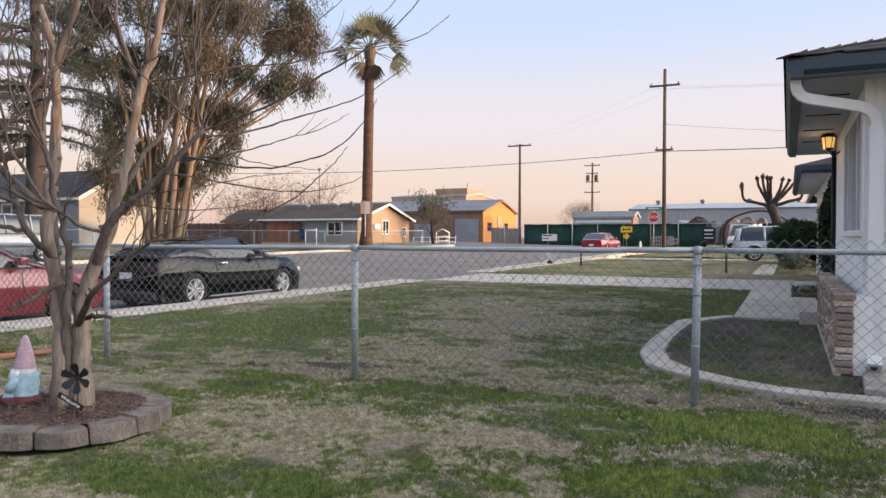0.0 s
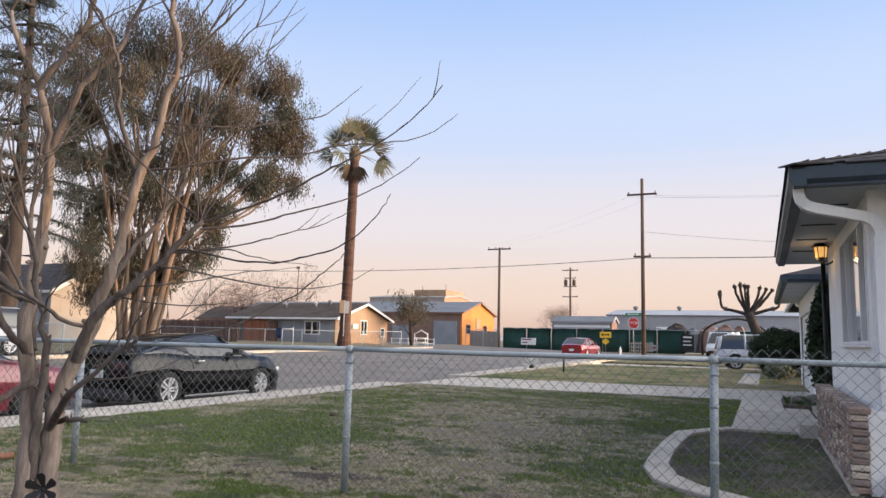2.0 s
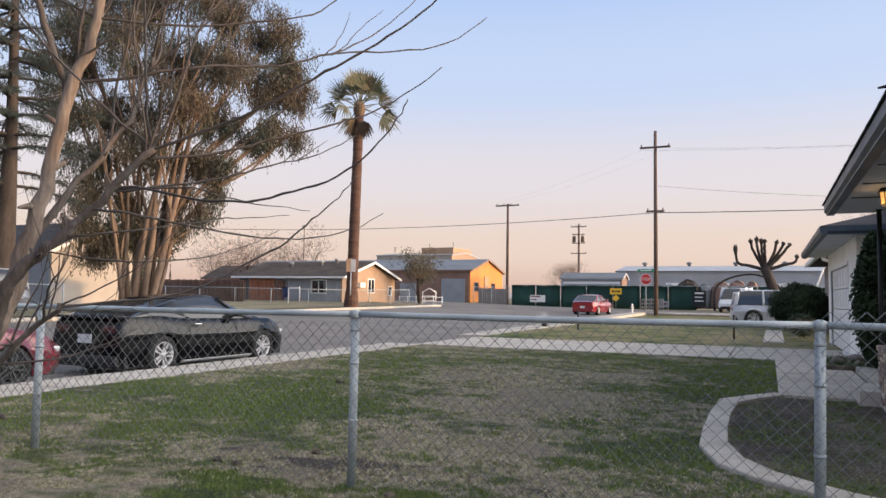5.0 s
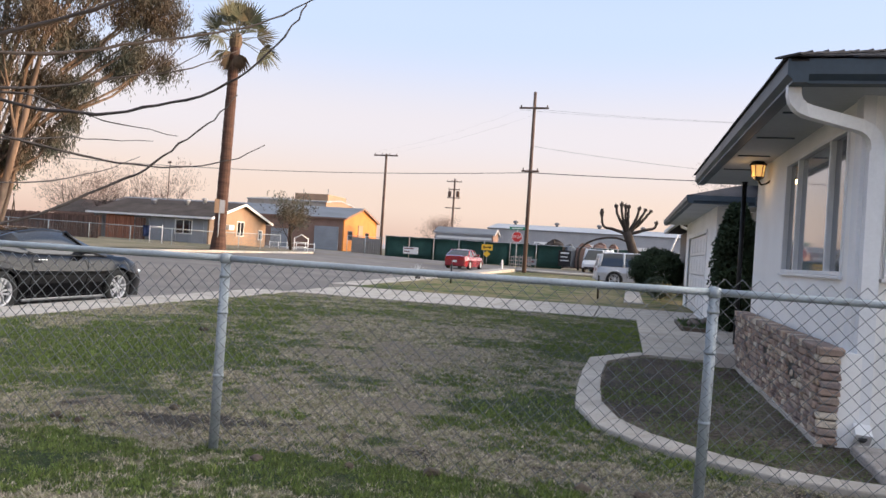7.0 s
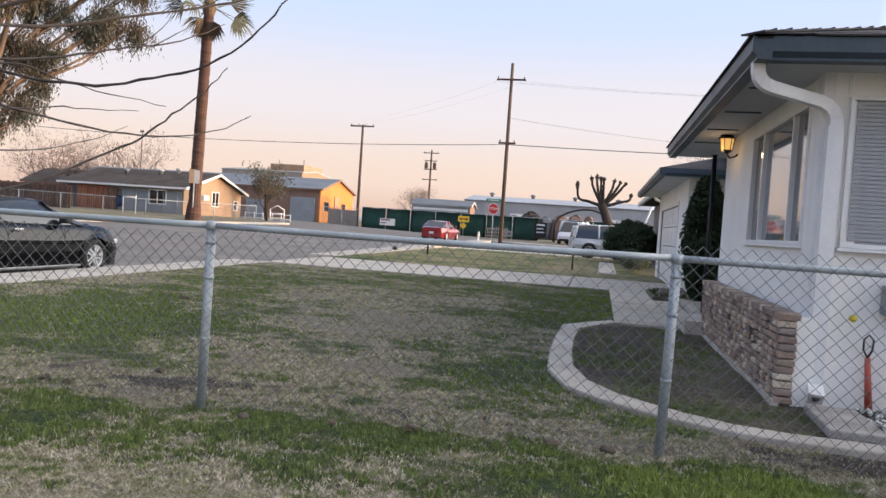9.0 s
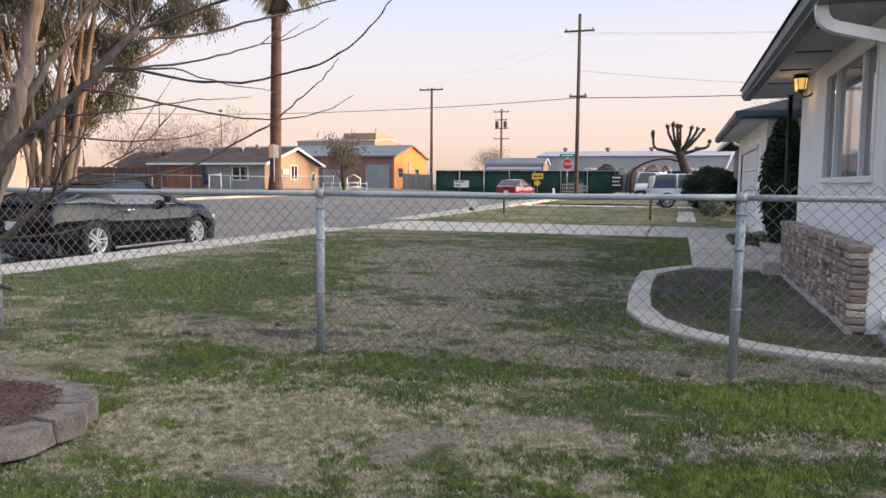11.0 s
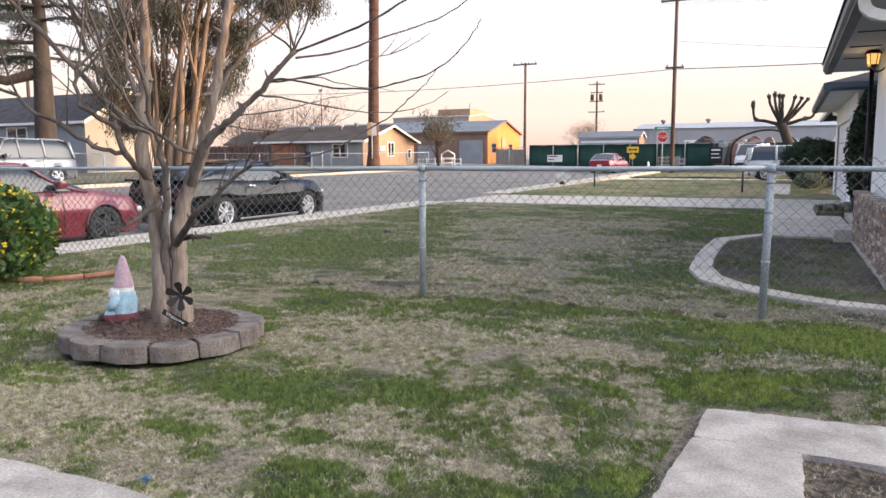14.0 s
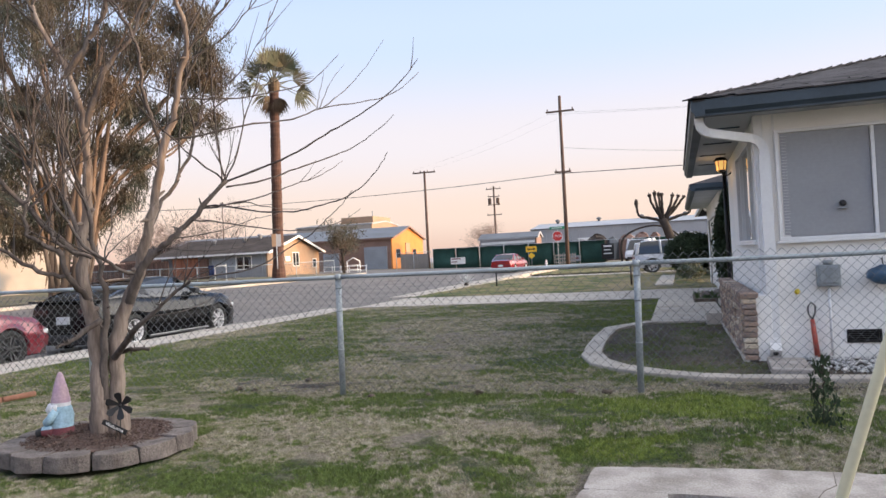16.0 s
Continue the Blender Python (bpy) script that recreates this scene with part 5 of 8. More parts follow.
# mulch mound
CX, CY, RXR, RYR = -4.205, 2.375, 0.625, 0.57
bm = B()
bmesh.ops.create_circle(bm, cap_ends=True, segments=48, radius=1)
bmesh.ops.inset_region(bm, faces=bm.faces[:], thickness=0.3)
bmesh.ops.subdivide_edges(bm, edges=bm.edges[:], cuts=3, use_grid_fill=True)
for v in bm.verts:
    r = v.co.length
    v.co = Vector((CX + v.co.x * (RXR - 0.07), CY + v.co.y * (RYR - 0.07), 0.075 + 0.045 * (1 - r * r) + 0.014 * noise.noise(v.co * 9)))
tagged(part("mulch_bed", bm, M["mulch"]), "brown bark mulch round the tree's foot", "mulch", kind="stuff")
s, rng = Soup(), random.Random(5)
for _ in range(5200):
    a, r = rng.uniform(0, 6.283), math.sqrt(rng.random())
    p = Vector((CX + (RXR - 0.08) * r * math.cos(a), CY + (RYR - 0.08) * r * math.sin(a), 0.085 + 0.045 * (1 - r * r)))
    d = rand_dir(rng)
    d.z *= 0.35
    s.leaf(p, d.normalized() * rng.uniform(0.014, 0.036), d.orthogonal().normalized() * rng.uniform(0.002, 0.005))
tagged(s.put("mulch_chips", M["mulch"], None, False), "loose bark chips on the tree bed", "mulch", kind="stuff")

# garden gnome: one plain figure, seated, turned towards the street
bm = B()
lathe(bm, [(0.0, 0.0), (0.115, 0.0), (0.12, 0.02), (0.112, 0.05), (0.10, 0.075), (0.105, 0.11), (0.11, 0.16), (0.10, 0.205), (0.085, 0.235), (0.08, 0.25), (0.082, 0.262), (0.074, 0.30), (0.058, 0.36), (0.042, 0.42), (0.026, 0.465), (0.012, 0.487), (0.0, 0.49)], 26)
for v in bm.verts:
    a = math.atan2(v.co.y, v.co.x)
    if v.co.z < 0.25:
        v.co.x *= 0.92 + 0.05 * math.sin(3 * a + 9 * v.co.z)
        v.co.y *= 0.9
    v.co += noise.noise_vector(v.co * 16) * 0.004
# boots and knees in front, arms folded over the belly, the beard's rolls
for y in (-0.055, 0.05):
    tube(bm, [(-0.03, y, 0.05), (-0.13, y * 1.1, 0.045), (-0.19, y * 1.2, 0.035)], [0.05, 0.045, 0.03], 10)
for y in (-1, 1):
    tube(bm, [(0.01, y * 0.095, 0.21), (-0.03, y * 0.115, 0.15), (-0.09, y * 0.075, 0.12), (-0.115, y * 0.03, 0.125)], [0.03, 0.036, 0.032, 0.024], 10)
for k in range(9):
    a = radians(180 + (k - 4) * 22)
    tube(bm, [(0.088 * math.cos(a), 0.082 * math.sin(a), 0.25), (0.105 * math.cos(a), 0.095 * math.sin(a), 0.205), (0.098 * math.cos(a), 0.085 * math.sin(a), 0.165 + 0.012 * abs(k - 4))], [0.018, 0.024, 0.012], 8)
gm = bpy.data.meshes.new("garden_gnome")
bmesh.ops.recalc_face_normals(bm, faces=bm.faces)
bm.to_mesh(gm)
bm.free()
gnome = new("garden_gnome", gm)
for key in ("maroon", "sky_blue", "beard", "cap", "plastic"):
    gm.materials.append(M[key])
for p in gm.polygons:
    c = p.center
    p.use_smooth = True
    r = math.hypot(c.x, c.y)
    if c.z > 0.262:
        k = 3
    elif c.z > 0.225 or (c.x < -0.06 and c.z > 0.16 and abs(c.y) < 0.088 + 0.1 * (c.z - 0.16)):
        k = 2
    elif c.x < -0.125 and c.z < 0.09:
        k = 4
    else:
        k = 1 if c.z > 0.078 else 0
    p.material_index = k
gnome.matrix_world = pose(-4.475, 2.285, 0.085, 0, 0, 12) @ Matrix.Diagonal((0.84, 0.84, 0.97, 1))
tagged(gnome, "faded garden gnome with a tall pointed cap", "gnome")

# pinwheel with a welcome plate
pin = thing("garden_pinwheel", pose(-3.875, 2.225, 0.10, 0, 0, 24), "black metal pinwheel stake with a welcome plate", "garden stake")
bm = B()
tube(bm, [(-0.02, 0, -0.05), (-0.01, 0, 0.1), (0.0, 0.0, 0.235)], 0.004, 6)
tube(bm, [(-0.05, 0, -0.05), (-0.035, 0, 0.12)], 0.003, 6)
part("stake", bm, M["black"], pin)
for k in range(6):
    bm = B()
    m = pose(0, -0.012, 0.235) @ pose(0, 0, 0, 90) @ pose(0, 0, 0, 0, 0, 60 * k + 8) @ pose(0, 0, 0, 22)
    pts = [(0.012, 0.012), (0.030, 0.085), (0.018, 0.105), (-0.014, 0.100), (-0.022, 0.085), (-0.006, 0.012)]
    prism(bm, pts, -0.0012, 0.0012, m)
    part("vane", bm, M["black"], pin)
bm = B()
lathe(bm, [(0, 0), (0.014, 0), (0.012, 0.01), (0, 0.014)], 12, pose(0, -0.012, 0.235, 90))
part("hub", bm, M["black"], pin)
bm = B()
plate_pose = pose(-0.045, -0.018, 0.085, 0, 30, 0)
box(bm, -0.092, -0.003, -0.019, 0.092, 0.003, 0.019, 0.002, plate_pose)
plate = part("plate", bm, M["black"], pin)
text_part("lettering", "Welcome", 0.034, plate_pose @ pose(0, -0.004, 0, 90), M["white"], plate, 0.0006)

# small dark lantern and stone behind the gnome
lan = thing("solar_lantern", pose(-4.38, 2.56, 0.09), "small black solar lantern by the trunk", "lantern")
bm = B()
box(bm, -0.035, -0.035, 0.0, 0.035, 0.035, 0.12, 0.006)
part("body", bm, M["black"], lan)
bm = B()
lathe(bm, [(0.055, 0.12), (0.05, 0.13), (0.015, 0.155), (0, 0.158)], 4, pose(0, 0, 0, 0, 0, 45), False)
part("cap", bm, M["black"], lan)

# bush with yellow flowers at the yard's street corner
def dome(rx, ry, rz):
    def shape(rng):
        d = rand_dir(rng)
        k = rng.uniform(0.55, 1.0) ** 0.5 * (1 + 0.18 * noise.noise(d * 2.5))
        return Vector((d.x * rx * k, d.y * ry * k, rz + d.z * rz * k))
    return shape
flowers = leafy("flowering_bush", dome(0.62, 0.6, 0.5), 5200, 0.075, M["leaf_bush"], "rounded green bush dotted with yellow flowers", "bush", pose(-7.55, 3.35, -0.02), 21, 14)
s, rng, shape = Soup(), random.Random(8), dome(0.66, 0.64, 0.52)
for _ in range(260):
    p = shape(rng)
    for k in range(4):
        a = rand_dir(rng) * 0.032
        s.leaf(p, a, a.orthogonal().normalized() * 0.014)
s.put("flower", M["yellow"], flowers, False)
edge = thing("brick_edging", pose(0, 0, 0), "curved terracotta edging set in the grass", "edging")
pts = [(-8.3, 3.1), (-7.6, 3.35), (-7.05, 3.55), (-6.85, 3.85), (-6.78, 4.2)]
for i in range(len(pts) - 1):
    bm = B()
    (xa, ya), (xb, yb) = pts[i], pts[i + 1]
    tube(bm, [(xa, ya, 0.02), (xb + (xa - xb) * 0.02, yb + (ya - yb) * 0.02, 0.025)], 0.032, 8)
    part("edging_piece", bm, M["terracotta"], edge)

# dark leafy weed by the fence, and the cream pole that stands in the yard
weed = thing("tall_weed", pose(0.83, 3.55, -0.01) @ Matrix.Diagonal((0.36, 0.36, 0.85, 1)), "dark straggly weed with a tall stem", "weed")
s, rng = Soup(), random.Random(4)
l = Soup()
tips_w = [(Vector((0, 0, -0.02)), Vector((0.03, 0, 0.25)), Vector((0.05, 0.02, 0.56)))]
for k in range(9):
    z = 0.06 + 0.05 * k
    d = Vector((math.cos(2.3 * k), math.sin(2.3 * k), 0.55)).normalized() * (0.30 - 0.022 * k)
    tips_w.append((Vector((0.02, 0, z)), Vector((0.02, 0, z)) + d * 0.55, Vector((0.02, 0, z)) + d))
for a, b, c in tips_w:
    s.tube([a, b, c], [0.012, 0.008, 0.003], 5)
    for _ in range(26):
        p = b + (c - b) * rng.random() + rand_dir(rng) * 0.03
        d = (rand_dir(rng) + Vector((0, 0, -0.2))).normalized() * rng.uniform(0.05, 0.09)
        l.leaf(p, d, d.orthogonal().normalized() * 0.022)
for _ in range(120):
    p = Vector((rng.gauss(0.02, 0.13), rng.gauss(0, 0.13), rng.uniform(0.0, 0.12)))
    d = rand_dir(rng) * 0.07
    l.leaf(p, d, d.orthogonal().normalized() * 0.024)
s.put("stem", M["bark_dark"], weed)
l.put("leaves", M["leaf_hedge"], weed, False)
pole = thing("cream_pole", pose(0, 0, 0), "cream plastic pole leaning up from the yard", "pole")
bm = B()
tube(bm, [(0.27, 0.62, -0.12), (0.38, 0.5, 0.45), (0.53, 0.5, 0.92), (0.74, 0.4, 1.55)], 0.017, 12)
part("shaft", bm, M["pvc"], pole)
toy = thing("blue_scrap", pose(-2.62, 0.73, -0.075), "small blue plastic scrap lying in the grass", "litter")
bm = B()
bmesh.ops.create_uvsphere(bm, u_segments=10, v_segments=6, radius=0.02)
for v in bm.verts:
    v.co = Vector((v.co.x * 1.3, v.co.y, v.co.z * 0.5)) + noise.noise_vector(v.co * 60) * 0.009
part("body", bm, M["bag_blue"], toy)

# ---------------------------------------------------------------- vehicles (front towards +x in their own space)
def lerp_curve(pts, x):
    for (x0, z0), (x1, z1) in zip(pts, pts[1:]):
        if x <= x1:
            t = smooth01((x - x0) / (x1 - x0)) if x1 > x0 else 0
            return z0 + (z1 - z0) * t
    return pts[-1][1]


def lin(pts, x):
    for (x0, z0), (x1, z1) in zip(pts, pts[1:]):
        if x <= x1:
            return z0 + (z1 - z0) * (x - x0) / (x1 - x0 + 1e-9)
    return pts[-1][1]


def wheel_parts(parent, x, y, r, width, spokes, rim_mat):
    side = 1 if y > 0 else -1
    w = new("wheel")
    w.parent = parent
    w.matrix_basis = pose(x, y, r, 90, 0, 0) if side < 0 else pose(x, y, r, -90, 0, 0)
    bm = B()
    lathe(bm, [(r * 0.66, -width / 2), (r * 0.93, -width / 2), (r, -width * 0.32), (r, width * 0.32), (r * 0.93, width / 2), (r * 0.70, width / 2), (r * 0.67, width * 0.42), (r * 0.66, width * 0.02)], 28)
    part("tyre", bm, M["rubber"], w)
    bm = B()
    R = r * 0.69
    lathe(bm, [(R * 0.99, width * 0.30), (R, width * 0.44), (R * 0.93, width * 0.45), (R * 0.88, width * 0.32), (R * 0.88, 0.0)], 28, None, True, False)
    lathe(bm, [(0, width * 0.3), (R * 0.2, width * 0.3), (R * 0.17, width * 0.43), (0, width * 0.44)], 12)
    for k in range(spokes):
        m = pose(0, 0, 0, 0, 0, 360 / spokes * k)
        for o in (-0.09, 0.09):
            prism(bm, [(R * 0.12, R * (o - 0.06)), (R * 0.92, R * (o * 1.9 - 0.075)), (R * 0.92, R * (o * 1.9 + 0.075)), (R * 0.12, R * (o + 0.06))], width * 0.28, width * 0.42, m)
    part("rim", bm, rim_mat, w)
    bm = B()
    lathe(bm, [(0, -0.02), (R * 0.86, -0.02), (R * 0.86, width * 0.12), (0, width * 0.12)], 20)
    part("brake", bm, M["plastic"], w)


def car(name, m, label, L, W, H, top, roof, wheels, r, paint, clear=0.2, glass_inset=0.06, tail=0.16, nose=0.18, side_glass=None, spokes=5, group="", category="car", rim_mat=None, skirt=None, rear_dark=False, crease=0.565, solid=()):
    """top: (x, z) of hood, belt and boot; roof: (x, z) of the cabin's outline from tail to nose; wheels: their x."""
    car_ob = thing(name, m, label, category, group)
    xs = sorted({-L / 2, L / 2, *np.linspace(-L / 2, L / 2, 61).tolist(), *[w + s * r * 1.13 * k for w in wheels for s in (-1, 1) for k in (0.3, 0.6, 0.8, 0.9, 0.96, 0.999, 1.001)]})
    R = r * 1.13
    bm = B()
    cols = []
    for x in xs:
        u = abs(x) / (L / 2)
        e = max(0.0, (u - 0.72) / 0.28)
        w = W / 2 * (1 - (nose if x > 0 else tail) * e ** 2.4)
        zt = lerp_curve(top, x)
        zl = clear + 0.12 * max(0, (u - 0.9) / 0.1) ** 2
        for wx in wheels:
            if abs(x - wx) < R:
                zl = max(zl, r + math.sqrt(max(0, R * R - (x - wx) ** 2)) - 0.01)
        zl = min(zl, zt - 0.12)
        lo = min(clear, zt - 0.12)
        h = zt - lo
        prof = [(0.91, lo), (0.95, lo + 0.25 * h), (0.987, lo + 0.52 * h), (1.0, lo + crease * h), (0.985, lo + (crease + 0.05) * h), (0.94, lo + 0.84 * h), (0.90, zt - 0.015), (0.86, zt + 0.006), (0.5, zt + 0.024), (0.0, zt + 0.03)]
        prof = [(a, max(z, zl + 0.004 * i)) if i < 6 else (a, z) for i, (a, z) in enumerate(prof)]
        cols.append([bm.verts.new((x, -w * a, z)) for a, z in prof] + [bm.verts.new((x, w * a, z)) for a, z in reversed(prof[:-1])])
    for a, b in zip(cols, cols[1:]):
        for k in range(len(a) - 1):
            bm.faces.new((a[k], a[k + 1], b[k + 1], b[k])).smooth = True
    bm.faces.new(cols[0])
    bm.faces.new(list(reversed(cols[-1])))
    part("body", bm, paint, car_ob)
    bm = B()
    box(bm, -L / 2 + 0.12, -W / 2 * 0.86, clear - 0.02, L / 2 - 0.12, W / 2 * 0.86, clear + 0.28)
    part("underbody", bm, M["plastic"], car_ob)
    # cabin: glass shell, roof skin, pillars
    c0, c1 = roof[0][0], roof[-1][0]
    gx = np.linspace(c0, c1, 40)
    bm, cols = B(), []
    rb, rcols = B(), []
    for x in gx:
        u = abs(x) / (L / 2)
        w = W / 2 * (1 - (nose if x > 0 else tail) * max(0.0, (u - 0.72) / 0.28) ** 2.4)
        zb = lerp_curve(top, x) - 0.02
        zr = max(lin(roof, x), zb + 0.012)
        k = (zr - zb) / max(0.01, H - zb)
        wt = w * (0.9 - 0.21 * k)
        cols.append([bm.verts.new((x, s * a, z)) for s, a, z in ((-1, w * 0.9, zb), (-1, (w * 0.9 + wt) / 2 + 0.012, (zb + zr) / 2), (-1, wt, zr - 0.03 * k), (-1, wt * 0.85, zr), (1, wt * 0.85, zr), (1, wt, zr - 0.03 * k), (1, (w * 0.9 + wt) / 2 + 0.012, (zb + zr) / 2), (1, w * 0.9, zb))])
        if zr > H - 0.075:
            rcols.append([rb.verts.new((x, s * a, z)) for s, a, z in ((-1, wt + 0.006, zr - 0.05), (-1, wt + 0.004, zr - 0.02), (-1, wt * 0.85, zr + 0.008), (0, 0, zr + 0.018), (1, wt * 0.85, zr + 0.008), (1, wt + 0.004, zr - 0.02), (1, wt + 0.006, zr - 0.05))])
    for cc, bb in ((cols, bm), (rcols, rb)):
        for a, b in zip(cc, cc[1:]):
            for k in range(len(a) - 1):
                bb.faces.new((a[k], a[k + 1], b[k + 1], b[k])).smooth = True
    part("cabin_glass", bm, M["glass_dark"], car_ob, "dark tinted glass")
    part("roof", rb, paint, car_ob)
    def on_side(x, f, s):
        u = abs(x) / (L / 2)
        w = W / 2 * (1 - (nose if x > 0 else tail) * max(0.0, (u - 0.72) / 0.28) ** 2.4)
        zb = lerp_curve(top, x) - 0.02
        zr = max(lin(roof, x), zb + 0.012)
        k = (zr - zb) / max(0.01, H - zb)
        wt = w * (0.9 - 0.21 * k)
        return Vector((x, s * (w * 0.9 + (wt - w * 0.9) * f + 0.012 * math.sin(math.pi * f)), zb + (zr - zb) * f))
    for s in (-1, 1):
        for (xa, ya), (xb, yb) in solid:          # painted panels between belt and roof: (front, rear) at the belt and at the roof
            bm, grid = B(), []
            for i in range(9):
                f = i / 8
                f0, f1 = xa + (xb - xa) * f, ya + (yb - ya) * f
                row = []
                for k in range(9):
                    p = on_side(f0 + (f1 - f0) * k / 8, f * 0.99, s)
                    row.append(bm.verts.new((p.x, p.y + s * 0.009, p.z + 0.004)))
                grid.append(row)
            for a, b in zip(grid, grid[1:]):
                for k in range(8):
                    bm.faces.new((a[k], a[k + 1], b[k + 1], b[k])).smooth = True
            part("quarter_panel", bm, paint, car_ob)
        for xa, xb, wd in side_glass or ():
            bm = B()
            pts = [on_side(xa + (xb - xa) * t / 5, t / 5 * 0.98, s) for t in range(6)]
            tube(bm, pts, wd, 6)
            part("pillar", bm, paint, car_ob)
        pts = [on_side(x, 0.02, s) for x in np.linspace(c0, c1, 14)]
        bm = B()
        tube(bm, pts, 0.014, 6)
        part("belt_trim", bm, M["plastic"], car_ob)
    for x in wheels:
        for s in (-1, 1):
            wheel_parts(car_ob, x, s * (W / 2 - 0.115), r, 0.22, spokes, rim_mat or M["rim"])
            bm = B()
            pts = [(x + R * math.cos(math.pi * t / 14), s * (W / 2 * 0.985), r + R * math.sin(math.pi * t / 14)) for t in range(15)]
            tube(bm, pts, 0.016, 6)
            part("arch_lip", bm, paint, car_ob)
    # lights, mirrors, handles
    for s in (-1, 1):
        zf = lerp_curve(top, L / 2 - 0.15)
        bm = B()
        box(bm, L / 2 - 0.30, s * W * 0.36 - 0.13, zf - 0.17, L / 2 - 0.045, s * W * 0.36 + 0.13, zf - 0.075, 0.03)
        part("headlight", bm, M["lamp_clear"], car_ob)
        zr_ = lerp_curve(top, -L / 2 + 0.1)
        bm = B()
        box(bm, -L / 2 - 0.012, s * W * 0.29 - 0.17, zr_ - 0.24, -L / 2 + 0.12, s * W * 0.29 + 0.17, zr_ - 0.11, 0.02)
        part("tail_light", bm, M["lamp_smoked"] if rear_dark else M["lamp_red"], car_ob)
        bm = B()
        mx = c1 - (c1 - c0) * 0.2
        zb = lerp_curve(top, mx)
        box(bm, mx - 0.07, s * (W / 2 + 0.02) - 0.09, zb + 0.03, mx + 0.08, s * (W / 2 + 0.02) + 0.09, zb + 0.16, 0.035)
        tube(bm, [(mx, s * (W / 2 - 0.12), zb + 0.03), (mx, s * (W / 2), zb + 0.07)], 0.025, 6)
        part("mirror", bm, paint if not rear_dark else M["plastic"], car_ob)
        bm = B()
        hx = c0 + (c1 - c0) * 0.46
        zb = lerp_curve(top, hx)
        box(bm, hx - 0.1, s * W * 0.493 - 0.014, zb - 0.13, hx + 0.1, s * W * 0.493 + 0.014, zb - 0.095, 0.01)
        part("door_handle", bm, M["chrome"] if rear_dark else paint, car_ob)
        for xd in (hx - 0.2, hx + (c1 - c0) * 0.36):
            bm = B()
            zd = lerp_curve(top, xd)
            tube(bm, [(xd, s * W * 0.484, clear + 0.06), (xd, s * W * 0.502, clear + 0.4), (xd, s * W * 0.476, zd - 0.02)], 0.006, 4)
            part("door_seam", bm, M["plastic"], car_ob)
        if skirt:
            bm = B()
            box(bm, wheels[0] + r * 1.2, s * W * 0.49 - 0.02, clear + 0.0, wheels[1] - r * 1.2, s * W * 0.49 + 0.02, clear + 0.05, 0.015)
            part("sill_trim", bm, skirt, car_ob, "bright metal sill strip")
    bm = B()
    zr_ = lerp_curve(top, -L / 2 + 0.1)
    box(bm, -L / 2 - 0.02, -0.16, zr_ - 0.42, -L / 2 + 0.03, 0.16, zr_ - 0.27, 0.005)
    part("number_plate", bm, M["paint_white"], car_ob, "pale plate")
    bm = B()
    box(bm, -L / 2 - 0.035, -W * 0.40, clear + 0.02, -L / 2 + 0.25, W * 0.40, clear + 0.2, 0.05)
    part("rear_bumper", bm, M["plastic"] if rear_dark else paint, car_ob)
    bm = B()
    box(bm, L / 2 - 0.2, -W * 0.33, clear + 0.04, L / 2 + 0.01, W * 0.33, clear + 0.22, 0.04)
    part("front_grille", bm, M["plastic"], car_ob)
    return car_ob


def street_z(x, y):
    return float(base_z(np.float64(x), np.float64(y)))


# black coupe at the kerb
coupe_top = [(-2.29, 0.92), (-2.12, 1.03), (-1.6, 1.05), (-0.7, 0.98), (0.5, 0.96), (1.1, 0.965), (1.65, 0.93), (2.03, 0.84), (2.29, 0.64)]
coupe_roof = [(-2.0, 1.04), (-1.5, 1.20), (-0.95, 1.33), (-0.45, 1.395), (-0.1, 1.41), (0.2, 1.385), (1.12, 0.975)]
coupe = car("black_coupe", pose(-11.5, 11.58, street_z(-11.5, 11.5), 0, 0, 90), "glossy black two-door coupe parked at the kerb", 4.58, 1.9, 1.41, coupe_top, coupe_roof, (-1.40, 1.41), 0.345, M["paint_black"], 0.17, side_glass=[(1.08, 0.2, 0.026)], skirt=M["paint_silver"], rear_dark=True, crease=0.62, solid=[((-0.62, -0.78), (-2.0, -1.05))])
for x in (-0.25, 0.25):
    bm = B()
    tube(bm, [(0.95, x * 2.2, 0.985), (1.6, x * 2.3, 0.955), (2.1, x * 2.1, 0.85)], 0.014, 6)
    part("hood_crease", bm, M["paint_black"], coupe)
bm = B()
box(bm, -2.36, -0.8, 1.0, -2.12, 0.8, 1.045, 0.015)
part("spoiler", bm, M["paint_black"], coupe)
# red saloon behind it
sedan_top = [(-2.2, 0.88), (-1.8, 0.97), (-0.9, 0.95), (0.7, 0.94), (1.1, 0.92), (1.8, 0.82), (2.2, 0.62)]
sedan_roof = [(-1.75, 0.97), (-1.0, 1.33), (-0.5, 1.39), (0.05, 1.38), (1.0, 0.93)]
car("red_sedan", pose(-11.55, 6.1, street_z(-11.5, 6), 0, 0, 90), "faded red two-door car parked at the kerb", 4.4, 1.75, 1.39, sedan_top, sedan_roof, (-1.28, 1.28), 0.325, M["paint_red"], 0.19, side_glass=[(1.0, 0.05, 0.025), (-0.45, -0.4, 0.035), (-1.7, -1.0, 0.07)], rim_mat=mat("dull_dark_rim", (0.06, 0.06, 0.065), 0.5, 0.3, 0.15, 6, 30, 0))
# silver utility vehicle across the street
suv_top = [(-2.4, 1.02), (-2.2, 1.07), (-0.8, 1.08), (1.0, 1.08), (1.4, 1.06), (2.1, 0.98), (2.4, 0.72)]
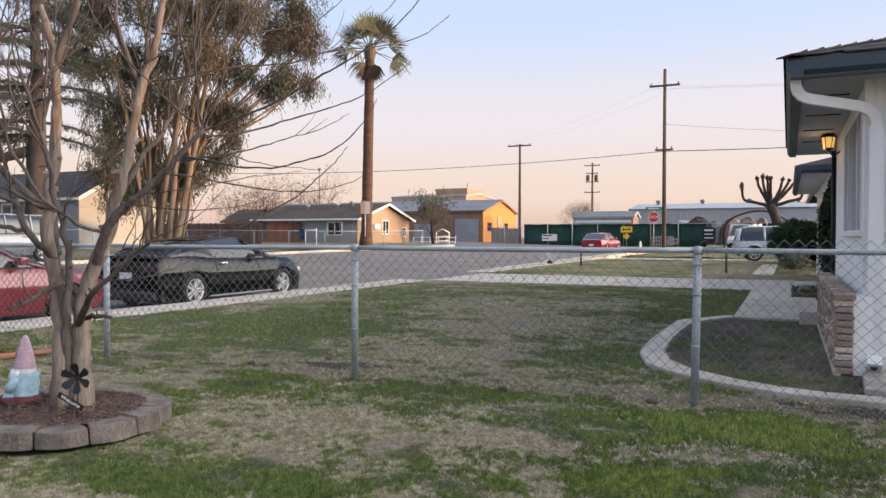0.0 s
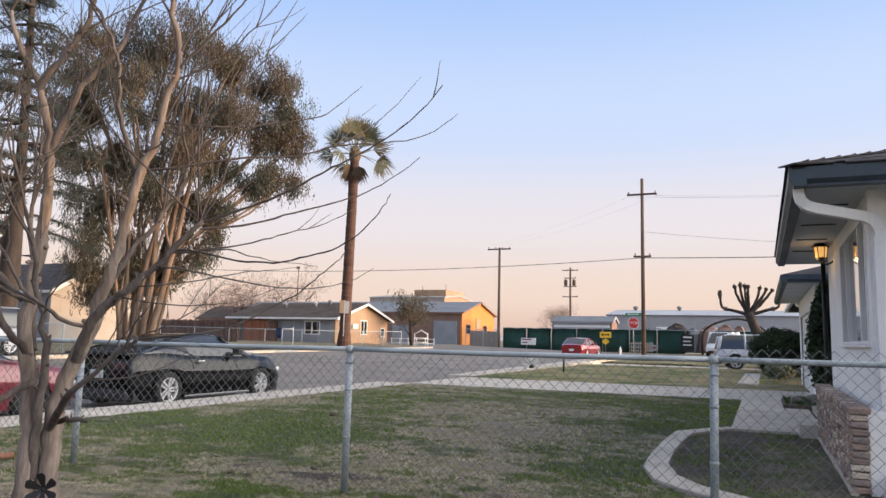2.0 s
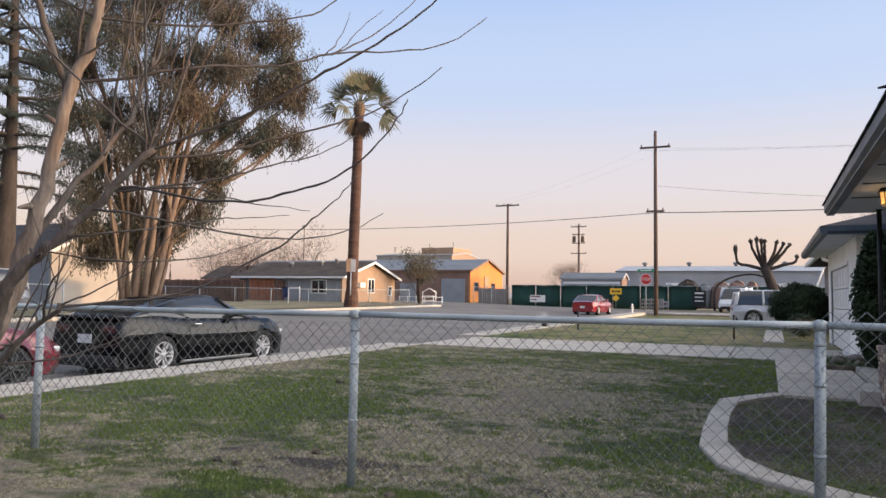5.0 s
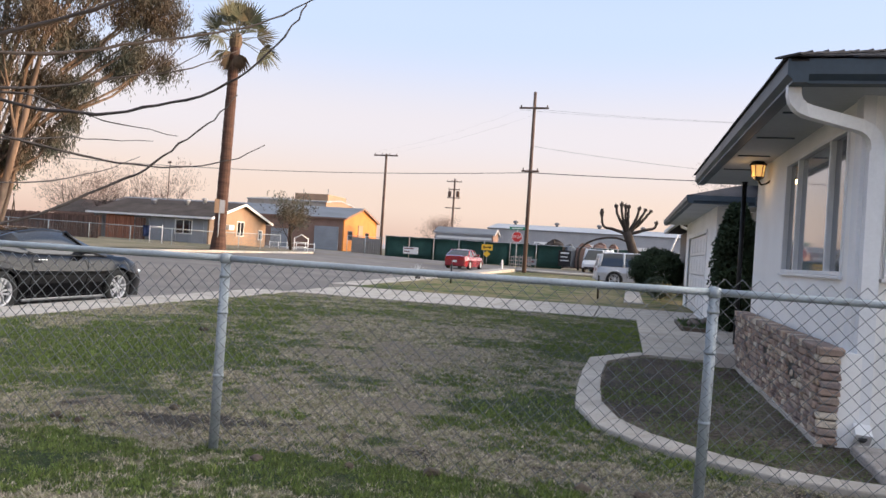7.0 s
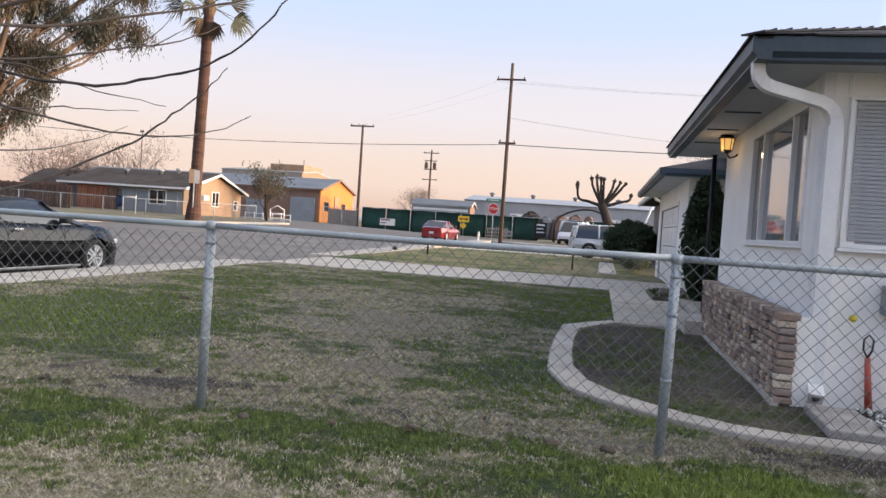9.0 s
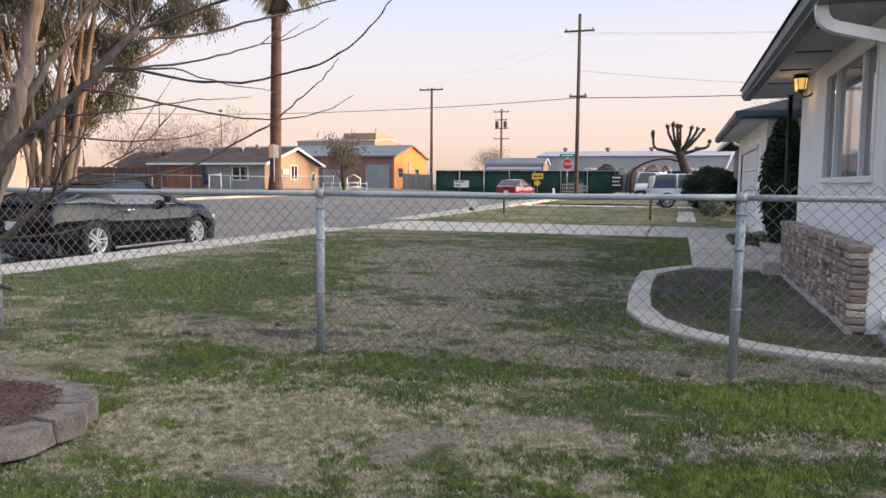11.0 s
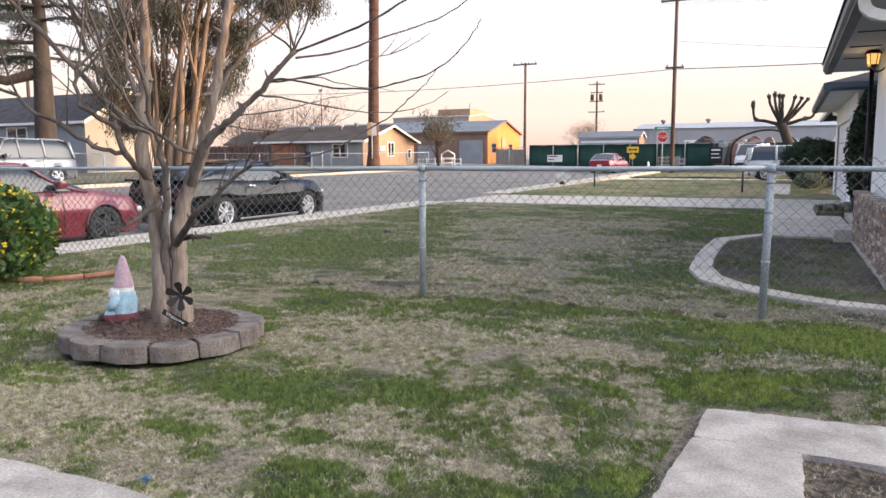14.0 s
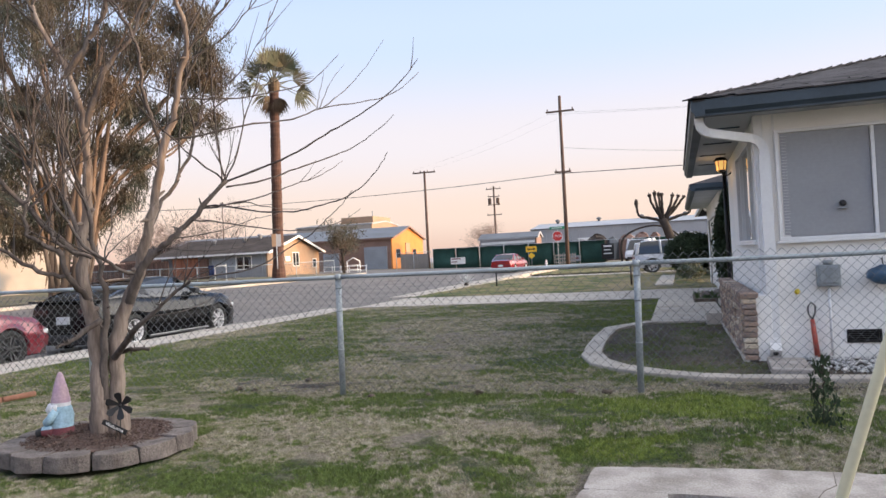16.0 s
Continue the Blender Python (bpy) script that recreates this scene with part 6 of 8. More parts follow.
suv_roof = [(-2.36, 1.06), (-2.15, 1.70), (-1.8, 1.80), (0.2, 1.82), (0.5, 1.78), (1.3, 1.08)]
car("silver_suv", pose(-26.6, 16.5, 0.24, 0, 0, -90), "silver utility vehicle parked across the street", 4.8, 1.85, 1.82, suv_top, suv_roof, (-1.42, 1.42), 0.37, M["paint_silver"], 0.28, side_glass=[(1.25, 0.45, 0.035), (0.0, 0.0, 0.04), (-1.0, -1.0, 0.045), (-2.3, -2.15, 0.07)], category="car")
# red hatchback by the far kerb, white utility vehicle on the neighbour's drive, white van
car("red_hatchback", pose(-12.35, 53.2, street_z(-12, 53), 0, 0, 84), "bright red car parked at the kerb near the junction", 4.4, 1.8, 1.42, sedan_top, [(-1.95, 0.95), (-1.2, 1.36), (-0.5, 1.42), (0.05, 1.40), (1.0, 0.93)], (-1.3, 1.3), 0.32, mat("bright_red_paint", (0.24, 0.012, 0.022), 0.25, 0.1, 0.06, 1, 5, 0, coat=0.8), 0.2, side_glass=[(1.0, 0.05, 0.025), (-0.45, -0.4, 0.035), (-1.7, -1.0, 0.07)])
car("white_suv", pose(-0.05, 41.5, -0.03, 0, 0, 8), "pale utility vehicle parked on the next driveway", 4.85, 1.95, 1.84, suv_top, [(-2.38, 1.06), (-2.2, 1.70), (-1.85, 1.82), (0.3, 1.84), (0.6, 1.80), (1.35, 1.08)], (-1.48, 1.5), 0.40, M["suv_grey"], 0.3, side_glass=[(1.3, 0.5, 0.04), (0.05, 0.05, 0.05), (-1.0, -1.0, 0.06), (-2.33, -2.17, 0.09)], category="car")
car("white_van", pose(-3.3, 69.0, street_z(-5, 69), 0, 0, -100), "white delivery van near the green fence", 5.6, 1.9, 2.1, [(-2.8, 1.1), (-2.5, 1.15), (1.4, 1.15), (1.9, 1.1), (2.5, 1.0), (2.8, 0.7)], [(-2.75, 1.2), (-2.6, 2.0), (-2.2, 2.1), (1.0, 2.1), (1.3, 2.0), (2.0, 1.12)], (-1.7, 1.8), 0.37, M["paint_white"], 0.3, side_glass=[(1.9, 1.2, 0.05), (0.5, 0.5, 0.4), (-1.2, -1.2, 0.5), (-2.6, -2.5, 0.1)], category="van")

# ---------------------------------------------------------------- trees across the street
def palm(m, height, seed):
    t = thing("fan_palm", m, "tall fan palm with a slim trunk and drooping skirt", "palm")
    rng = random.Random(seed)
    bm = B()
    prof, z = [], -0.1
    prof.append((0.50, -0.1))
    while z < height:
        u = z / height
        r = 0.40 - 0.08 * u + 0.16 * max(0, 1 - u * 9) + rng.uniform(-0.012, 0.012)
        prof.append((r, z))
        prof.append((r * 0.96, z + 0.1))
        z += 0.28
    lathe(bm, prof, 14, None, False)
    part("trunk", bm, M["bark_palm"], t)
    bm = B()
    lathe(bm, [(0.33, height - 0.6), (0.42, height - 0.3), (0.40, height + 0.1), (0.25, height + 0.4), (0.0, height + 0.55)], 12, None, False)
    part("crown_fibre", bm, M["frond_dead"], t)
    for dead in (False, True):
        count = 9 if dead else 25
        for k in range(count):
            s = Soup()
            a = 2.4 * k + rng.uniform(-0.25, 0.25)
            f = (k + rng.random()) / count
            el = rng.uniform(-1.4, -0.95) if dead else -0.6 + 2.15 * f ** 0.75
            d = Vector((math.cos(a) * math.cos(el), math.sin(a) * math.cos(el), math.sin(el)))
            stalk = rng.uniform(0.4, 0.8) if dead else rng.uniform(1.35, 1.75) * (1 - 0.1 * f)
            p0 = Vector((0, 0, height - (0.3 if dead else 0.0) + rng.uniform(-0.2, 0.1)))
            p1 = p0 + d * stalk - Vector((0, 0, 0.1))
            s.tube([p0, p0 + d * stalk * 0.5, p1], [0.045, 0.032, 0.024], 4)
            side = d.cross(Vector((0, 0, 1))).normalized()
            upv = side.cross(d)
            turn = rng.uniform(-1.2, 1.2)
            side, upv = side * math.cos(turn) + upv * math.sin(turn), upv * math.cos(turn) - side * math.sin(turn)
            n = 17
            for j in range(n):
                b = (j / (n - 1) - 0.5) * (1.6 if dead else 2.3)
                ld = (d * math.cos(b) + side * math.sin(b) + upv * (rng.uniform(-0.06, 0.06) + 0.05 * abs(b))).normalized()
                length = (1.1 if dead else 1.55) * (1 - 0.22 * abs(b) / 1.2) * rng.uniform(0.88, 1.12)
                mid = p1 + ld * length * 0.55
                w = ld.cross(upv).normalized() * 0.055
                tip = mid + ld * length * 0.44 + Vector((0, 0, -1)) * length * (rng.uniform(0.2, 0.4) if f < 0.22 or dead else rng.uniform(-0.02, 0.07))
                base = len(s.v)
                s.v += [tuple(q) for q in (p1, mid + w, mid - w, tip)]
                s.f += [(base, base + 1, base + 3, base + 2)]
            s.put("dead_frond" if dead else "frond", M["frond_dead"] if dead else M["frond"], t, False)
    return t


palm(pose(-26.72, 43.35, 0.2, -0.5, 1.0, 0), 14.1, 3)
sign = thing("pole_sign", pose(-26.55, 42.95, street_z(-26.5, 43) + 2.5, 0, 0, 30), "two small pale plates on a post by the palm", "sign")
bm = B()
box(bm, -0.32, -0.02, 0.0, -0.02, 0.0, 0.9, 0.005)
part("plate", bm, M["siding_tan"], sign)
bm = B()
box(bm, 0.02, -0.02, 0.0, 0.32, 0.0, 0.85, 0.005)
part("plate", bm, M["metal_wall"], sign)
bm = B()
tube(bm, [(0, 0.03, 0.9), (0, 0.03, -2.6)], 0.04, 6)
part("post", bm, M["galv"], sign)


def eucalyptus(m, seed, stems, clumps, label):
    """Several pale stems and hanging sprays of thin leaves, set round given clump places (x, y, z, radius)."""
    t = thing("eucalyptus", m, label, "tree")
    rng = random.Random(seed)
    foot = Vector((-0.84, -0.86, 0))
    for k in range(stems):
        s = Soup()
        a = 6.283 * k / stems + rng.uniform(-0.3, 0.3)
        lean = rng.uniform(0.08, 0.24)
        d = Vector((math.cos(a) * lean + 0.05, math.sin(a) * lean + 0.05, 1)).normalized()
        p = foot + Vector((math.cos(a) * 0.7, math.sin(a) * 0.7, -0.1))
        grow(s, rng, p, d, rng.uniform(9, 13), rng.uniform(0.11, 0.2), 0, [], (3, 2), 0.05, 0.07, 0.4, (8, 6, 5), 0.3, 0.4, 10)
        for _ in range(5):          # loose strips of bark
            u = rng.uniform(0.05, 0.4)
            q = p + d * 11 * u + rand_dir(rng) * 0.2
            s.leaf(q, Vector((rng.gauss(0, 0.15), rng.gauss(0, 0.15), -rng.uniform(0.6, 1.4))), rand_dir(rng) * 0.05)
        s.put("trunk", M["bark_euc"], t)
    for c in clumps:
        s = Soup()
        x, y, z, r = c
        for _ in range(int(13 * r ** 1.7) + 4):
            d = rand_dir(rng)
            hub = Vector((x, y, z)) + Vector((d.x, d.y, d.z * 0.85)) * r * rng.uniform(0.15, 1.25) ** 0.6
            size = rng.uniform(0.19, 0.36)
            for _ in range(int(rng.uniform(120, 210) * size)):
                p = hub + Vector((rng.gauss(0, size), rng.gauss(0, size), rng.gauss(0, size * 0.9)))
                for j in range(rng.randint(4, 8)):
                    q = p + Vector((rng.gauss(0, 0.07), rng.gauss(0, 0.07), -j * 0.10))
                    a = Vector((rng.gauss(0, 0.4), rng.gauss(0, 0.4), -1)).normalized() * rng.uniform(0.13, 0.25)
                    s.leaf(q, a, rand_dir(rng) * 0.026)
        s.put("leaf_spray", M["leaf_euc"], t, False)
        s = Soup()
        for _ in range(2):
            d = rand_dir(rng) * r * 0.8
            c0 = foot + Vector(((x - foot.x) * 0.4, (y - foot.y) * 0.4, max(2.5, z * 0.62)))
            s.tube([c0, (c0 + Vector((x, y, z))) / 2 + rand_dir(rng) * 0.4, Vector((x, y, z)), Vector((x, y, z)) + d], [0.075, 0.055, 0.035, 0.012], 5)
        s.put("branch", M["bark_euc"], t)
    return t


rng = random.Random(77)
clumps = []
# the crown, wide and uneven, hanging low at its edges
ER = Vector((0.70, 0.72, 0))
CROWN = [(-4.4, 15.0, 0, 1.6), (-2.2, 16.0, 0.5, 1.8), (0.4, 16.2, -0.5, 1.8), (2.8, 15.8, 0.4, 1.7), (5.0, 14.8, 0, 1.5), (6.3, 13.4, 0.3, 1.1), (-4.6, 12.6, 0.6, 1.6), (-2.2, 13.2, -1.0, 1.8), (0.3, 13.2, 1.0, 1.8), (2.7, 12.8, -0.8, 1.7), (5.0, 12.2, 0.4, 1.3)]
SKIRT = [(6.4, 11.6, 0, 0.8), (-4.3, 10.2, 0, 1.5), (-2.0, 10.3, 1.0, 1.5), (0.4, 10.3, -1.0, 1.5), (2.6, 10.2, 0.6, 1.3), (5.2, 9.8, 0, 0.9), (6.1, 9.7, 0.2, 0.55), (4.5, 9.1, 0.3, 0.6), (-3.6, 8.0, 0.5, 1.2), (-1.2, 8.0, -0.8, 1.2), (1.2, 7.8, 0.4, 1.1), (2.5, 7.6, 0, 0.7)]
LOW = [(-3.6, 6.2, 0.2, 1.0), (-1.7, 5.8, 1.0, 0.8), (0.6, 6.0, 0.6, 0.7), (-3.8, 4.6, 0, 0.8), (2.4, 6.4, 0.2, 0.45), (-3.2, 3.0, 0.5, 0.6), (-1.0, 4.2, 0.6, 0.8), (0.7, 4.5, 0.4, 0.7), (-2.5, 4.0, 0.3, 0.8), (1.7, 5.4, 0.2, 0.55)]
for a, z, d, r in CROWN + SKIRT + LOW:
    p = ER * a + Vector((-0.72, 0.70, 0)) * d * 1.6
    clumps.append((p.x, p.y, z, r))
eucalyptus(pose(-28.0, 27.6, 0.2), 5, 10, clumps, "large eucalyptus with peeling stems and hanging grey-green sprays")


def pine(m, seed):
    t = thing("dark_conifer", m, "tall dark conifer with drooping needle branches", "tree")
    rng = random.Random(seed)
    s = Soup()
    pts = [Vector((0, 0, -0.1)), Vector((0.1, 0, 4)), Vector((0.0, 0.1, 8)), Vector((-0.2, 0, 17))]
    s.tube(smooth_path(pts), [0.5 - 0.42 * i / 15 for i in range(16)], 10)
    s.put("trunk", M["bark_dark"], t)
    s, l = Soup(), Soup()
    z = 5.2
    while z < 16.6:
        for k in range(5):
            a = rng.uniform(0, 6.283)
            length = rng.uniform(2.4, 4.4) * (1.12 - (z - 5.2) / 14)
            d = Vector((math.cos(a), math.sin(a), 0.0))
            across = Vector((-d.y, d.x, 0))
            along = lambda u: Vector((0, 0, z)) + d * length * u + Vector((0, 0, 0.12 * length * u - 0.28 * length * u * u))
            s.tube([along(u) for u in (0, 0.3, 0.6, 1.0)], [0.08, 0.06, 0.04, 0.01], 5)
            u = 0.22
            while u < 1.0:
                for sg in (-1, 1):
                    bl = rng.uniform(0.5, 1.0) * (1.1 - 0.7 * u)
                    p0 = along(u)
                    bd = (across * sg * 0.8 + d * 0.6 + Vector((0, 0, rng.uniform(-0.28, 0.0)))).normalized()
                    s.tube([p0, p0 + bd * bl], [0.016, 0.004], 3)
                    for m_ in range(int(46 * bl)):
                        q = p0 + bd * bl * rng.uniform(0.1, 1.0)
                        b = (bd * 0.7 + rand_dir(rng) * 0.8 + Vector((0, 0, -0.15))).normalized() * rng.uniform(0.16, 0.30)
                        l.leaf(q, b, b.orthogonal().normalized() * 0.012)
                u += 0.3 / length
        z += rng.uniform(0.55, 0.9)
    s.put("branch", M["bark_dark"], t)
    l.put("needles", M["leaf_pine"], t, False)
    limb = Soup()
    limb.tube([Vector((0, 0, 4.6)), Vector((-1.0, -0.8, 4.2)), Vector((-2.2, -1.8, 4.6)), Vector((-3.5, -3.0, 5.2))], [0.28, 0.2, 0.15, 0.08], 8)
    limb.put("limb", M["bark_dark"], t)
    return t


pine(pose(-28.4, 19.5, 0.25), 9)


def hazy_tree(name, m, h, r, seed, label, material, twigs=True, count=2600, category="tree"):
    """A leafless or thin far tree: a few limbs and a cloud of fine twigs."""
    t = thing(name, m, label, category)
    rng = random.Random(seed)
    s, tips = Soup(), []
    for k in range(4):
        a = rng.uniform(0, 6.283)
        grow(s, rng, Vector((0, 0, 0)), Vector((0.35 * math.cos(a), 0.35 * math.sin(a), 1)), h * 0.55, h * 0.022, 0, tips, (4, 4, 3), 0.06, 0.16, 0.8, (6, 5, 4, 3), 0.35, 0.6)
    s.put("limb_frame", M["bark_dark"], t)
    s = Soup()
    for _ in range(count):
        p, d = rng.choice(tips)
        q = p + rand_dir(rng) * h * 0.10
        b = (d + rand_dir(rng) * 0.9).normalized() * h * rng.uniform(0.03, 0.09)
        s.leaf(q, b, b.orthogonal().normalized() * h * 0.0022 * (1 if twigs else 3.5))
    s.put("twig_cloud" if twigs else "leaves", material, t, False)
    return t


hazy_tree("bare_tree", pose(-52.5, 60, 0.6), 6.6, 4, 31, "bare winter tree, pinkish in the low sun", M["leaf_dry"])
hazy_tree("bare_tree", pose(-45.5, 55, 0.6), 5.6, 4, 32, "bare winter tree, pinkish in the low sun", M["leaf_dry"])
hazy_tree("bare_tree", pose(-61, 86, 0.7), 9.0, 4, 33, "wide bare tree behind the cottage", M["leaf_dry"])
hazy_tree("bare_tree", pose(-25.6, 99, 0.7), 5.6, 4, 34, "small bare tree behind the sheds", M["leaf_dry"], True, 4200)
hazy_tree("bare_tree", pose(8.0, 62, 0.4), 8.0, 4, 35, "bare tree behind the next house", M["leaf_dry"])
hazy_tree("small_tree", pose(-29.6, 60.0, 0.5), 4.7, 2, 36, "small thin-leaved tree beside the cottage", M["leaf_euc"], False, 2300)
hazy_tree("leafy_tree", pose(-38.5, 36.0, 0.4), 6.0, 3, 37, "green tree behind the grey house", M["leaf_dark"], False, 3000)


def pollard(m, seed):
    t = thing("pollarded_tree", m, "pollarded bare tree with knobbly raised arms", "tree")
    rng = random.Random(seed)
    s = Soup()
    s.tube([Vector((0.5, 0, -0.2)), Vector((0.3, 0, 1.5)), Vector((-0.2, 0, 3.0)), Vector((-0.45, 0, 3.6))], [0.42, 0.34, 0.3, 0.3], 9)
    s.put("trunk", M["bark_dark"], t)
    arms = [(-2.15, 5.0, 0.0, 0.5), (-1.25, 5.4, 0.3, 0.2), (-0.9, 5.5, -0.3, 0.1), (-0.62, 5.45, 0.2, 0.0), (-0.42, 5.35, -0.3, 0.0), (0.3, 5.3, 0.4, 0.05), (0.7, 5.15, -0.1, 0.1), (1.05, 5.1, 0.2, 0.1), (1.45, 4.35, 0.1, 0.45)]
    for x, z, y, low in arms:
        s = Soup()
        p0 = Vector((-0.4, 0, 3.45))
        p3 = Vector((x, y, z))
        if low > 0.3:
            p1, p2 = Vector((p0.x + (x - p0.x) * 0.55, y * 0.5, 3.75)), Vector((p0.x + (x - p0.x) * 0.92, y, 3.95))
        else:
            p1, p2 = Vector((p0.x + (x - p0.x) * 0.45, y * 0.5, 4.1)), Vector((p0.x + (x - p0.x) * 0.85, y, 4.8))
        path = smooth_path([p0, p1, p2, p3], 4)
        k = len(path)
        s.tube([p + rand_dir(rng) * 0.02 for p in path], [0.12 - 0.055 * i / k + (0.075 if i == k - 2 else (0.05 if i == k - 1 else 0)) for i in range(k)], 7)
        for _ in range(6):
            d = (rand_dir(rng) + Vector((0, 0, 0.5))).normalized()
            s.tube([p3, p3 + d * rng.uniform(0.06, 0.16)], [0.04, 0.02], 4)
        s.put("arm", M["bark_dark"], t)
    return t


pollard(pose(-0.45, 50.8, -0.25), 2)
leafy("round_hedge", dome(1.3, 1.5, 1.0), 14000, 0.11, M["leaf_hedge"], "dark clipped hedge by the next driveway", "hedge", pose(0.62, 36.2, 0.02), 14, 16)
leafy("low_shrub", dome(0.5, 0.9, 0.32), 2400, 0.08, M["leaf_dark"], "low dark shrub below the next house", "shrub", pose(0.55, 34.2, 0.12), 15)
leafy("low_shrub", dome(0.5, 0.6, 0.26), 1800, 0.08, M["leaf_dark"], "low dark shrub below the next house", "shrub", pose(0.4, 27.2, 0.1), 16)

# ---------------------------------------------------------------- poles, wires and signs
def utility_pole(m, h, arms, label, r=0.16):
    t = thing("utility_pole", m, label, "utility pole")
    bm = B()
    tube(bm, [(0, 0, -0.3), (0, 0, h * 0.5), (0, 0, h)], [r, r * 0.85, r * 0.7], 10)
    part("shaft", bm, M["pole"], t)
    for z, w, ins in arms:
        bm = B()
        box(bm, -w / 2, -0.06 - r, z - 0.07, w / 2, 0.04 - r, z + 0.07, 0.01)
        arm = part("crossarm", bm, M["pole"], t)
        for k in range(ins):
            bm = B()
            x = -w / 2 + 0.12 + (w - 0.24) * k / max(1, ins - 1)
            lathe(bm, [(0.0, 0.0), (0.03, 0.0), (0.05, 0.05), (0.03, 0.08), (0.055, 0.11), (0.03, 0.17), (0, 0.18)], 8, pose(x, -r, z + 0.07))
            part("insulator", bm, M["pole"], arm)
    return t


utility_pole(pose(-8.2, 55.4, 0.1, 0, 0, 0), 13.6, [(12.35, 2.2, 3), (7.6, 1.3, 2)], "tall dark wooden utility pole with a crossarm")
utility_pole(pose(-25.9, 73.6, 0.3, 0, 0, 0), 10.85, [(10.65, 2.6, 4)], "wooden utility pole with one crossarm", 0.17)
t = utility_pole(pose(-29.2, 119.2, 0.7, 0, 0, 0), 12.8, [(12.3, 2.6, 4), (11.0, 2.0, 2), (9.6, 2.2, 2), (7.9, 2.6, 3)], "wooden transformer pole with stacked crossarms", 0.2)
for x in (-0.7, 0.7):
    bm = B()
    lathe(bm, [(0, 9.7), (0.28, 9.75), (0.3, 10.6), (0.2, 10.75), (0, 10.8)], 10, pose(x, -0.3, 0))
    part("transformer", bm, M["pole"], t)
utility_pole(pose(-48.0, 33.0, 0.5), 8.5, [], "plain dark wooden pole", 0.14)
utility_pole(pose(-52.0, 74.0, 0.6), 9.0, [(8.8, 0.5, 2)], "thin pale mast behind the cottage", 0.06)


def wire(name, a, b, sag, r, label):
    a, b = Vector(a), Vector(b)
    bm = B()
    tube(bm, [a + (b - a) * (k / 24) - Vector((0, 0, 4 * sag * (k / 24) * (1 - k / 24))) for k in range(25)], r, 5)
    return tagged(part(name, bm, M["cable"]), label, "wire")


wire("overhead_cable", (-8.2, 55.3, 7.6), (-62, 58, 8.3), 0.8, 0.024, "dark overhead cable strung between poles")
wire("overhead_cable", (-8.2, 55.3, 7.6), (40, 50, 8.2), 0.6, 0.03, "dark overhead cable strung between poles")
for dx in (-1.0, 1.0):
    wire("power_line", (-8.2 + dx, 55.2, 12.3), (-25.9 + dx, 73.6, 11.4), 0.35, 0.003, "thin power line between poles")
    wire("power_line", (-8.2 + dx, 55.2, 12.3), (42 + dx, 48, 12.0), 1.2, 0.006, "thin power line between poles")
wire("power_line", (-8.2, 55.3, 9.6), (40, 56, 8.6), 1.4, 0.010, "thin power line between poles")

# stop sign with its street plate
stop = thing("stop_sign", pose(-8.46, 52.4, 0.13, 0, 0, 4), "red octagonal stop sign with a green street plate", "traffic sign")
bm = B()
tube(bm, [(0, 0.03, -0.1), (0, 0.03, 3.2)], 0.03, 8)
part("post", bm, M["galv"], stop)
bm = B()
lathe(bm, [(0, 0), (0.41, 0), (0.41, 0.012), (0, 0.012)], 8, pose(0, -0.01, 2.5, 90, 0, 0) @ pose(0, 0, 0, 0, 0, 22.5), False)
plate = part("plate", bm, M["white"], stop)
bm = B()
lathe(bm, [(0, 0.012), (0.375, 0.012), (0.375, 0.016), (0, 0.016)], 8, pose(0, -0.01, 2.5, 90, 0, 0) @ pose(0, 0, 0, 0, 0, 22.5), False)
part("face", bm, M["sign_red"], plate)
text_part("lettering", "STOP", 0.27, pose(0, -0.032, 2.5, 90), M["white"], plate)
bm = B()
box(bm, -0.55, -0.01, 3.02, 0.55, 0.01, 3.22, 0.005)
plate = part("street_plate", bm, M["sign_green"], stop)
bm = B()
box(bm, -0.4, -0.014, 3.09, 0.38, -0.011, 3.15)
part("lettering_bar", bm, M["white"], plate)

arrow = thing("arrow_sign", pose(-14.1, 71.3, 0.25, 0, 0, 3), "yellow double-arrow board above a yellow diamond", "traffic sign")
bm = B()
tube(bm, [(0, 0.03, -0.2), (0, 0.03, 2.0)], 0.03, 8)
part("post", bm, M["galv"], arrow)
bm = B()
box(bm, -0.55, -0.015, 1.42, 0.55, 0.0, 2.0, 0.01)
plate = part("board", bm, M["sign_yellow"], arrow)
bm = B()
prism(bm, [(-0.42, 1.71), (-0.24, 1.87), (-0.24, 1.76), (0.24, 1.76), (0.24, 1.87), (0.42, 1.71), (0.24, 1.55), (0.24, 1.66), (-0.24, 1.66), (-0.24, 1.55)], 0.016, 0.02, XZ)
part("arrow", bm, M["black"], plate)
bm = B()
prism(bm, [(0, 0.72), (0.36, 1.05), (0, 1.38), (-0.36, 1.05)], 0.0, 0.015, XZ)
part("diamond", bm, M["sign_yellow"], arrow)

# thin black stakes and cord on the next lawn
for x, y in ((-7.5, 28.6), (-1.7, 25.5)):
    st = thing("lawn_stake", pose(x, y, 0.08), "thin black iron stake on the next lawn", "stake", "lawn stakes")
    bm = B()
    tube(bm, [(0, 0, -0.1), (0, 0, 0.72)], 0.035, 8)
    part("shaft", bm, M["black"], st)
hyd = thing("fire_hydrant", pose(-9.7, 54.2, 0.1), "pale fire hydrant at the street corner", "hydrant")
bm = B()
lathe(bm, [(0.1, 0), (0.1, 0.06), (0.07, 0.07), (0.07, 0.6), (0.085, 0.62), (0.08, 0.72), (0.03, 0.82), (0, 0.83)], 12)
part("barrel", bm, M["white"], hyd)
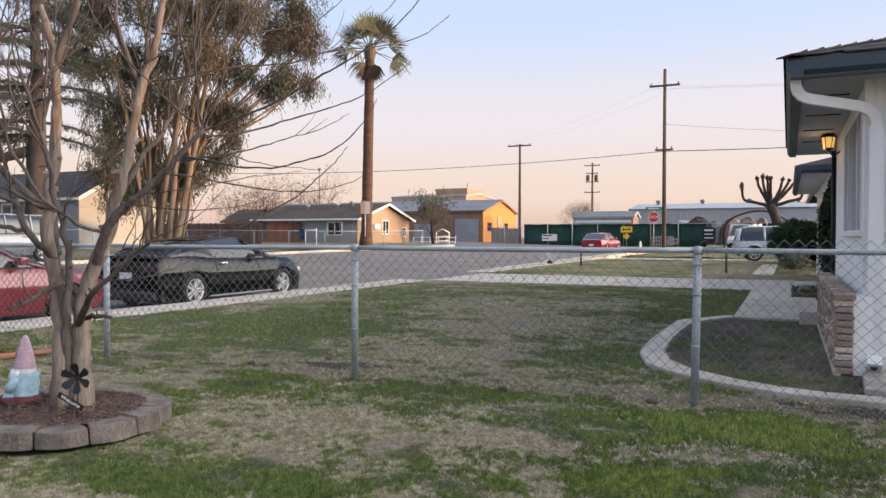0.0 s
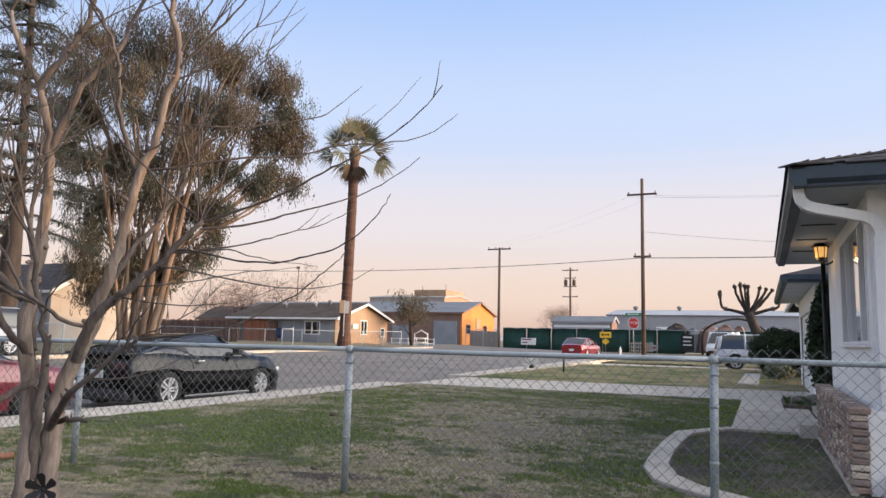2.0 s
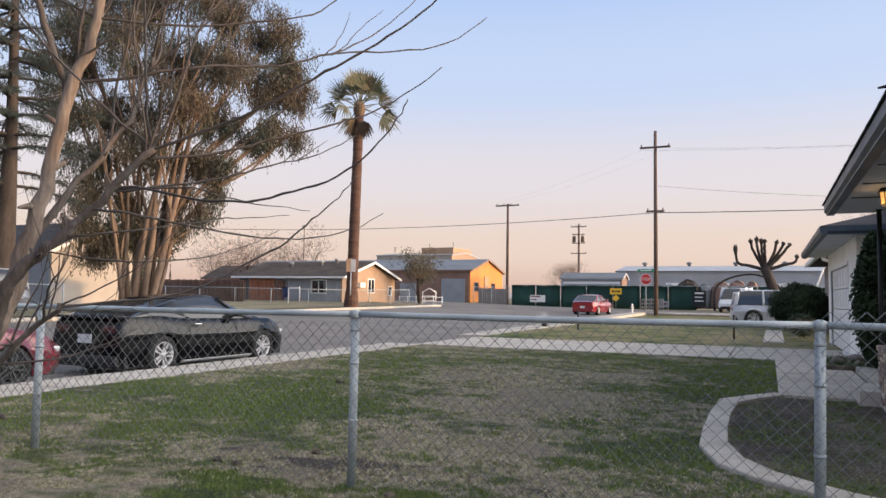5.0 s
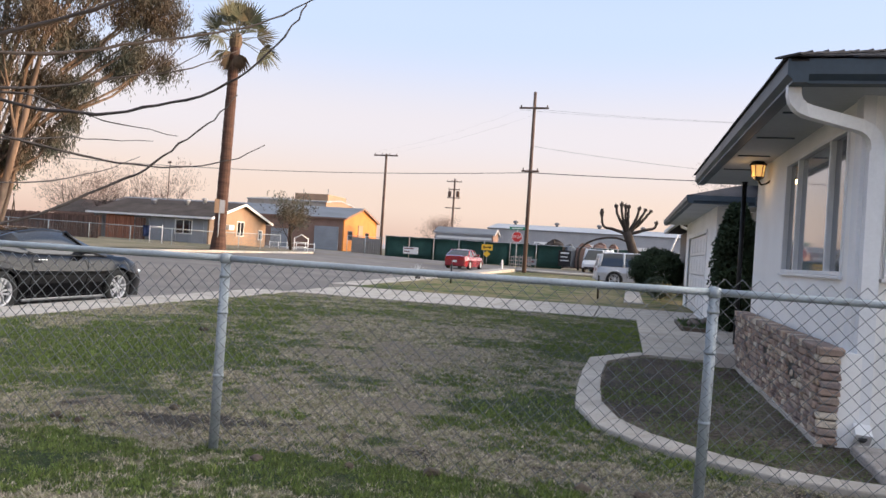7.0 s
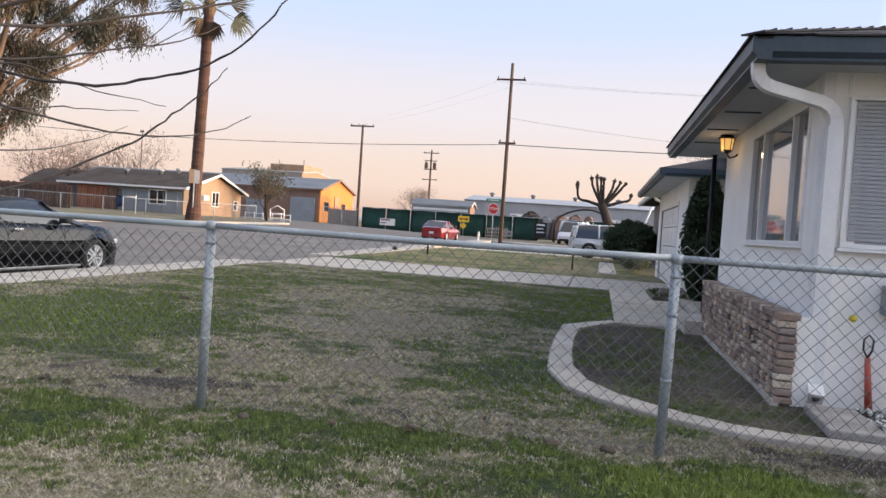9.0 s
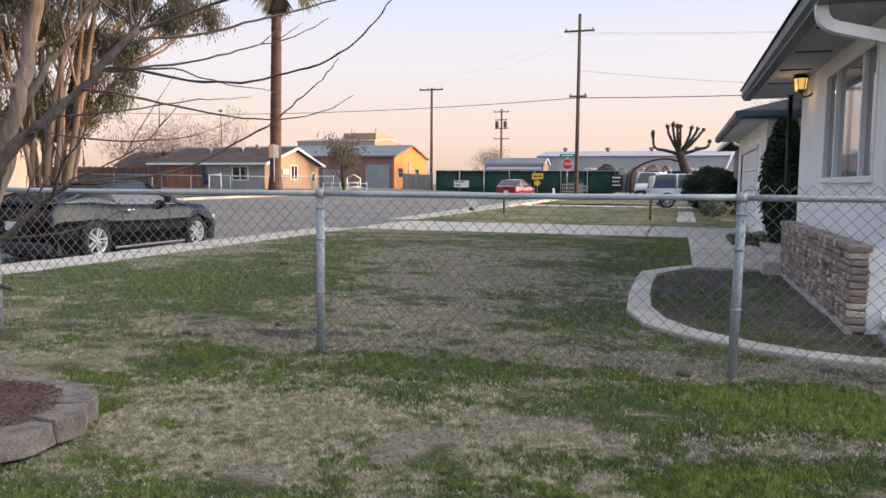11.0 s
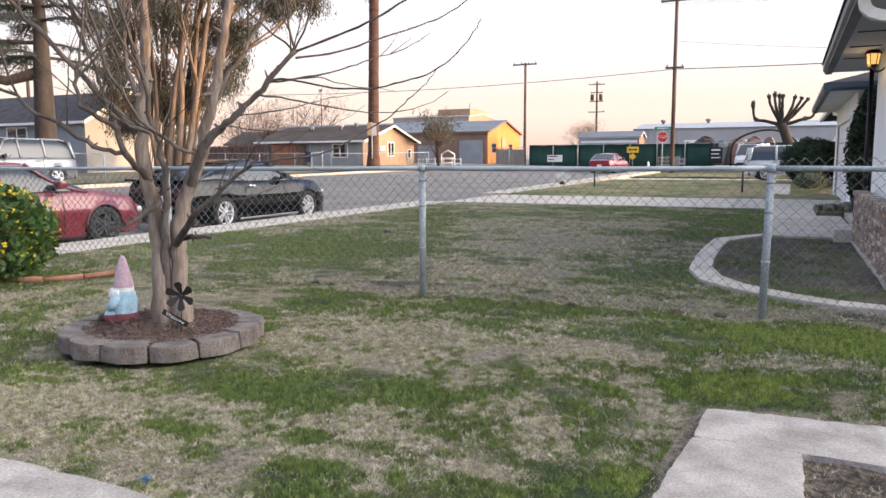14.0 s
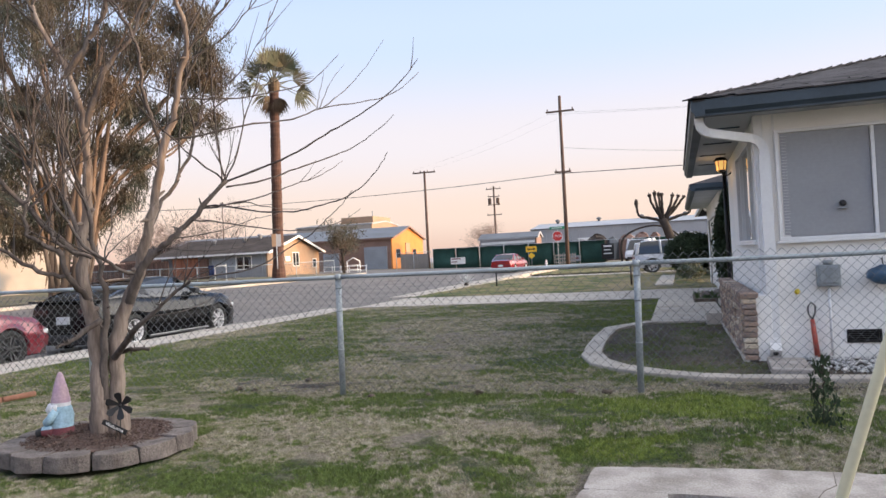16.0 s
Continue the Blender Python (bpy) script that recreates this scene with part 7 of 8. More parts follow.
bm = B()
tube(bm, [(-0.12, 0, 0.52), (0.12, 0, 0.52)], 0.04, 8)
part("nozzle", bm, M["white"], hyd)

# pale spiky plant at the corner of the next lawn
agave = thing("spiky_plant", pose(-9.2, 29.8, 0.02), "small pale spiky plant beside the pavement", "plant")
rng = random.Random(23)
s = Soup()
for k in range(34):
    a, el = rng.uniform(0, 6.283), rng.uniform(0.05, 1.4)
    d = Vector((math.cos(a) * math.cos(el), math.sin(a) * math.cos(el), math.sin(el)))
    s.tube([Vector((0, 0, 0.12)), Vector((0, 0, 0.12)) + d * 0.3, Vector((0, 0, 0.1)) + d * rng.uniform(0.45, 0.65)], [0.014, 0.011, 0.003], 4)
s.put("leaf_spike", M["curtain"], agave)
bm = B()
lathe(bm, [(0.0, 0.0), (0.09, 0.0), (0.12, 0.1), (0.06, 0.2), (0.0, 0.22)], 10)
part("crown", bm, M["bark_dark"], agave)

# pale racks and pallets by the junction
racks = thing("pallet_stack", pose(-10.6, 71.2, 0.28), "pale wooden pallets stacked upright by the green fence", "pallets")
for k in range(5):
    for z in (0.15, 0.5, 0.85):
        bm = B()
        box(bm, -1.1 + k * 0.42, -0.05 + 0.02 * (k % 2), z, -0.74 + k * 0.42, 0.0 + 0.02 * (k % 2), z + 0.12, 0.006)
        part("slat", bm, M["cream"], racks)
    for x in (0.03, 0.28):
        bm = B()
        box(bm, -1.1 + k * 0.42 + x, 0.0, -0.05, -1.04 + k * 0.42 + x, 0.08, 1.0 + 0.06 * (k % 3), 0.006)
        part("upright", bm, M["cream"], racks)

# ---------------------------------------------------------------- buildings
def gabled(name, x0, x1, y0, y1, zb, eave, ridge, wall, gable_wall, roof_m, label, over=0.4, category="house", trim=None):
    """A house with its ridge along x; its gable ends face -x and +x."""
    h = thing(name, pose(0, 0, 0), label, category)
    ym = (y0 + y1) / 2
    for yy, inn in ((y0, 0.15), (y1, -0.15)):
        bm = B()
        box(bm, x0 + 0.16, min(yy, yy + inn), zb - 0.3, x1 - 0.16, max(yy, yy + inn), eave)
        part("wall", bm, wall, h)
    # the +x end faces the sun; its separate colour can hold that light
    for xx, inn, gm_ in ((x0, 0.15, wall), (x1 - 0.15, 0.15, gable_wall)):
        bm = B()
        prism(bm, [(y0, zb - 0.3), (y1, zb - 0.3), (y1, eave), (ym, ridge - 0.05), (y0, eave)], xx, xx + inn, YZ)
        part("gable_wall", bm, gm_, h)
    s = (ridge - eave) / (ym - y0)
    for sgn, yy in ((-1, y0), (1, y1)):
        bm = B()
        ye, ze = yy + sgn * over, eave - s * over
        pts = [(ye, ze), (ym, ridge), (ym, ridge + 0.12), (ye, ze + 0.12)]
        prism(bm, pts, x0 - over, x1 + over, YZ)
        part("roof", bm, roof_m, h)
        bm = B()
        prism(bm, [(ye - 0.02 * sgn, ze - 0.1), (ym, ridge - 0.1), (ym, ridge + 0.1), (ye - 0.02 * sgn, ze + 0.1)], x1 + over + 0.003, x1 + over + 0.06, YZ)
        part("barge_board", bm, trim or M["white"], h)
        bm = B()
        box(bm, x0 - over, min(ye, ye - 0.05 * sgn) - (0.05 if sgn < 0 else 0) , ze - 0.06, x1 + over, max(ye, ye + 0.05 * sgn), ze + 0.09)
        part("fascia", bm, trim or M["white"], h)
    return h


def flat_window(h, axis, at, a0, a1, z0, z1, glass="glass_dark", split=True, trim="white"):
    """A framed window set on a far wall; axis 'y' faces -y, axis 'x' faces +x."""
    w = new("window")
    w.parent = h
    def bx(bm, p0, p1, q0, q1, d0, d1):
        if axis == "y":
            box(bm, p0, at - d1, q0, p1, at - d0, q1)
        else:
            box(bm, at + d0, p0, q0, at + d1, p1, q1)
    bm = B()
    bx(bm, a0, a1, z0, z1, 0.005, 0.02)
    part("pane", bm, M[glass], w)
    bars = [(a0 - 0.07, a1 + 0.07, z1, z1 + 0.08), (a0 - 0.07, a1 + 0.07, z0 - 0.08, z0), (a0 - 0.07, a0, z0, z1), (a1, a1 + 0.07, z0, z1)]
    if split:
        bars.append(((a0 + a1) / 2 - 0.03, (a0 + a1) / 2 + 0.03, z0, z1))
    for b in bars:
        bm = B()
        bx(bm, *b, 0.004, 0.06)
        part("window_frame", bm, M[trim], w)
    return w


cz = 0.45
# grey-blue long walls: their shade is put into the siding colour
cot = gabled("cottage", -43.0, -32.45, 51.4, 60.6, cz, 2.78, 4.08, M["siding_grey"], M["siding_tan"], M["roof_far"], "small cottage with long walls in shaded grey-blue and a tan gable end", 0.45)
flat_window(cot, "y", 51.4, -35.4, -34.0, 1.4, 2.4)
flat_window(cot, "x", -32.45, 55.6, 56.6, 1.5, 2.6)
flat_window(cot, "x", -32.45, 59.3, 59.9, 1.3, 2.0, split=False)
bm = B()
box(bm, -32.44, 53.6, 1.9, -32.0, 54.4, 2.3, 0.03)
part("air_conditioner", bm, M["white"], cot)
for k in range(9):
    bm = B()
    box(bm, -42.6 + k * 1.2, 51.36, cz, -42.54 + k * 1.2, 51.4, 2.7)
    part("batten", bm, M["siding_grey"], cot)
for x, y in ((-39.5, 54.2), (-36.6, 54.6), (-35.5, 55.4)):
    bm = B()
    z = 2.78 + (y - 51.4) / 4.6 * 1.3
    lathe(bm, [(0.16, z - 0.1), (0.16, z + 0.35), (0.24, z + 0.38), (0.24, z + 0.5), (0, z + 0.55)], 8, pose(x, y, 0))
    part("roof_vent", bm, M["metal_wall"], cot)
wing = gabled("cottage_wing", -50, -43.6, 55.0, 60.0, cz, 2.7, 3.8, M["siding_brown"], M["siding_brown"], M["roof_far"], "low brown wing beside the cottage", 0.3, trim=M["siding_brown"])

# brown walls hold the shade, the ochre end holds the sunlight
ware = gabled("warehouse", -62, -30.6, 74.8, 85.4, 0.6, 4.15, 5.5, M["siding_brown"], M["siding_sunlit"], M["metal_roof"], "long warehouse in shaded brown, its sunlit gable end coloured ochre", 0.25, "warehouse", M["siding_brown"])
roll = new("roll_up_door")
roll.parent = ware
for k in range(7):
    bm = B()
    box(bm, -34.0, 74.66, 0.62 + k * 0.37, -31.2, 74.8, 0.98 + k * 0.37, 0.012)
    part("slat", bm, M["siding_grey"], roll)
bm = B()
box(bm, -39.2, 74.68, 0.6, -37.2, 74.8, 2.7)
part("side_door", bm, M["siding_grey"], ware)
for a, b in ((76.0, 77.2), (81.5, 82.6)):
    flat_window(ware, "x", -30.6, a, b, 1.9, 2.8, split=False, trim="siding_brown")
bm = B()
box(bm, -30.6, 79.0, 0.6, -30.5, 80.4, 3.6)
part("gable_door", bm, M["siding_tan"], ware)
# haze is put into the cream body, orange sunlight into the tan penthouse
tank = gabled("far_building", -62, -48, 110, 122, 0.7, 8.0, 8.6, M["cream"], M["siding_tan"], M["cream"], "far pale industrial building with roof plant", 0.1, "warehouse", M["metal_wall"])
bm = B()
box(bm, -54.5, 112, 7.6, -48.6, 120, 9.4, 0.05)
part("penthouse", bm, M["siding_tan"], tank)
for x, z in ((-57.5, 9.4), (-53.9, 10.2), (-49.5, 10.4)):
    bm = B()
    tube(bm, [(x, 114, 7.6), (x, 114, z)], 0.06, 6)
    part("roof_mast", bm, M["metal_roof"], tank)

big = gabled("long_shed", -21, 34, 108, 124, 0.7, 5.2, 6.2, M["metal_wall"], M["metal_wall"], M["metal_wall"], "long pale metal industrial shed", 0.1, "warehouse", M["metal_roof"])
for k in range(7):
    bm = B()
    lathe(bm, [(0.22, 5.9), (0.22, 6.5), (0.4, 6.55), (0.4, 6.8), (0, 6.95)], 8, pose(-18 + k * 6.5, 115.5, 0))
    part("roof_vent", bm, M["metal_roof"], big)
bm = B()
for k in range(54):
    box(bm, -20.8 + k, 107.93, 0.7, -20.74 + k, 108.0, 5.1)
part("rib", bm, M["metal_wall"], big)
for k in range(4):
    bm = B()
    box(bm, -14 + k * 7, 107.9, 0.7, -11 + k * 7, 107.99, 3.6)
    part("bay_door", bm, M["white"], big)
shed = gabled("site_office", -21.0, -14.6, 77.2, 80.4, 0.6, 3.35, 3.9, M["metal_wall"], M["siding_brown"], M["metal_roof"], "pale site cabin behind the green fence", 0.15, "cabin", M["metal_wall"])
bm = B()
box(bm, -20.8, 77.12, 2.1, -14.8, 77.19, 2.35)
box(bm, -20.8, 77.12, 2.75, -14.8, 77.19, 3.0)
part("stripe", bm, M["white"], shed)

# brown house next door
nbr = thing("next_house", pose(0, 0, 0), "taupe stucco house next door with white gutters", "house")
bm = B()
box(bm, 1.75, 29.6, -0.1, 9, 39.0, 2.85)
part("wall", bm, M["taupe"], nbr)
bm = B()
v = [(1.0, 28.9, 2.9), (9.8, 28.9, 2.9), (9.8, 39.3, 2.9), (1.0, 39.3, 2.9)]
lo = [bm.verts.new(p) for p in v]
hi = [bm.verts.new((p[0], p[1], 3.02)) for p in v]
r0, r1 = bm.verts.new((5.4, 33.2, 4.3)), bm.verts.new((5.4, 35.0, 4.3))
bm.faces.new(list(reversed(lo)))
for i in range(4):
    bm.faces.new((lo[i], lo[(i + 1) % 4], hi[(i + 1) % 4], hi[i]))
bm.faces.new((hi[0], hi[1], r0))
bm.faces.new((hi[1], hi[2], r1, r0))
bm.faces.new((hi[2], hi[3], r1))
bm.faces.new((hi[3], hi[0], r0, r1))
part("roof", bm, M["shingle"], nbr)
bm = B()
box(bm, 0.93, 28.85, 2.88, 1.06, 39.3, 3.04, 0.01)
box(bm, 1.06, 28.85, 2.88, 9.8, 28.97, 3.04, 0.01)
part("gutter", bm, M["white"], nbr)
bm = B()
tube(bm, [(1.05, 29.0, 2.9), (1.1, 29.1, 2.75), (1.6, 29.5, 2.6), (1.68, 29.52, 2.4), (1.68, 29.52, 0.0)], 0.06, 8)
part("downspout", bm, M["white"], nbr)
flat_window(nbr, "y", 29.6, 3.0, 4.6, 1.2, 2.2)

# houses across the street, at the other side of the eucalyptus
# cream against grey puts the sun on this gable into its colour
lh = gabled("grey_house", -52, -36.0, 27.6, 33.6, 0.4, 3.5, 5.15, M["siding_grey"], M["cream"], M["shingle"], "house in shaded grey, its sunlit gable end coloured cream", 0.35)
flat_window(lh, "y", 27.6, -42.6, -40.9, 2.3, 3.1)
flat_window(lh, "y", 27.6, -47.6, -46.0, 1.7, 3.0)
lh2 = gabled("grey_house", -56, -40.0, 8.0, 18.0, 0.4, 3.3, 5.0, M["siding_grey"], M["siding_grey"], M["roof_far"], "low grey house behind the dark conifer", 0.5)
flat_window(lh2, "x", -40.0, 10.0, 12.0, 1.5, 2.7)
flat_window(lh2, "x", -40.0, 14.0, 15.6, 1.5, 2.7)

# ---------------------------------------------------------------- fences and yards far off
def board_fence(name, a, b, h, w, material, label, wobble=0.05):
    t = thing(name, pose(0, 0, 0), label, "fence")
    a, b = Vector(a), Vector(b)
    n = int((b - a).length / w)
    rng = random.Random(n)
    u = (b - a).normalized()
    for k in range(n):
        p = a + u * (k * w)
        q = p + u * (w * 0.93)
        s = Vector((-u.y, u.x, 0)) * (0.012 + 0.01 * (k % 2))
        hh = h + rng.uniform(-wobble, wobble)
        bm = B()
        prism(bm, [(p.x - s.x, p.y - s.y), (q.x - s.x, q.y - s.y), (q.x + s.x, q.y + s.y), (p.x + s.x, p.y + s.y)], p.z - 0.1, p.z + hh)
        part("board", bm, material, t)
    return t


board_fence("board_fence", (-55, 49.0, 0.45), (-41.8, 51.1, 0.45), 1.95, 0.24, M["planks"], "weathered dark brown board fence")
board_fence("board_fence", (-41.65, 51.15, 0.45), (-39.0, 51.2, 0.45), 2.1, 0.2, M["planks_red"], "rusty red board fence by the cottage")
board_fence("board_fence", (-38.95, 51.2, 0.45), (-37.8, 51.2, 0.45), 2.0, 0.24, M["planks"], "weathered dark brown board fence")
board_fence("board_fence", (-36.6, 44.2, 0.4), (-55, 48.5, 0.45), 1.75, 0.26, M["planks"], "weathered dark brown board fence")
board_fence("board_fence", (-29.5, 74.5, 0.5), (-25.6, 73.2, 0.4), 1.7, 0.3, M["taupe"], "dull corrugated panel fence beside the warehouse", 0.0)


def far_link_fence(a, b, h, step, label):
    t = thing("chain_link_fence", pose(0, 0, 0), label, "fence")
    a, b = Vector(a), Vector(b)
    n = max(1, round((b - a).length / step))
    for k in range(n + 1):
        p = a + (b - a) * (k / n)
        bm = B()
        tube(bm, [p - Vector((0, 0, 0.1)), p + Vector((0, 0, h))], 0.035, 6)
        part("post", bm, M["galv"], t)
    bm = B()
    tube(bm, [a + Vector((0, 0, h)), b + Vector((0, 0, h))], 0.028, 6)
    part("top_rail", bm, M["galv"], t)
    s = Soup()
    L = (b - a).length
    u = (b - a) / L
    k = 0.0
    while k < L - h:
        for sg in (0, 1):
            p, q = a + u * (k + (0 if sg else h)), a + u * (k + (h if sg else 0))
            s.tube([p + Vector((0, 0, 0.05)), q + Vector((0, 0, h))], [0.005, 0.005], 3)
        k += 0.14
    s.put("wire_mesh", M["wire"], t)
    return t


far_link_fence((-28.2, 45.2, 0.35), (-46, 42.5, 0.5), 1.25, 3.0, "far chain-link fence round the cottage yard")
far_link_fence((-28.2, 45.2, 0.35), (-28.4, 55.5, 0.5), 1.25, 3.0, "far chain-link fence round the cottage yard")
far_link_fence((-28.0, 22.0, 0.3), (-36, 21.0, 0.4), 1.2, 3.0, "far chain-link fence by the grey house")
far_link_fence((-29.0, 71.9, 0.4), (-25.0, 71.8, 0.4), 1.9, 2.0, "tall chain-link fence by the corner")
pipe_gate = thing("pipe_gate", pose(-32.3, 44.58, 0.42, 0, 0, 8), "narrow pale pipe gate in the far fence", "gate")
for a, b in (((-0.45, 0, 0.05), (-0.45, 0, 1.3)), ((0.45, 0, -0.1), (0.45, 0, 1.42)), ((-0.45, 0, 1.28), (0.45, 0, 1.28)), ((-0.45, 0, 0.12), (0.45, 0, 0.12))):
    bm = B()
    tube(bm, [a, b], 0.035, 6)
    part("gate_pipe", bm, M["white"], pipe_gate)
cloth = thing("blue_cloth", pose(-32.95, 44.42, 0.42, 0, 0, 8), "faded blue cloth hung over the far fence", "cloth")
bm, cols = B(), []
for i in range(7):
    x = -0.22 + i * 0.073
    cols.append([bm.verts.new((x + 0.02 * math.sin(z * 9 + i), 0.05 * math.sin(i * 1.7 + z * 3) - 0.03, z)) for z in (0.55 + 0.05 * (i % 2), 0.85, 1.1, 1.33)])
for a, b in zip(cols, cols[1:]):
    for k in range(3):
        bm.faces.new((a[k], b[k], b[k + 1], a[k + 1])).smooth = True
bmesh.ops.solidify(bm, geom=bm.faces[:], thickness=0.02)
part("fold", bm, mat("faded_blue_cloth", (0.09, 0.13, 0.30), 0.9, vary=0.2, big=6, fine=30, bump=0.2), cloth)
gate = thing("white_gate", pose(-28.9, 60.6, 0.5, 0, 0, 30), "small white arched garden gate", "gate")
for x in (-0.6, 0.6):
    bm = B()
    tube(bm, [(x, 0, -0.1), (x, 0, 1.15)], 0.05, 6)
    part("gate_post", bm, M["white"], gate)
bm = B()
tube(bm, [(-0.6, 0, 1.1), (0, 0, 1.45), (0.6, 0, 1.1)], 0.05, 6)
part("arch", bm, M["white"], gate)
for z in (0.35, 0.75):
    bm = B()
    tube(bm, [(-0.6, 0, z), (0.6, 0, z)], 0.035, 6)
    part("rail", bm, M["white"], gate)
picket = thing("white_picket_fence", pose(0, 0, 0), "low white rail fence beside the cottage", "fence")
for k in range(6):
    bm = B()
    tube(bm, [(-33.0 + k * 0.9, 62.6, 0.3), (-33.0 + k * 0.9, 62.6, 1.25)], 0.04, 6)
    part("post", bm, M["white"], picket)
for z in (0.75, 1.15):
    bm = B()
    tube(bm, [(-33.0, 62.6, z), (-28.5, 62.6, z)], 0.03, 6)
    part("rail", bm, M["white"], picket)

# the green screened fence beyond the cross street, with its banners
green = thing("screened_fence", pose(0, 0, 0), "tall fence covered in dark green screen cloth", "fence")
for k in range(14):
    xa, xb = -25 + k * 2.6, -25 + (k + 1) * 2.6
    if 7 <= k < 8:
        continue
    bm = B()
    n = 9
    cols = []
    for j in range(n):
        x = xa + 0.05 + (xb - xa - 0.1) * j / (n - 1)
        w = 0.03 * math.sin(j * 1.3 + k)
        cols.append([bm.verts.new((x, 72.4 + w * s, z)) for s, z in ((0.3, 0.3), (1, 1.1), (0.6, 1.9), (0.2, 2.5 + 0.03 * math.sin(k * 2 + j)))])
    for a, b in zip(cols, cols[1:]):
        for i in range(3):
            bm.faces.new((a[i], b[i], b[i + 1], a[i + 1])).smooth = True
    bmesh.ops.solidify(bm, geom=bm.faces[:], thickness=0.02)
    part("screen_panel", bm, M["screen"], green)
    bm = B()
    tube(bm, [(xa, 72.5, 0.1), (xa, 72.5, 2.6)], 0.045, 6)
    part("post", bm, M["galv"], green)
bm = B()
tube(bm, [(-25, 72.5, 2.52), (11.4, 72.5, 2.52)], 0.03, 6)
part("top_rail", bm, M["galv"], green)
for name, x0, x1, z0, z1, mm, bars in (("white_banner", -23.0, -21.4, 0.8, 1.5, "white", ((-22.9, -21.9, 1.3, 1.42), (-22.9, -22.3, 1.0, 1.1))), ("dark_banner", -18.2, -16.6, 0.7, 1.5, "black", ((-18.0, -16.9, 1.25, 1.4),)), ("dark_banner", -7.2, -6.0, 0.6, 2.1, "black", ((-7.0, -6.2, 1.8, 1.95), (-7.0, -6.3, 1.45, 1.55), (-7.0, -6.2, 1.1, 1.2))), ("pale_banner", -10.4, -9.3, 0.5, 1.1, "meter", ((-10.2, -9.5, 0.75, 0.9),))):
    bn = thing(name, pose(0, 0, 0), "printed banner tied to the green fence", "banner")
    bm = B()
    box(bm, x0, 72.335, z0, x1, 72.372, z1, 0.004)
    sheet_ob = part("sheet", bm, M[mm], bn)
    for a, b, c, d in bars:
        bm = B()
        box(bm, a, 72.322, c, b, 72.333, d)
        part("lettering_bar", bm, M["white"] if mm == "black" else M["maroon"], bn)

# clutter behind the green fence: stacked loads, a bent steel arch, a boom
rng = random.Random(12)
for k in range(9):
    x = -12.5 + k * 1.5 + rng.uniform(-0.4, 0.4)
    pile = thing("stored_load", pose(x, 75.5 + rng.uniform(0, 2), 0.5), "dark stacked load under a cover behind the fence", "stored goods", "loads behind the fence")
    bm = B()
    w, h = rng.uniform(0.5, 1.0), rng.uniform(2.0, 2.75)
    lathe(bm, [(w, 0), (w, h * 0.75), (w * 0.8, h * 0.93), (w * 0.3, h), (0, h)], 9, Matrix.Diagonal((1.1, 0.8, 1, 1)), False)
    for v in bm.verts:
        v.co += rand_dir(rng) * 0.16
    part("cover", bm, M[rng.choice(("bark_dark", "siding_brown", "bark_dark", "metal_roof"))], pile)
    bm = B()
    box(bm, -w, -0.5, -0.1, w, 0.5, 0.0)
    part("pallet", bm, M["planks"], pile)
arch = thing("steel_arch", pose(-2.6, 70.9, 0.3), "bent dark steel arch over the yard gate", "arch")
for dy in (0.0, 1.2):
    bm = B()
    tube(bm, smooth_path([Vector((-2.6, dy, 0)), Vector((-2.5, dy, 2.0)), Vector((-1.2, dy, 3.0)), Vector((0.8, dy, 3.3)), Vector((2.4, dy, 2.6)), Vector((3.2, dy, 1.6))], 5), 0.07, 6)
    part("rib", bm, M["bark_dark"], arch)
for k, (x, z) in enumerate(((-1.2, 3.0), (0.8, 3.3), (2.4, 2.6))):
    bm = B()
    tube(bm, [(x, 0, z), (x, 1.2, z)], 0.05, 6)
    part("tie", bm, M["bark_dark"], arch)
boom = thing("raised_boom", pose(3.0, 74.0, 0.5), "slanting red and white boom behind the fence", "boom")
bm = B()
tube(bm, [(-0.5, 0, 0), (1.4, 0, 5.2)], 0.09, 6)
part("arm", bm, M["white"], boom)
bm = B()
box(bm, -0.9, -0.4, -0.3, 0.0, 0.4, 0.6, 0.04)
part("base", bm, M["metal_wall"], boom)
hill = sheet("backdrop_hill", -400, 300, 380, 500, 60, 0.0, M["hill"], "low hazy rise on the horizon")
for v in hill.data.vertices:
    v.co.z = 0.0 + (v.co.y - 380) / 120 * (6 + 3 * math.sin(v.co.x * 0.013))

# ---------------------------------------------------------------- lawns: turf and blades
def inside(poly, x, y):
    r = np.zeros_like(x, dtype=bool)
    j = len(poly) - 1
    for i in range(len(poly)):
        (xi, yi), (xj, yj) = poly[i], poly[j]
        c = ((yi > y) != (yj > y)) & (x < (xj - xi) * (y - yi) / (yj - yi + 1e-12) + xi)
        r ^= c
        j = i
    return r


def blob(x, y, cx, cy, rx, ry):
    return np.clip(1.25 - np.sqrt(((x - cx) / rx) ** 2 + ((y - cy) / ry) ** 2), 0, 1)


SLAB_RIM = [(-1.06, -1.6), (-0.73, 2.15), (-0.69, 2.70), (0.3, 2.78), (2.6, 2.72), (2.6, -1.6)]
BED = EDGE_IN + [(4.5, 6.6), (0.8, 6.6), (0.6, 10.9)]


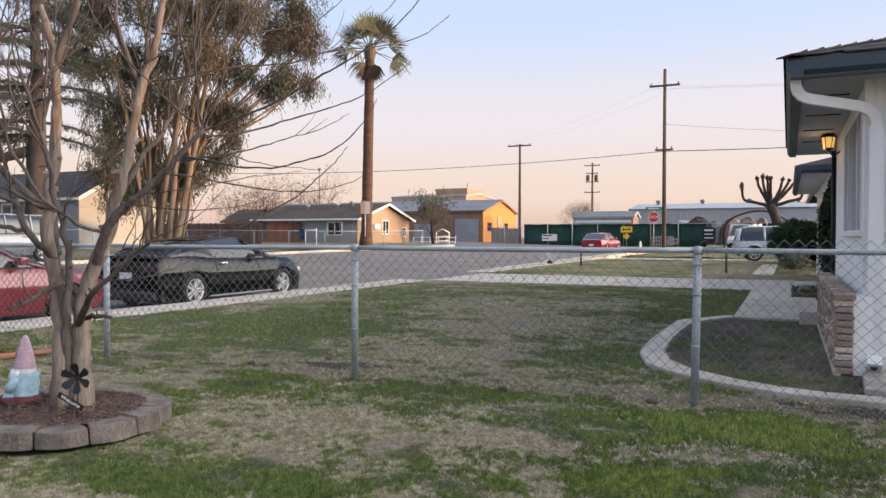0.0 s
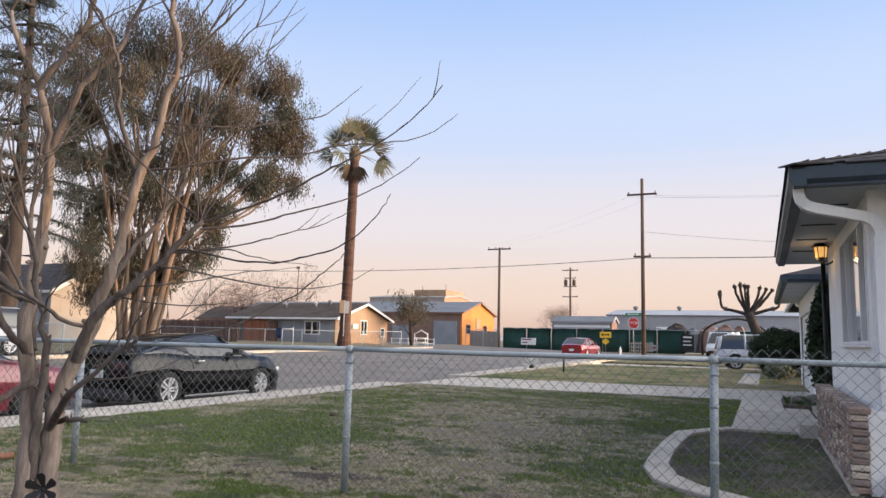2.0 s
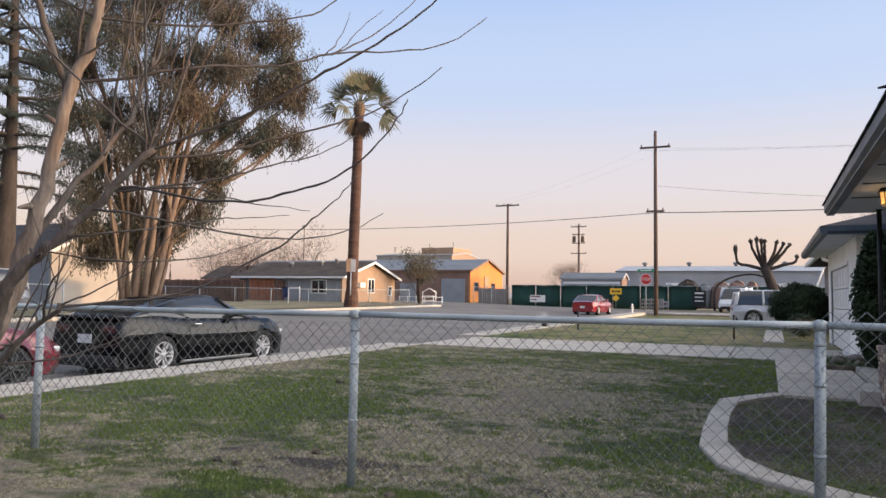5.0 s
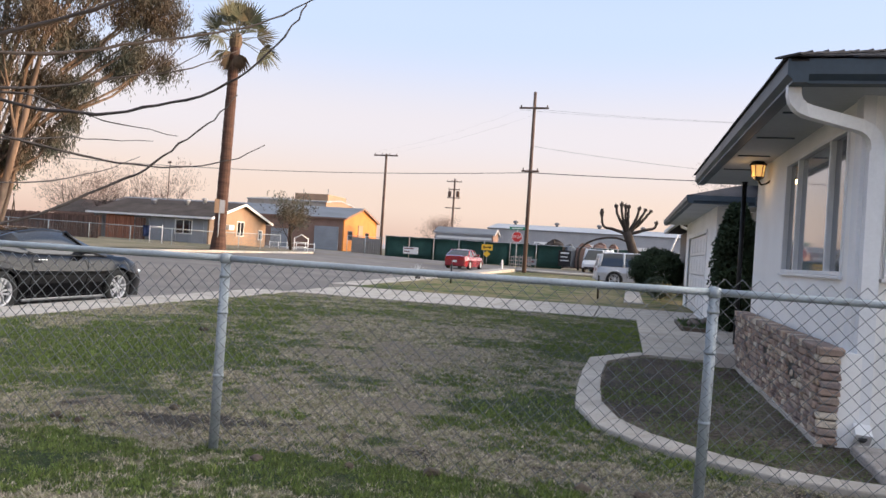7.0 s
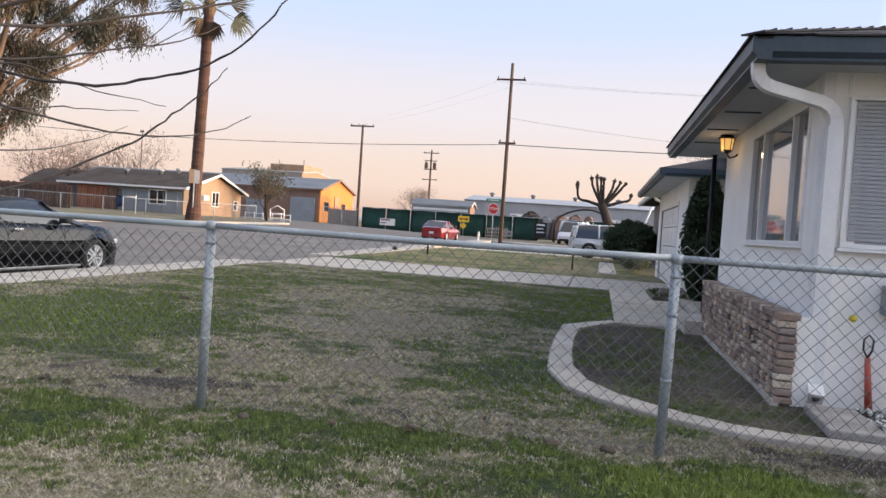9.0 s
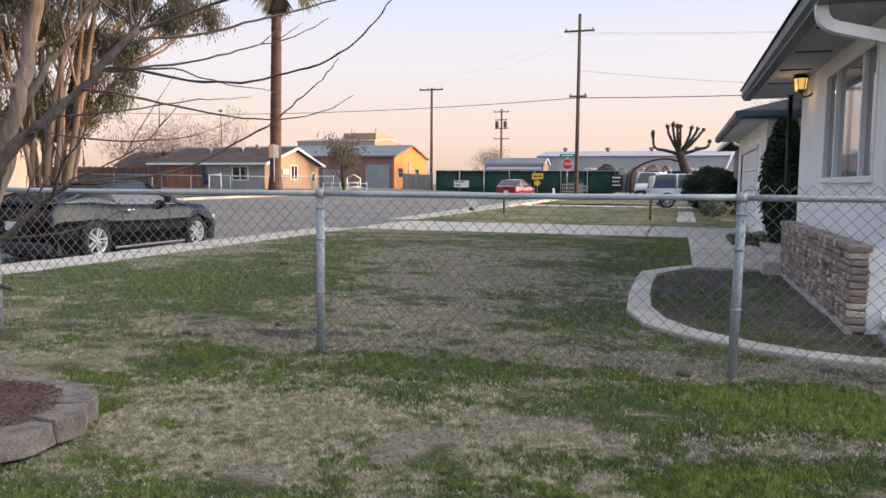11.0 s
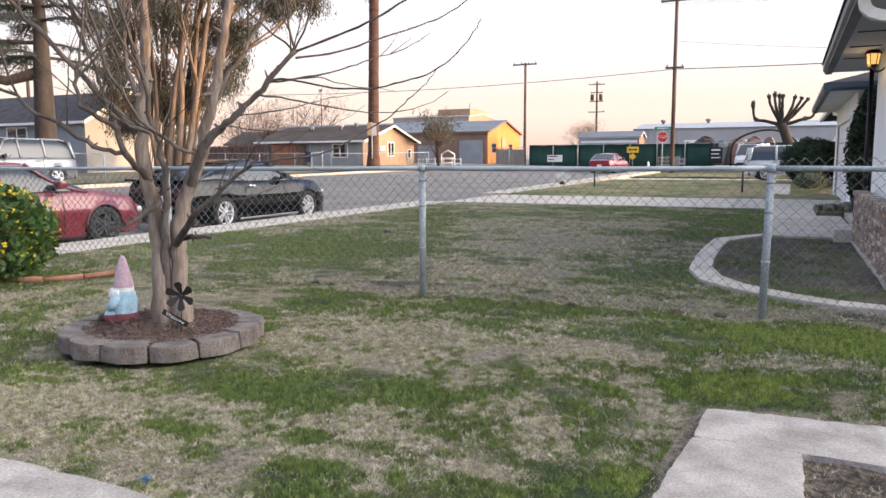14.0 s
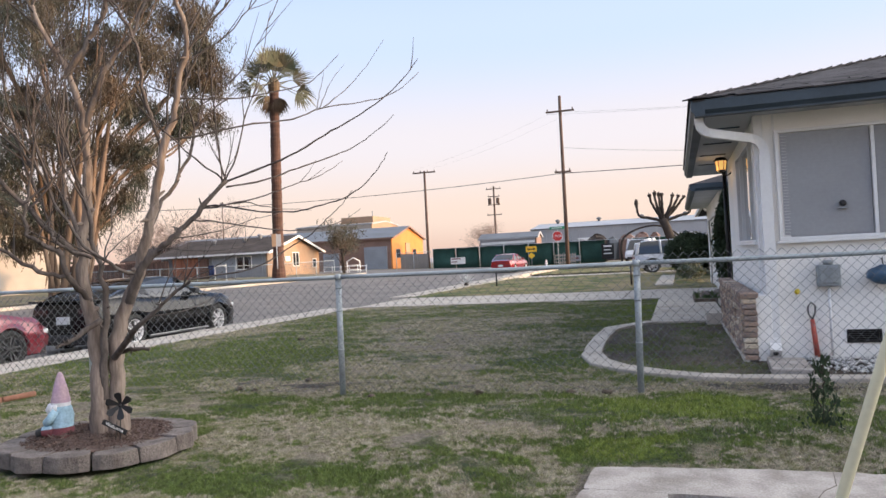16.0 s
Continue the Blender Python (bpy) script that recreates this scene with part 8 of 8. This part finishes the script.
# greener and drier stretches: middle, half width, half depth, and how green (+) or dry (-)
PATCHES = [(-6.6, 8.5, 2.6, 4.2, 0.55), (-5.7, 6.7, 1.3, 1.6, 0.45), (-4.8, 14.8, 4.5, 2.2, 0.25), (-1.0, 13.2, 1.0, 3.6, 0.38), (-1.5, 7.8, 0.6, 2.4, 0.28),
           (-4.3, 11.2, 1.9, 1.9, -0.62), (-3.5, 8.4, 1.15, 2.2, -0.62), (-3.0, 6.0, 1.1, 0.9, -0.5), (-8.4, 10.6, 0.6, 0.8, -0.6), (-2.4, 4.95, 2.0, 0.4, -0.42), (-4.9, 5.0, 1.6, 0.35, -0.3), (0.6, 4.95, 1.9, 0.42, -0.95),
           (-4.2, 4.2, 1.1, 0.30, 0.42), (-2.2, 4.15, 1.3, 0.30, 0.14), (0.1, 4.02, 1.1, 0.34, 0.42), (-1.6, 4.4, 1.5, 0.16, 0.5), (0.2, 3.0, 0.5, 0.16, -0.4), (-0.5, 3.42, 0.35, 0.14, -0.35), (0.9, 3.3, 0.4, 0.15, -0.3), (0.5, 3.5, 1.6, 0.5, 0.08), (-0.6, 2.98, 0.5, 0.25, 0.4), (-1.3, 2.95, 0.28, 0.16, 0.35),
           (-2.9, 3.0, 1.5, 0.75, -0.46), (-1.6, 3.2, 0.8, 0.45, -0.22), (-1.02, 2.8, 0.16, 0.1, -0.7), (-3.6, 1.3, 1.2, 0.6, -0.5), (-2.6, 0.85, 0.6, 0.14, -0.5), (-1.9, 2.5, 0.8, 0.3, -0.1),
           (-2.8, 1.85, 0.55, 0.24, 0.55), (-2.1, 2.08, 0.40, 0.20, 0.5), (-2.94, 1.21, 0.22, 0.08, 0.9), (-2.3, 1.38, 0.17, 0.12, 0.7), (-1.95, 0.9, 0.35, 0.14, 0.6), (-2.03, 1.12, 0.2, 0.1, 0.6),
           (-1.35, 1.3, 0.7, 0.55, 0.34), (-0.95, 1.6, 0.3, 0.5, 0.2), (-0.85, 2.25, 0.2, 0.5, -0.45)]
DARK_CLOVER = PATCHES[-9:-3]


def lushness(x, y):
    """0 straw to 1 lush, over the yard and the front lawn."""
    n = 0.22 * vnoise(x * 0.55 + 3, y * 0.55, 1) + 0.28 * vnoise(x * 1.5, y * 2.0 + 7, 2) + 0.28 * vnoise(x * 4.6, y * 6.5, 3) + 0.22 * vnoise(x * 12, y * 15, 4)
    g = 0.42 + 2.7 * (n - 0.5)
    for cx, cy, rx, ry, k in PATCHES:
        g = g + k * blob(x, y, cx, cy, rx, ry)
    g = g - 0.12 * (y > 20)
    g = np.where((y > 5.5) | (y < 4.3), np.maximum(g, 0.05 + 0.12 * n), g)
    near_slab = inside(SLAB_RIM, x, y)
    g = np.where(near_slab, np.where((x > -0.15) & (y < 2.15), -0.34, -0.16) + 0.35 * n, g)
    bed = inside(BED, x, y)
    g = np.where(bed, -0.34 + 0.4 * n + 0.3 * blob(x, y, 0.2, 8.0, 0.5, 2.2), g)
    return np.clip(g, -0.3, 1.0)


def lawn_sheet(name, x0, x1, y0, y1, step, lift, label, rise=0.0):
    xs, ys = np.arange(x0, x1 + 1e-6, step), np.arange(y0, y1 + 1e-6, step)
    gx, gy = np.meshgrid(xs, ys)
    gz = lift - yard_drop(gx, gy) + 0.022 * (vnoise(gx * 2.1, gy * 2.1, 5) - 0.5) + 0.02 * (vnoise(gx * 7, gy * 7, 6) - 0.5) + rise * np.clip(gy - 20, 0, 100)
    nx = len(xs)
    f = [(j * nx + i, j * nx + i + 1, (j + 1) * nx + i + 1, (j + 1) * nx + i) for j in range(len(ys) - 1) for i in range(nx - 1)]
    ob = raw(name, np.stack([gx.ravel(), gy.ravel(), gz.ravel()], 1).tolist(), f, M["turf_far" if rise else "turf"], None, True)
    at = ob.data.attributes.new("green", "FLOAT", "POINT")
    at.data.foreach_set("value", lushness(gx.ravel(), gy.ravel()).astype(np.float32))
    return tagged(ob, label, "lawn", kind="structure")


lawn_sheet("lawn", LAWN, 5.0, -8.0, 17.5, 0.1, -0.012, "patchy winter lawn, green and straw-coloured")
lawn_sheet("lawn_next", LAWN, 1.8, 21.6, 39.4, 0.25, 0.02, "patchy dry lawn of the next house", 0.0004)
lawn_sheet("lawn_corner", LAWN, 3.0, 43.9, 56.2, 0.25, 0.0, "dry grass between the next driveway and the junction", 0.002)

NO_GRASS = [SLAB_A, SLAB_B, PATIO, [(-0.56, 10.95), (0.9, 10.95), (0.9, 17.5), (-0.56, 17.5)], [(0.8, 6.4), (5, 6.4), (5, 18), (0.8, 18)], EDGE_OUT + list(reversed(EDGE_IN)), [(0.57, 6.4), (0.85, 6.4), (0.85, 11.4), (0.57, 11.4)], [(0.74, 5.6), (4, 5.5), (4, 6.7), (0.76, 6.5)]]


def blades(name, count, x0, x1, y0, y1, h0, h1, w, seed, label, keep=lambda x, y: np.ones_like(x, dtype=bool)):
    rs = np.random.RandomState(seed)
    x, y = rs.uniform(x0, x1, count), rs.uniform(y0, y1, count)
    ok = keep(x, y) & (((x - CX) / (RXR + 0.06)) ** 2 + ((y - CY) / (RYR + 0.06)) ** 2 > 1)
    jx, jy = x + rs.normal(0, 0.018, count), y + rs.normal(0, 0.018, count)
    for poly in NO_GRASS:
        ok &= ~inside(poly, jx, jy)
    g = lushness(x, y)
    # small clumps, and single blades that are either straw or green
    clump = 0.6 * vnoise(x * 24, y * 24, 8) + 0.4 * vnoise(x * 55, y * 55, 10) - 0.5
    clover = vnoise(x * 6.5 + 5, y * 8.5, 9) + 0.7 * clump
    odds = np.clip((g + 1.1 * clump - 0.27) * 2.4, 0.04, 0.96)
    leafy_one = rs.rand(count) < odds
    tone = np.where(leafy_one, 0.46 + 0.30 * rs.rand(count) + 1.1 * np.clip(g - 0.74, 0, 1) * np.clip((x + 1.7) / 1.2, 0.15, 1), np.clip(0.17 + 0.5 * clump + 0.2 * rs.rand(count), 0.0, 0.36))
    tone = np.where((clover > 0.81) & (g > 0.3), 0.66 + 0.1 * rs.rand(count), tone)
    tone = np.where(inside(BED, x, y), 0.5 + 0.16 * rs.rand(count), tone)
    for cx, cy, rx, ry, k in DARK_CLOVER:
        in_clover = (blob(x, y, cx, cy, rx * 0.9, ry * 0.9) + 0.5 * clump > 0.3)
        tone = np.where(in_clover & (rs.rand(count) < 0.85), 0.62 + 0.1 * rs.rand(count), tone)
    in_bed = inside(BED, x, y)
    thin_bed = in_bed & (rs.rand(count) > np.clip(0.12 + 1.3 * (vnoise(x * 2.6, y * 1.7, 14) - 0.4) + 0.5 * blob(x, y, 0.25, 8.0, 0.4, 2.2), 0.06, 0.95))
    ok &= ~thin_bed & ~(inside(SLAB_RIM, x, y) & (rs.rand(count) > 0.12)) & (in_bed | (g + rs.rand(count) * 0.16 > -0.16))
    x, y, g, tone, clump = x[ok], y[ok], g[ok], tone[ok], clump[ok]
    n = len(x)
    h = (h0 + (h1 - h0) * np.clip(g * 1.1 - 0.25, 0, 1) ** 1.6) * rs.uniform(0.5, 1.3, n) * (1 + 1.1 * clump)
    a = rs.uniform(0, 2 * np.pi, n)
    lean = rs.uniform(0.2, 1.1, n) + 0.7 * (g < 0.35)
    px, py = np.cos(a) * w * rs.uniform(0.7, 1.3, n), np.sin(a) * w
    b = rs.uniform(0, 2 * np.pi, n)
    lx, ly = np.cos(b) * lean * h, np.sin(b) * lean * h
    z = -0.014 - yard_drop(x, y)
    v = np.empty((n, 3, 3), dtype=np.float32)
    v[:, 0] = np.stack([x - px, y - py, z], 1)
    v[:, 1] = np.stack([x + px, y + py, z], 1)
    v[:, 2] = np.stack([x + lx, y + ly, z + h], 1)
    data = bpy.data.meshes.new(name)
    data.vertices.add(n * 3)
    data.vertices.foreach_set("co", v.ravel())
    data.loops.add(n * 3)
    data.loops.foreach_set("vertex_index", np.arange(n * 3, dtype=np.int32))
    data.polygons.add(n)
    data.polygons.foreach_set("loop_start", np.arange(0, n * 3, 3, dtype=np.int32))
    data.update()
    at = data.attributes.new("green", "FLOAT", "POINT")
    at.data.foreach_set("value", np.repeat(np.clip(tone, 0, 1), 3).astype(np.float32))
    ob = link_mesh(name, data, M["blade"])
    return tagged(ob, label, "grass", kind="stuff")


blades("grass_yard", 640000, -4.6, 1.6, 0.2, 3.3, 0.016, 0.026, 0.0023, 1, "short straw and green grass blades in the yard")
blades("grass_fence_line", 360000, -8.9, 3.2, 3.3, 6.2, 0.019, 0.032, 0.0032, 4, "short straw and green grass blades along the fence")
blades("grass_street_end", 80000, -8.9, -4.6, 0.9, 3.3, 0.02, 0.04, 0.003, 5, "short grass blades by the street end of the yard")
blades("grass_front", 420000, -8.95, 0.9, 6.2, 17.4, 0.02, 0.032, 0.0055, 2, "short straw and green grass blades on the front lawn")
def tuft_zone(x, y):
    return lushness(x, y) > 0.72
blades("grass_tufts", 200000, -6.5, 3.2, 0.2, 5.0, 0.018, 0.038, 0.0026, 3, "lush green tufts along the fence", tuft_zone)

# dark clods of dug earth and dead leaves near the fence
rng = random.Random(41)
for x, y, r in ((-3.99, 5.19, 0.05), (-2.87, 4.33, 0.045), (-1.88, 4.5, 0.06), (-1.04, 4.62, 0.05), (-6.31, 9.26, 0.07), (-4.5, 4.62, 0.05), (-4.3, 4.6, 0.04), (-0.72, 4.6, 0.05), (-2.35, 4.45, 0.035)):
    r *= 0.72
    clod = thing("earth_clod", pose(x, y, -0.012 - float(yard_drop(np.float64(x), np.float64(y)))), "dark clod of dug earth lying in the grass", "clod", "clods by the fence")
    bm = B()
    bmesh.ops.create_icosphere(bm, subdivisions=2, radius=r)
    shift = Vector((rng.uniform(0, 9), rng.uniform(0, 9), 0))
    for v in bm.verts:
        v.co = Vector((v.co.x * 1.25, v.co.y, v.co.z * 0.75 + r * 0.35)) + noise.noise_vector(v.co * 26 + shift) * r * 0.45
    part("lump", bm, M["soil"], clod)

# ---------------------------------------------------------------- pieces: blocks, bricks, shingles
ring = thing("block_ring", pose(0, 0, 0), "ring of grey-pink concrete retaining blocks round the tree", "garden edging")
rng = random.Random(2)
N = 13
for k in range(N):
    a0, a1 = 2 * math.pi * (k + 0.014) / N, 2 * math.pi * (k + 0.986) / N
    bm = B()
    pts = []
    for t in range(6):
        a = a0 + (a1 - a0) * t / 5
        bul = 0.036 * math.sin(math.pi * t / 5)
        pts.append((CX + (RXR + 0.04 + bul) * math.cos(a), CY + (RYR + 0.04 + bul) * math.sin(a)))
    am = (a0 + a1) / 2
    for t in range(3):
        a = a1 - (a1 - a0) * (0.08 + 0.84 * t / 2)
        pts.append((CX + (RXR - 0.15) * math.cos(a), CY + (RYR - 0.15) * math.sin(a)))
    top = 0.082 + rng.uniform(-0.009, 0.009)
    prism(bm, pts, -0.03, top)
    bmesh.ops.bevel(bm, geom=[e for e in bm.edges], offset=0.008, segments=2, affect="EDGES", profile=0.5)
    for v in bm.verts:
        v.co += Vector((noise.noise(v.co * 21), noise.noise(v.co * 23 + Vector((5, 0, 0))), 0.5 * noise.noise(v.co * 17))) * 0.010
    part("block", bm, M["block"], ring)

# brick planter wall in front of the house
brick_wall = thing("brick_planter", pose(0, 0, 0), "low tan brick planter wall with dark weep openings", "planter")
BX0, BX1, BY0, BY1, BZ = 0.575, 0.725, 6.5, 10.85, 0.725
bm = B()
box(bm, BX0 + 0.03, BY0 + 0.03, -0.05, BX1 - 0.01, BY1 - 0.01, BZ - 0.06)
part("mortar_core", bm, M["mortar"], brick_wall)
bm = B()
box(bm, BX1 - 0.01, WY + 0.35, -0.02, WX - 0.002, BY1 - 0.02, BZ - 0.12)
part("soil_fill", bm, M["soil"], brick_wall)
# added stucco filler that hides the dark gap beside the house wall
bm = B()
box(bm, BX1 - 0.008, BY0 + 0.03, -0.05, WX + 0.05, WY + 0.34, BZ - 0.03, 0.006)
part("gap_filler", bm, M["stucco"], brick_wall, "white stucco filler between planter end and house wall")
bm = B()
box(bm, BX0 - 0.012, BY0 - 0.01, -0.04, BX0 + 0.05, BY1, 0.035, 0.008)
part("footing", bm, M["concrete"], brick_wall, "pale concrete footing strip")


def brick_mesh(l, w, h, seed):
    """A tumbled brick with a worn, uneven face."""
    bm = B()
    box(bm, -w / 2, -l / 2, -h / 2, w / 2, l / 2, h / 2, 0.012)
    for v in bm.verts:
        v.co += Vector((noise.noise(v.co * 30 + Vector((seed, 0, 0))), noise.noise(v.co * 26 + Vector((0, seed, 0))), noise.noise(v.co * 29 + Vector((0, 0, seed))))) * 0.011
    d = bpy.data.meshes.new("brick")
    bm.to_mesh(d)
    bm.free()
    d.materials.append(M["brick"])
    return d


LENGTHS = (0.075, 0.1, 0.125, 0.16)
ROW = 0.0605
by_length = [[brick_mesh(l - 0.01, 0.085, ROW - 0.011, 7 * k + s) for s in range(3)] for k, l in enumerate(LENGTHS)]
ends = [brick_mesh(BX1 - BX0 - 0.012, 0.075, ROW - 0.010, s + 50) for s in range(4)]
caps = [brick_mesh(0.088, BX1 - BX0 + 0.03, 0.06, s + 20) for s in range(3)]
rng = random.Random(6)
WEEPS = (7.48, 8.69, 9.9)
def put_piece(name, data, x, y, z, rz, parent):
    ob = new(name, data)
    ob.parent = parent
    ob.matrix_basis = pose(x, y, z, rng.uniform(-1.5, 1.5), rng.uniform(-1.5, 1.5), rz + rng.uniform(-1.5, 1.5))
rest = B()
for r in range(11):
    z = (r + 0.5) * ROW
    y = BY0 + 0.07
    while y < BY1 - 0.06:
        k = rng.choice((0, 0, 1, 1, 2, 3))
        l = LENGTHS[k]
        mid = y + l / 2
        step = [abs(mid - hy) for hy in WEEPS]
        opening = r in (5, 6, 7) and min(step) < 0.13
        if not opening and y + l < BY1 + 0.02:
            x = BX0 + 0.042 + rng.uniform(-0.009, 0.009)
            if mid < BY0 + 2.55:
                put_piece("brick", rng.choice(by_length[k]), x, mid, z, 0, brick_wall)
            else:
                box(rest, x - 0.042, mid - l / 2 + 0.006, z - ROW / 2 + 0.006, x + 0.042, mid + l / 2 - 0.006, z + ROW / 2 - 0.006)
        y += l
    put_piece("brick", rng.choice(ends), (BX0 + BX1) / 2 + rng.uniform(-0.006, 0.006), BY0 + 0.034 + rng.uniform(-0.010, 0.010), z, 90, brick_wall)
y = BY0 + 0.03
while y < BY1:
    if y < BY0 + 1.9:
        put_piece("brick", rng.choice(caps), (BX0 + BX1) / 2, y, BZ - 0.026, 0, brick_wall)
    else:
        box(rest, BX0 - 0.015, y - 0.044, BZ - 0.055, BX1 + 0.015, y + 0.044, BZ + 0.004)
    y += 0.094
tagged(part("brick_rest", rest, M["brick"], brick_wall), kind="stuff")
for hy in WEEPS:
    # black plate gives the opening the darkness of a hollow
    bm = B()
    box(bm, BX0 + 0.018, hy - 0.16, 0.30, BX0 + 0.034, hy + 0.16, 0.49)
    part("weep_dark_plate", bm, M["black"], brick_wall, "black plate for the dark inside the opening")
    for dy, r in ((0.0, 6), (0.09, 5)):
        put_piece("brick", by_length[0][r % 3], BX0 + 0.044, hy + dy, (r + 0.5) * ROW, 0, brick_wall)

# shingle courses on the two near roof slopes
def shingle_mesh(w, d, seed):
    bm = B()
    box(bm, -w / 2, 0, 0, w / 2, d, 0.012, 0)
    for v in bm.verts:
        v.co.z += 0.006 * noise.noise(v.co * 9 + Vector((seed, 0, 0)))
    dd = bpy.data.meshes.new("shingle")
    bm.to_mesh(dd)
    bm.free()
    dd.materials.append(M["shingle"])
    return dd
sh = [shingle_mesh(w, 0.2, k) for k, w in enumerate((0.2, 0.28, 0.34))]
tilt = math.degrees(math.atan(SLOPE))
row = 0
STEP = 0.135
for c in range(4):
    off = c * STEP
    x = EX + off + 0.05 + 0.1 * (c % 2)
    while x < 4.2 and row < 290:
        k = rng.randint(0, 2)
        ob = new("shingle", sh[k])
        ob.parent = roof
        ob.matrix_basis = pose(x + 0.15, EY - 0.02 + off, RZ + 0.048 + off * SLOPE + rng.uniform(0, 0.004), tilt + 0.6, 0, 0)
        x += (0.2, 0.28, 0.34)[k] + 0.005
        row += 1
rows = B()
for c in range(0, 32):
    off = c * STEP
    x = (EX + off + 0.05) if c >= 4 else 4.4
    while x < 9.6 - off:
        w = rng.choice((0.2, 0.28, 0.34))
        box(rows, -w / 2, 0, 0, w / 2, 0.2, 0.009 + rng.uniform(0, 0.005), 0, pose(x + w / 2, EY - 0.02 + off, RZ + 0.048 + off * SLOPE, tilt + 0.6))
        x += w + 0.005
for c in range(0, 30):
    off = c * STEP
    y = EY + off + 0.05
    end = EYF if off < 1.6 else 20
    while y < end:
        w = rng.choice((0.2, 0.28, 0.34))
        box(rows, -w / 2, 0, 0, w / 2, 0.2, 0.009 + rng.uniform(0, 0.005), 0, pose(EX - 0.02 + off, y + w / 2, RZ + 0.048 + off * SLOPE, 0, 0, -90) @ pose(0, 0, 0, tilt + 0.6))
        y += w + 0.005
# ridge caps up the near hip
for c in range(34):
    off = c * 0.14
    box(rows, -0.1, 0, 0, 0.1, 0.2, 0.014, 0, pose(EX - 0.01 + off, EY - 0.01 + off, RZ + 0.055 + off * SLOPE, 0, 0, -45) @ pose(0, 0, 0, 10.8))
tagged(part("shingle_rest", rows, M["shingle"], roof), kind="stuff")

# white gravel along the side wall
g = Soup()
rng = random.Random(19)
for _ in range(900):
    p = Vector((rng.uniform(1.16, 3.6), rng.uniform(5.6, 6.6), 0.012 + rng.uniform(0, 0.015)))
    r = rng.uniform(0.012, 0.028)
    b = len(g.v)
    for d in ((1, 0, 0), (-1, 0, 0), (0, 1, 0), (0, -1, 0), (0, 0, 0.8), (0, 0, -0.8)):
        g.v.append(tuple(p + Vector(d) * r * rng.uniform(0.7, 1.2)))
    g.f += [(b, b + 2, b + 4), (b + 2, b + 1, b + 4), (b + 1, b + 3, b + 4), (b + 3, b, b + 4), (b + 2, b, b + 5), (b + 1, b + 2, b + 5), (b + 3, b + 1, b + 5), (b, b + 3, b + 5)]
tagged(g.put("gravel", M["gravel"], None, False), "white gravel between edging and house wall", "gravel", kind="stuff")
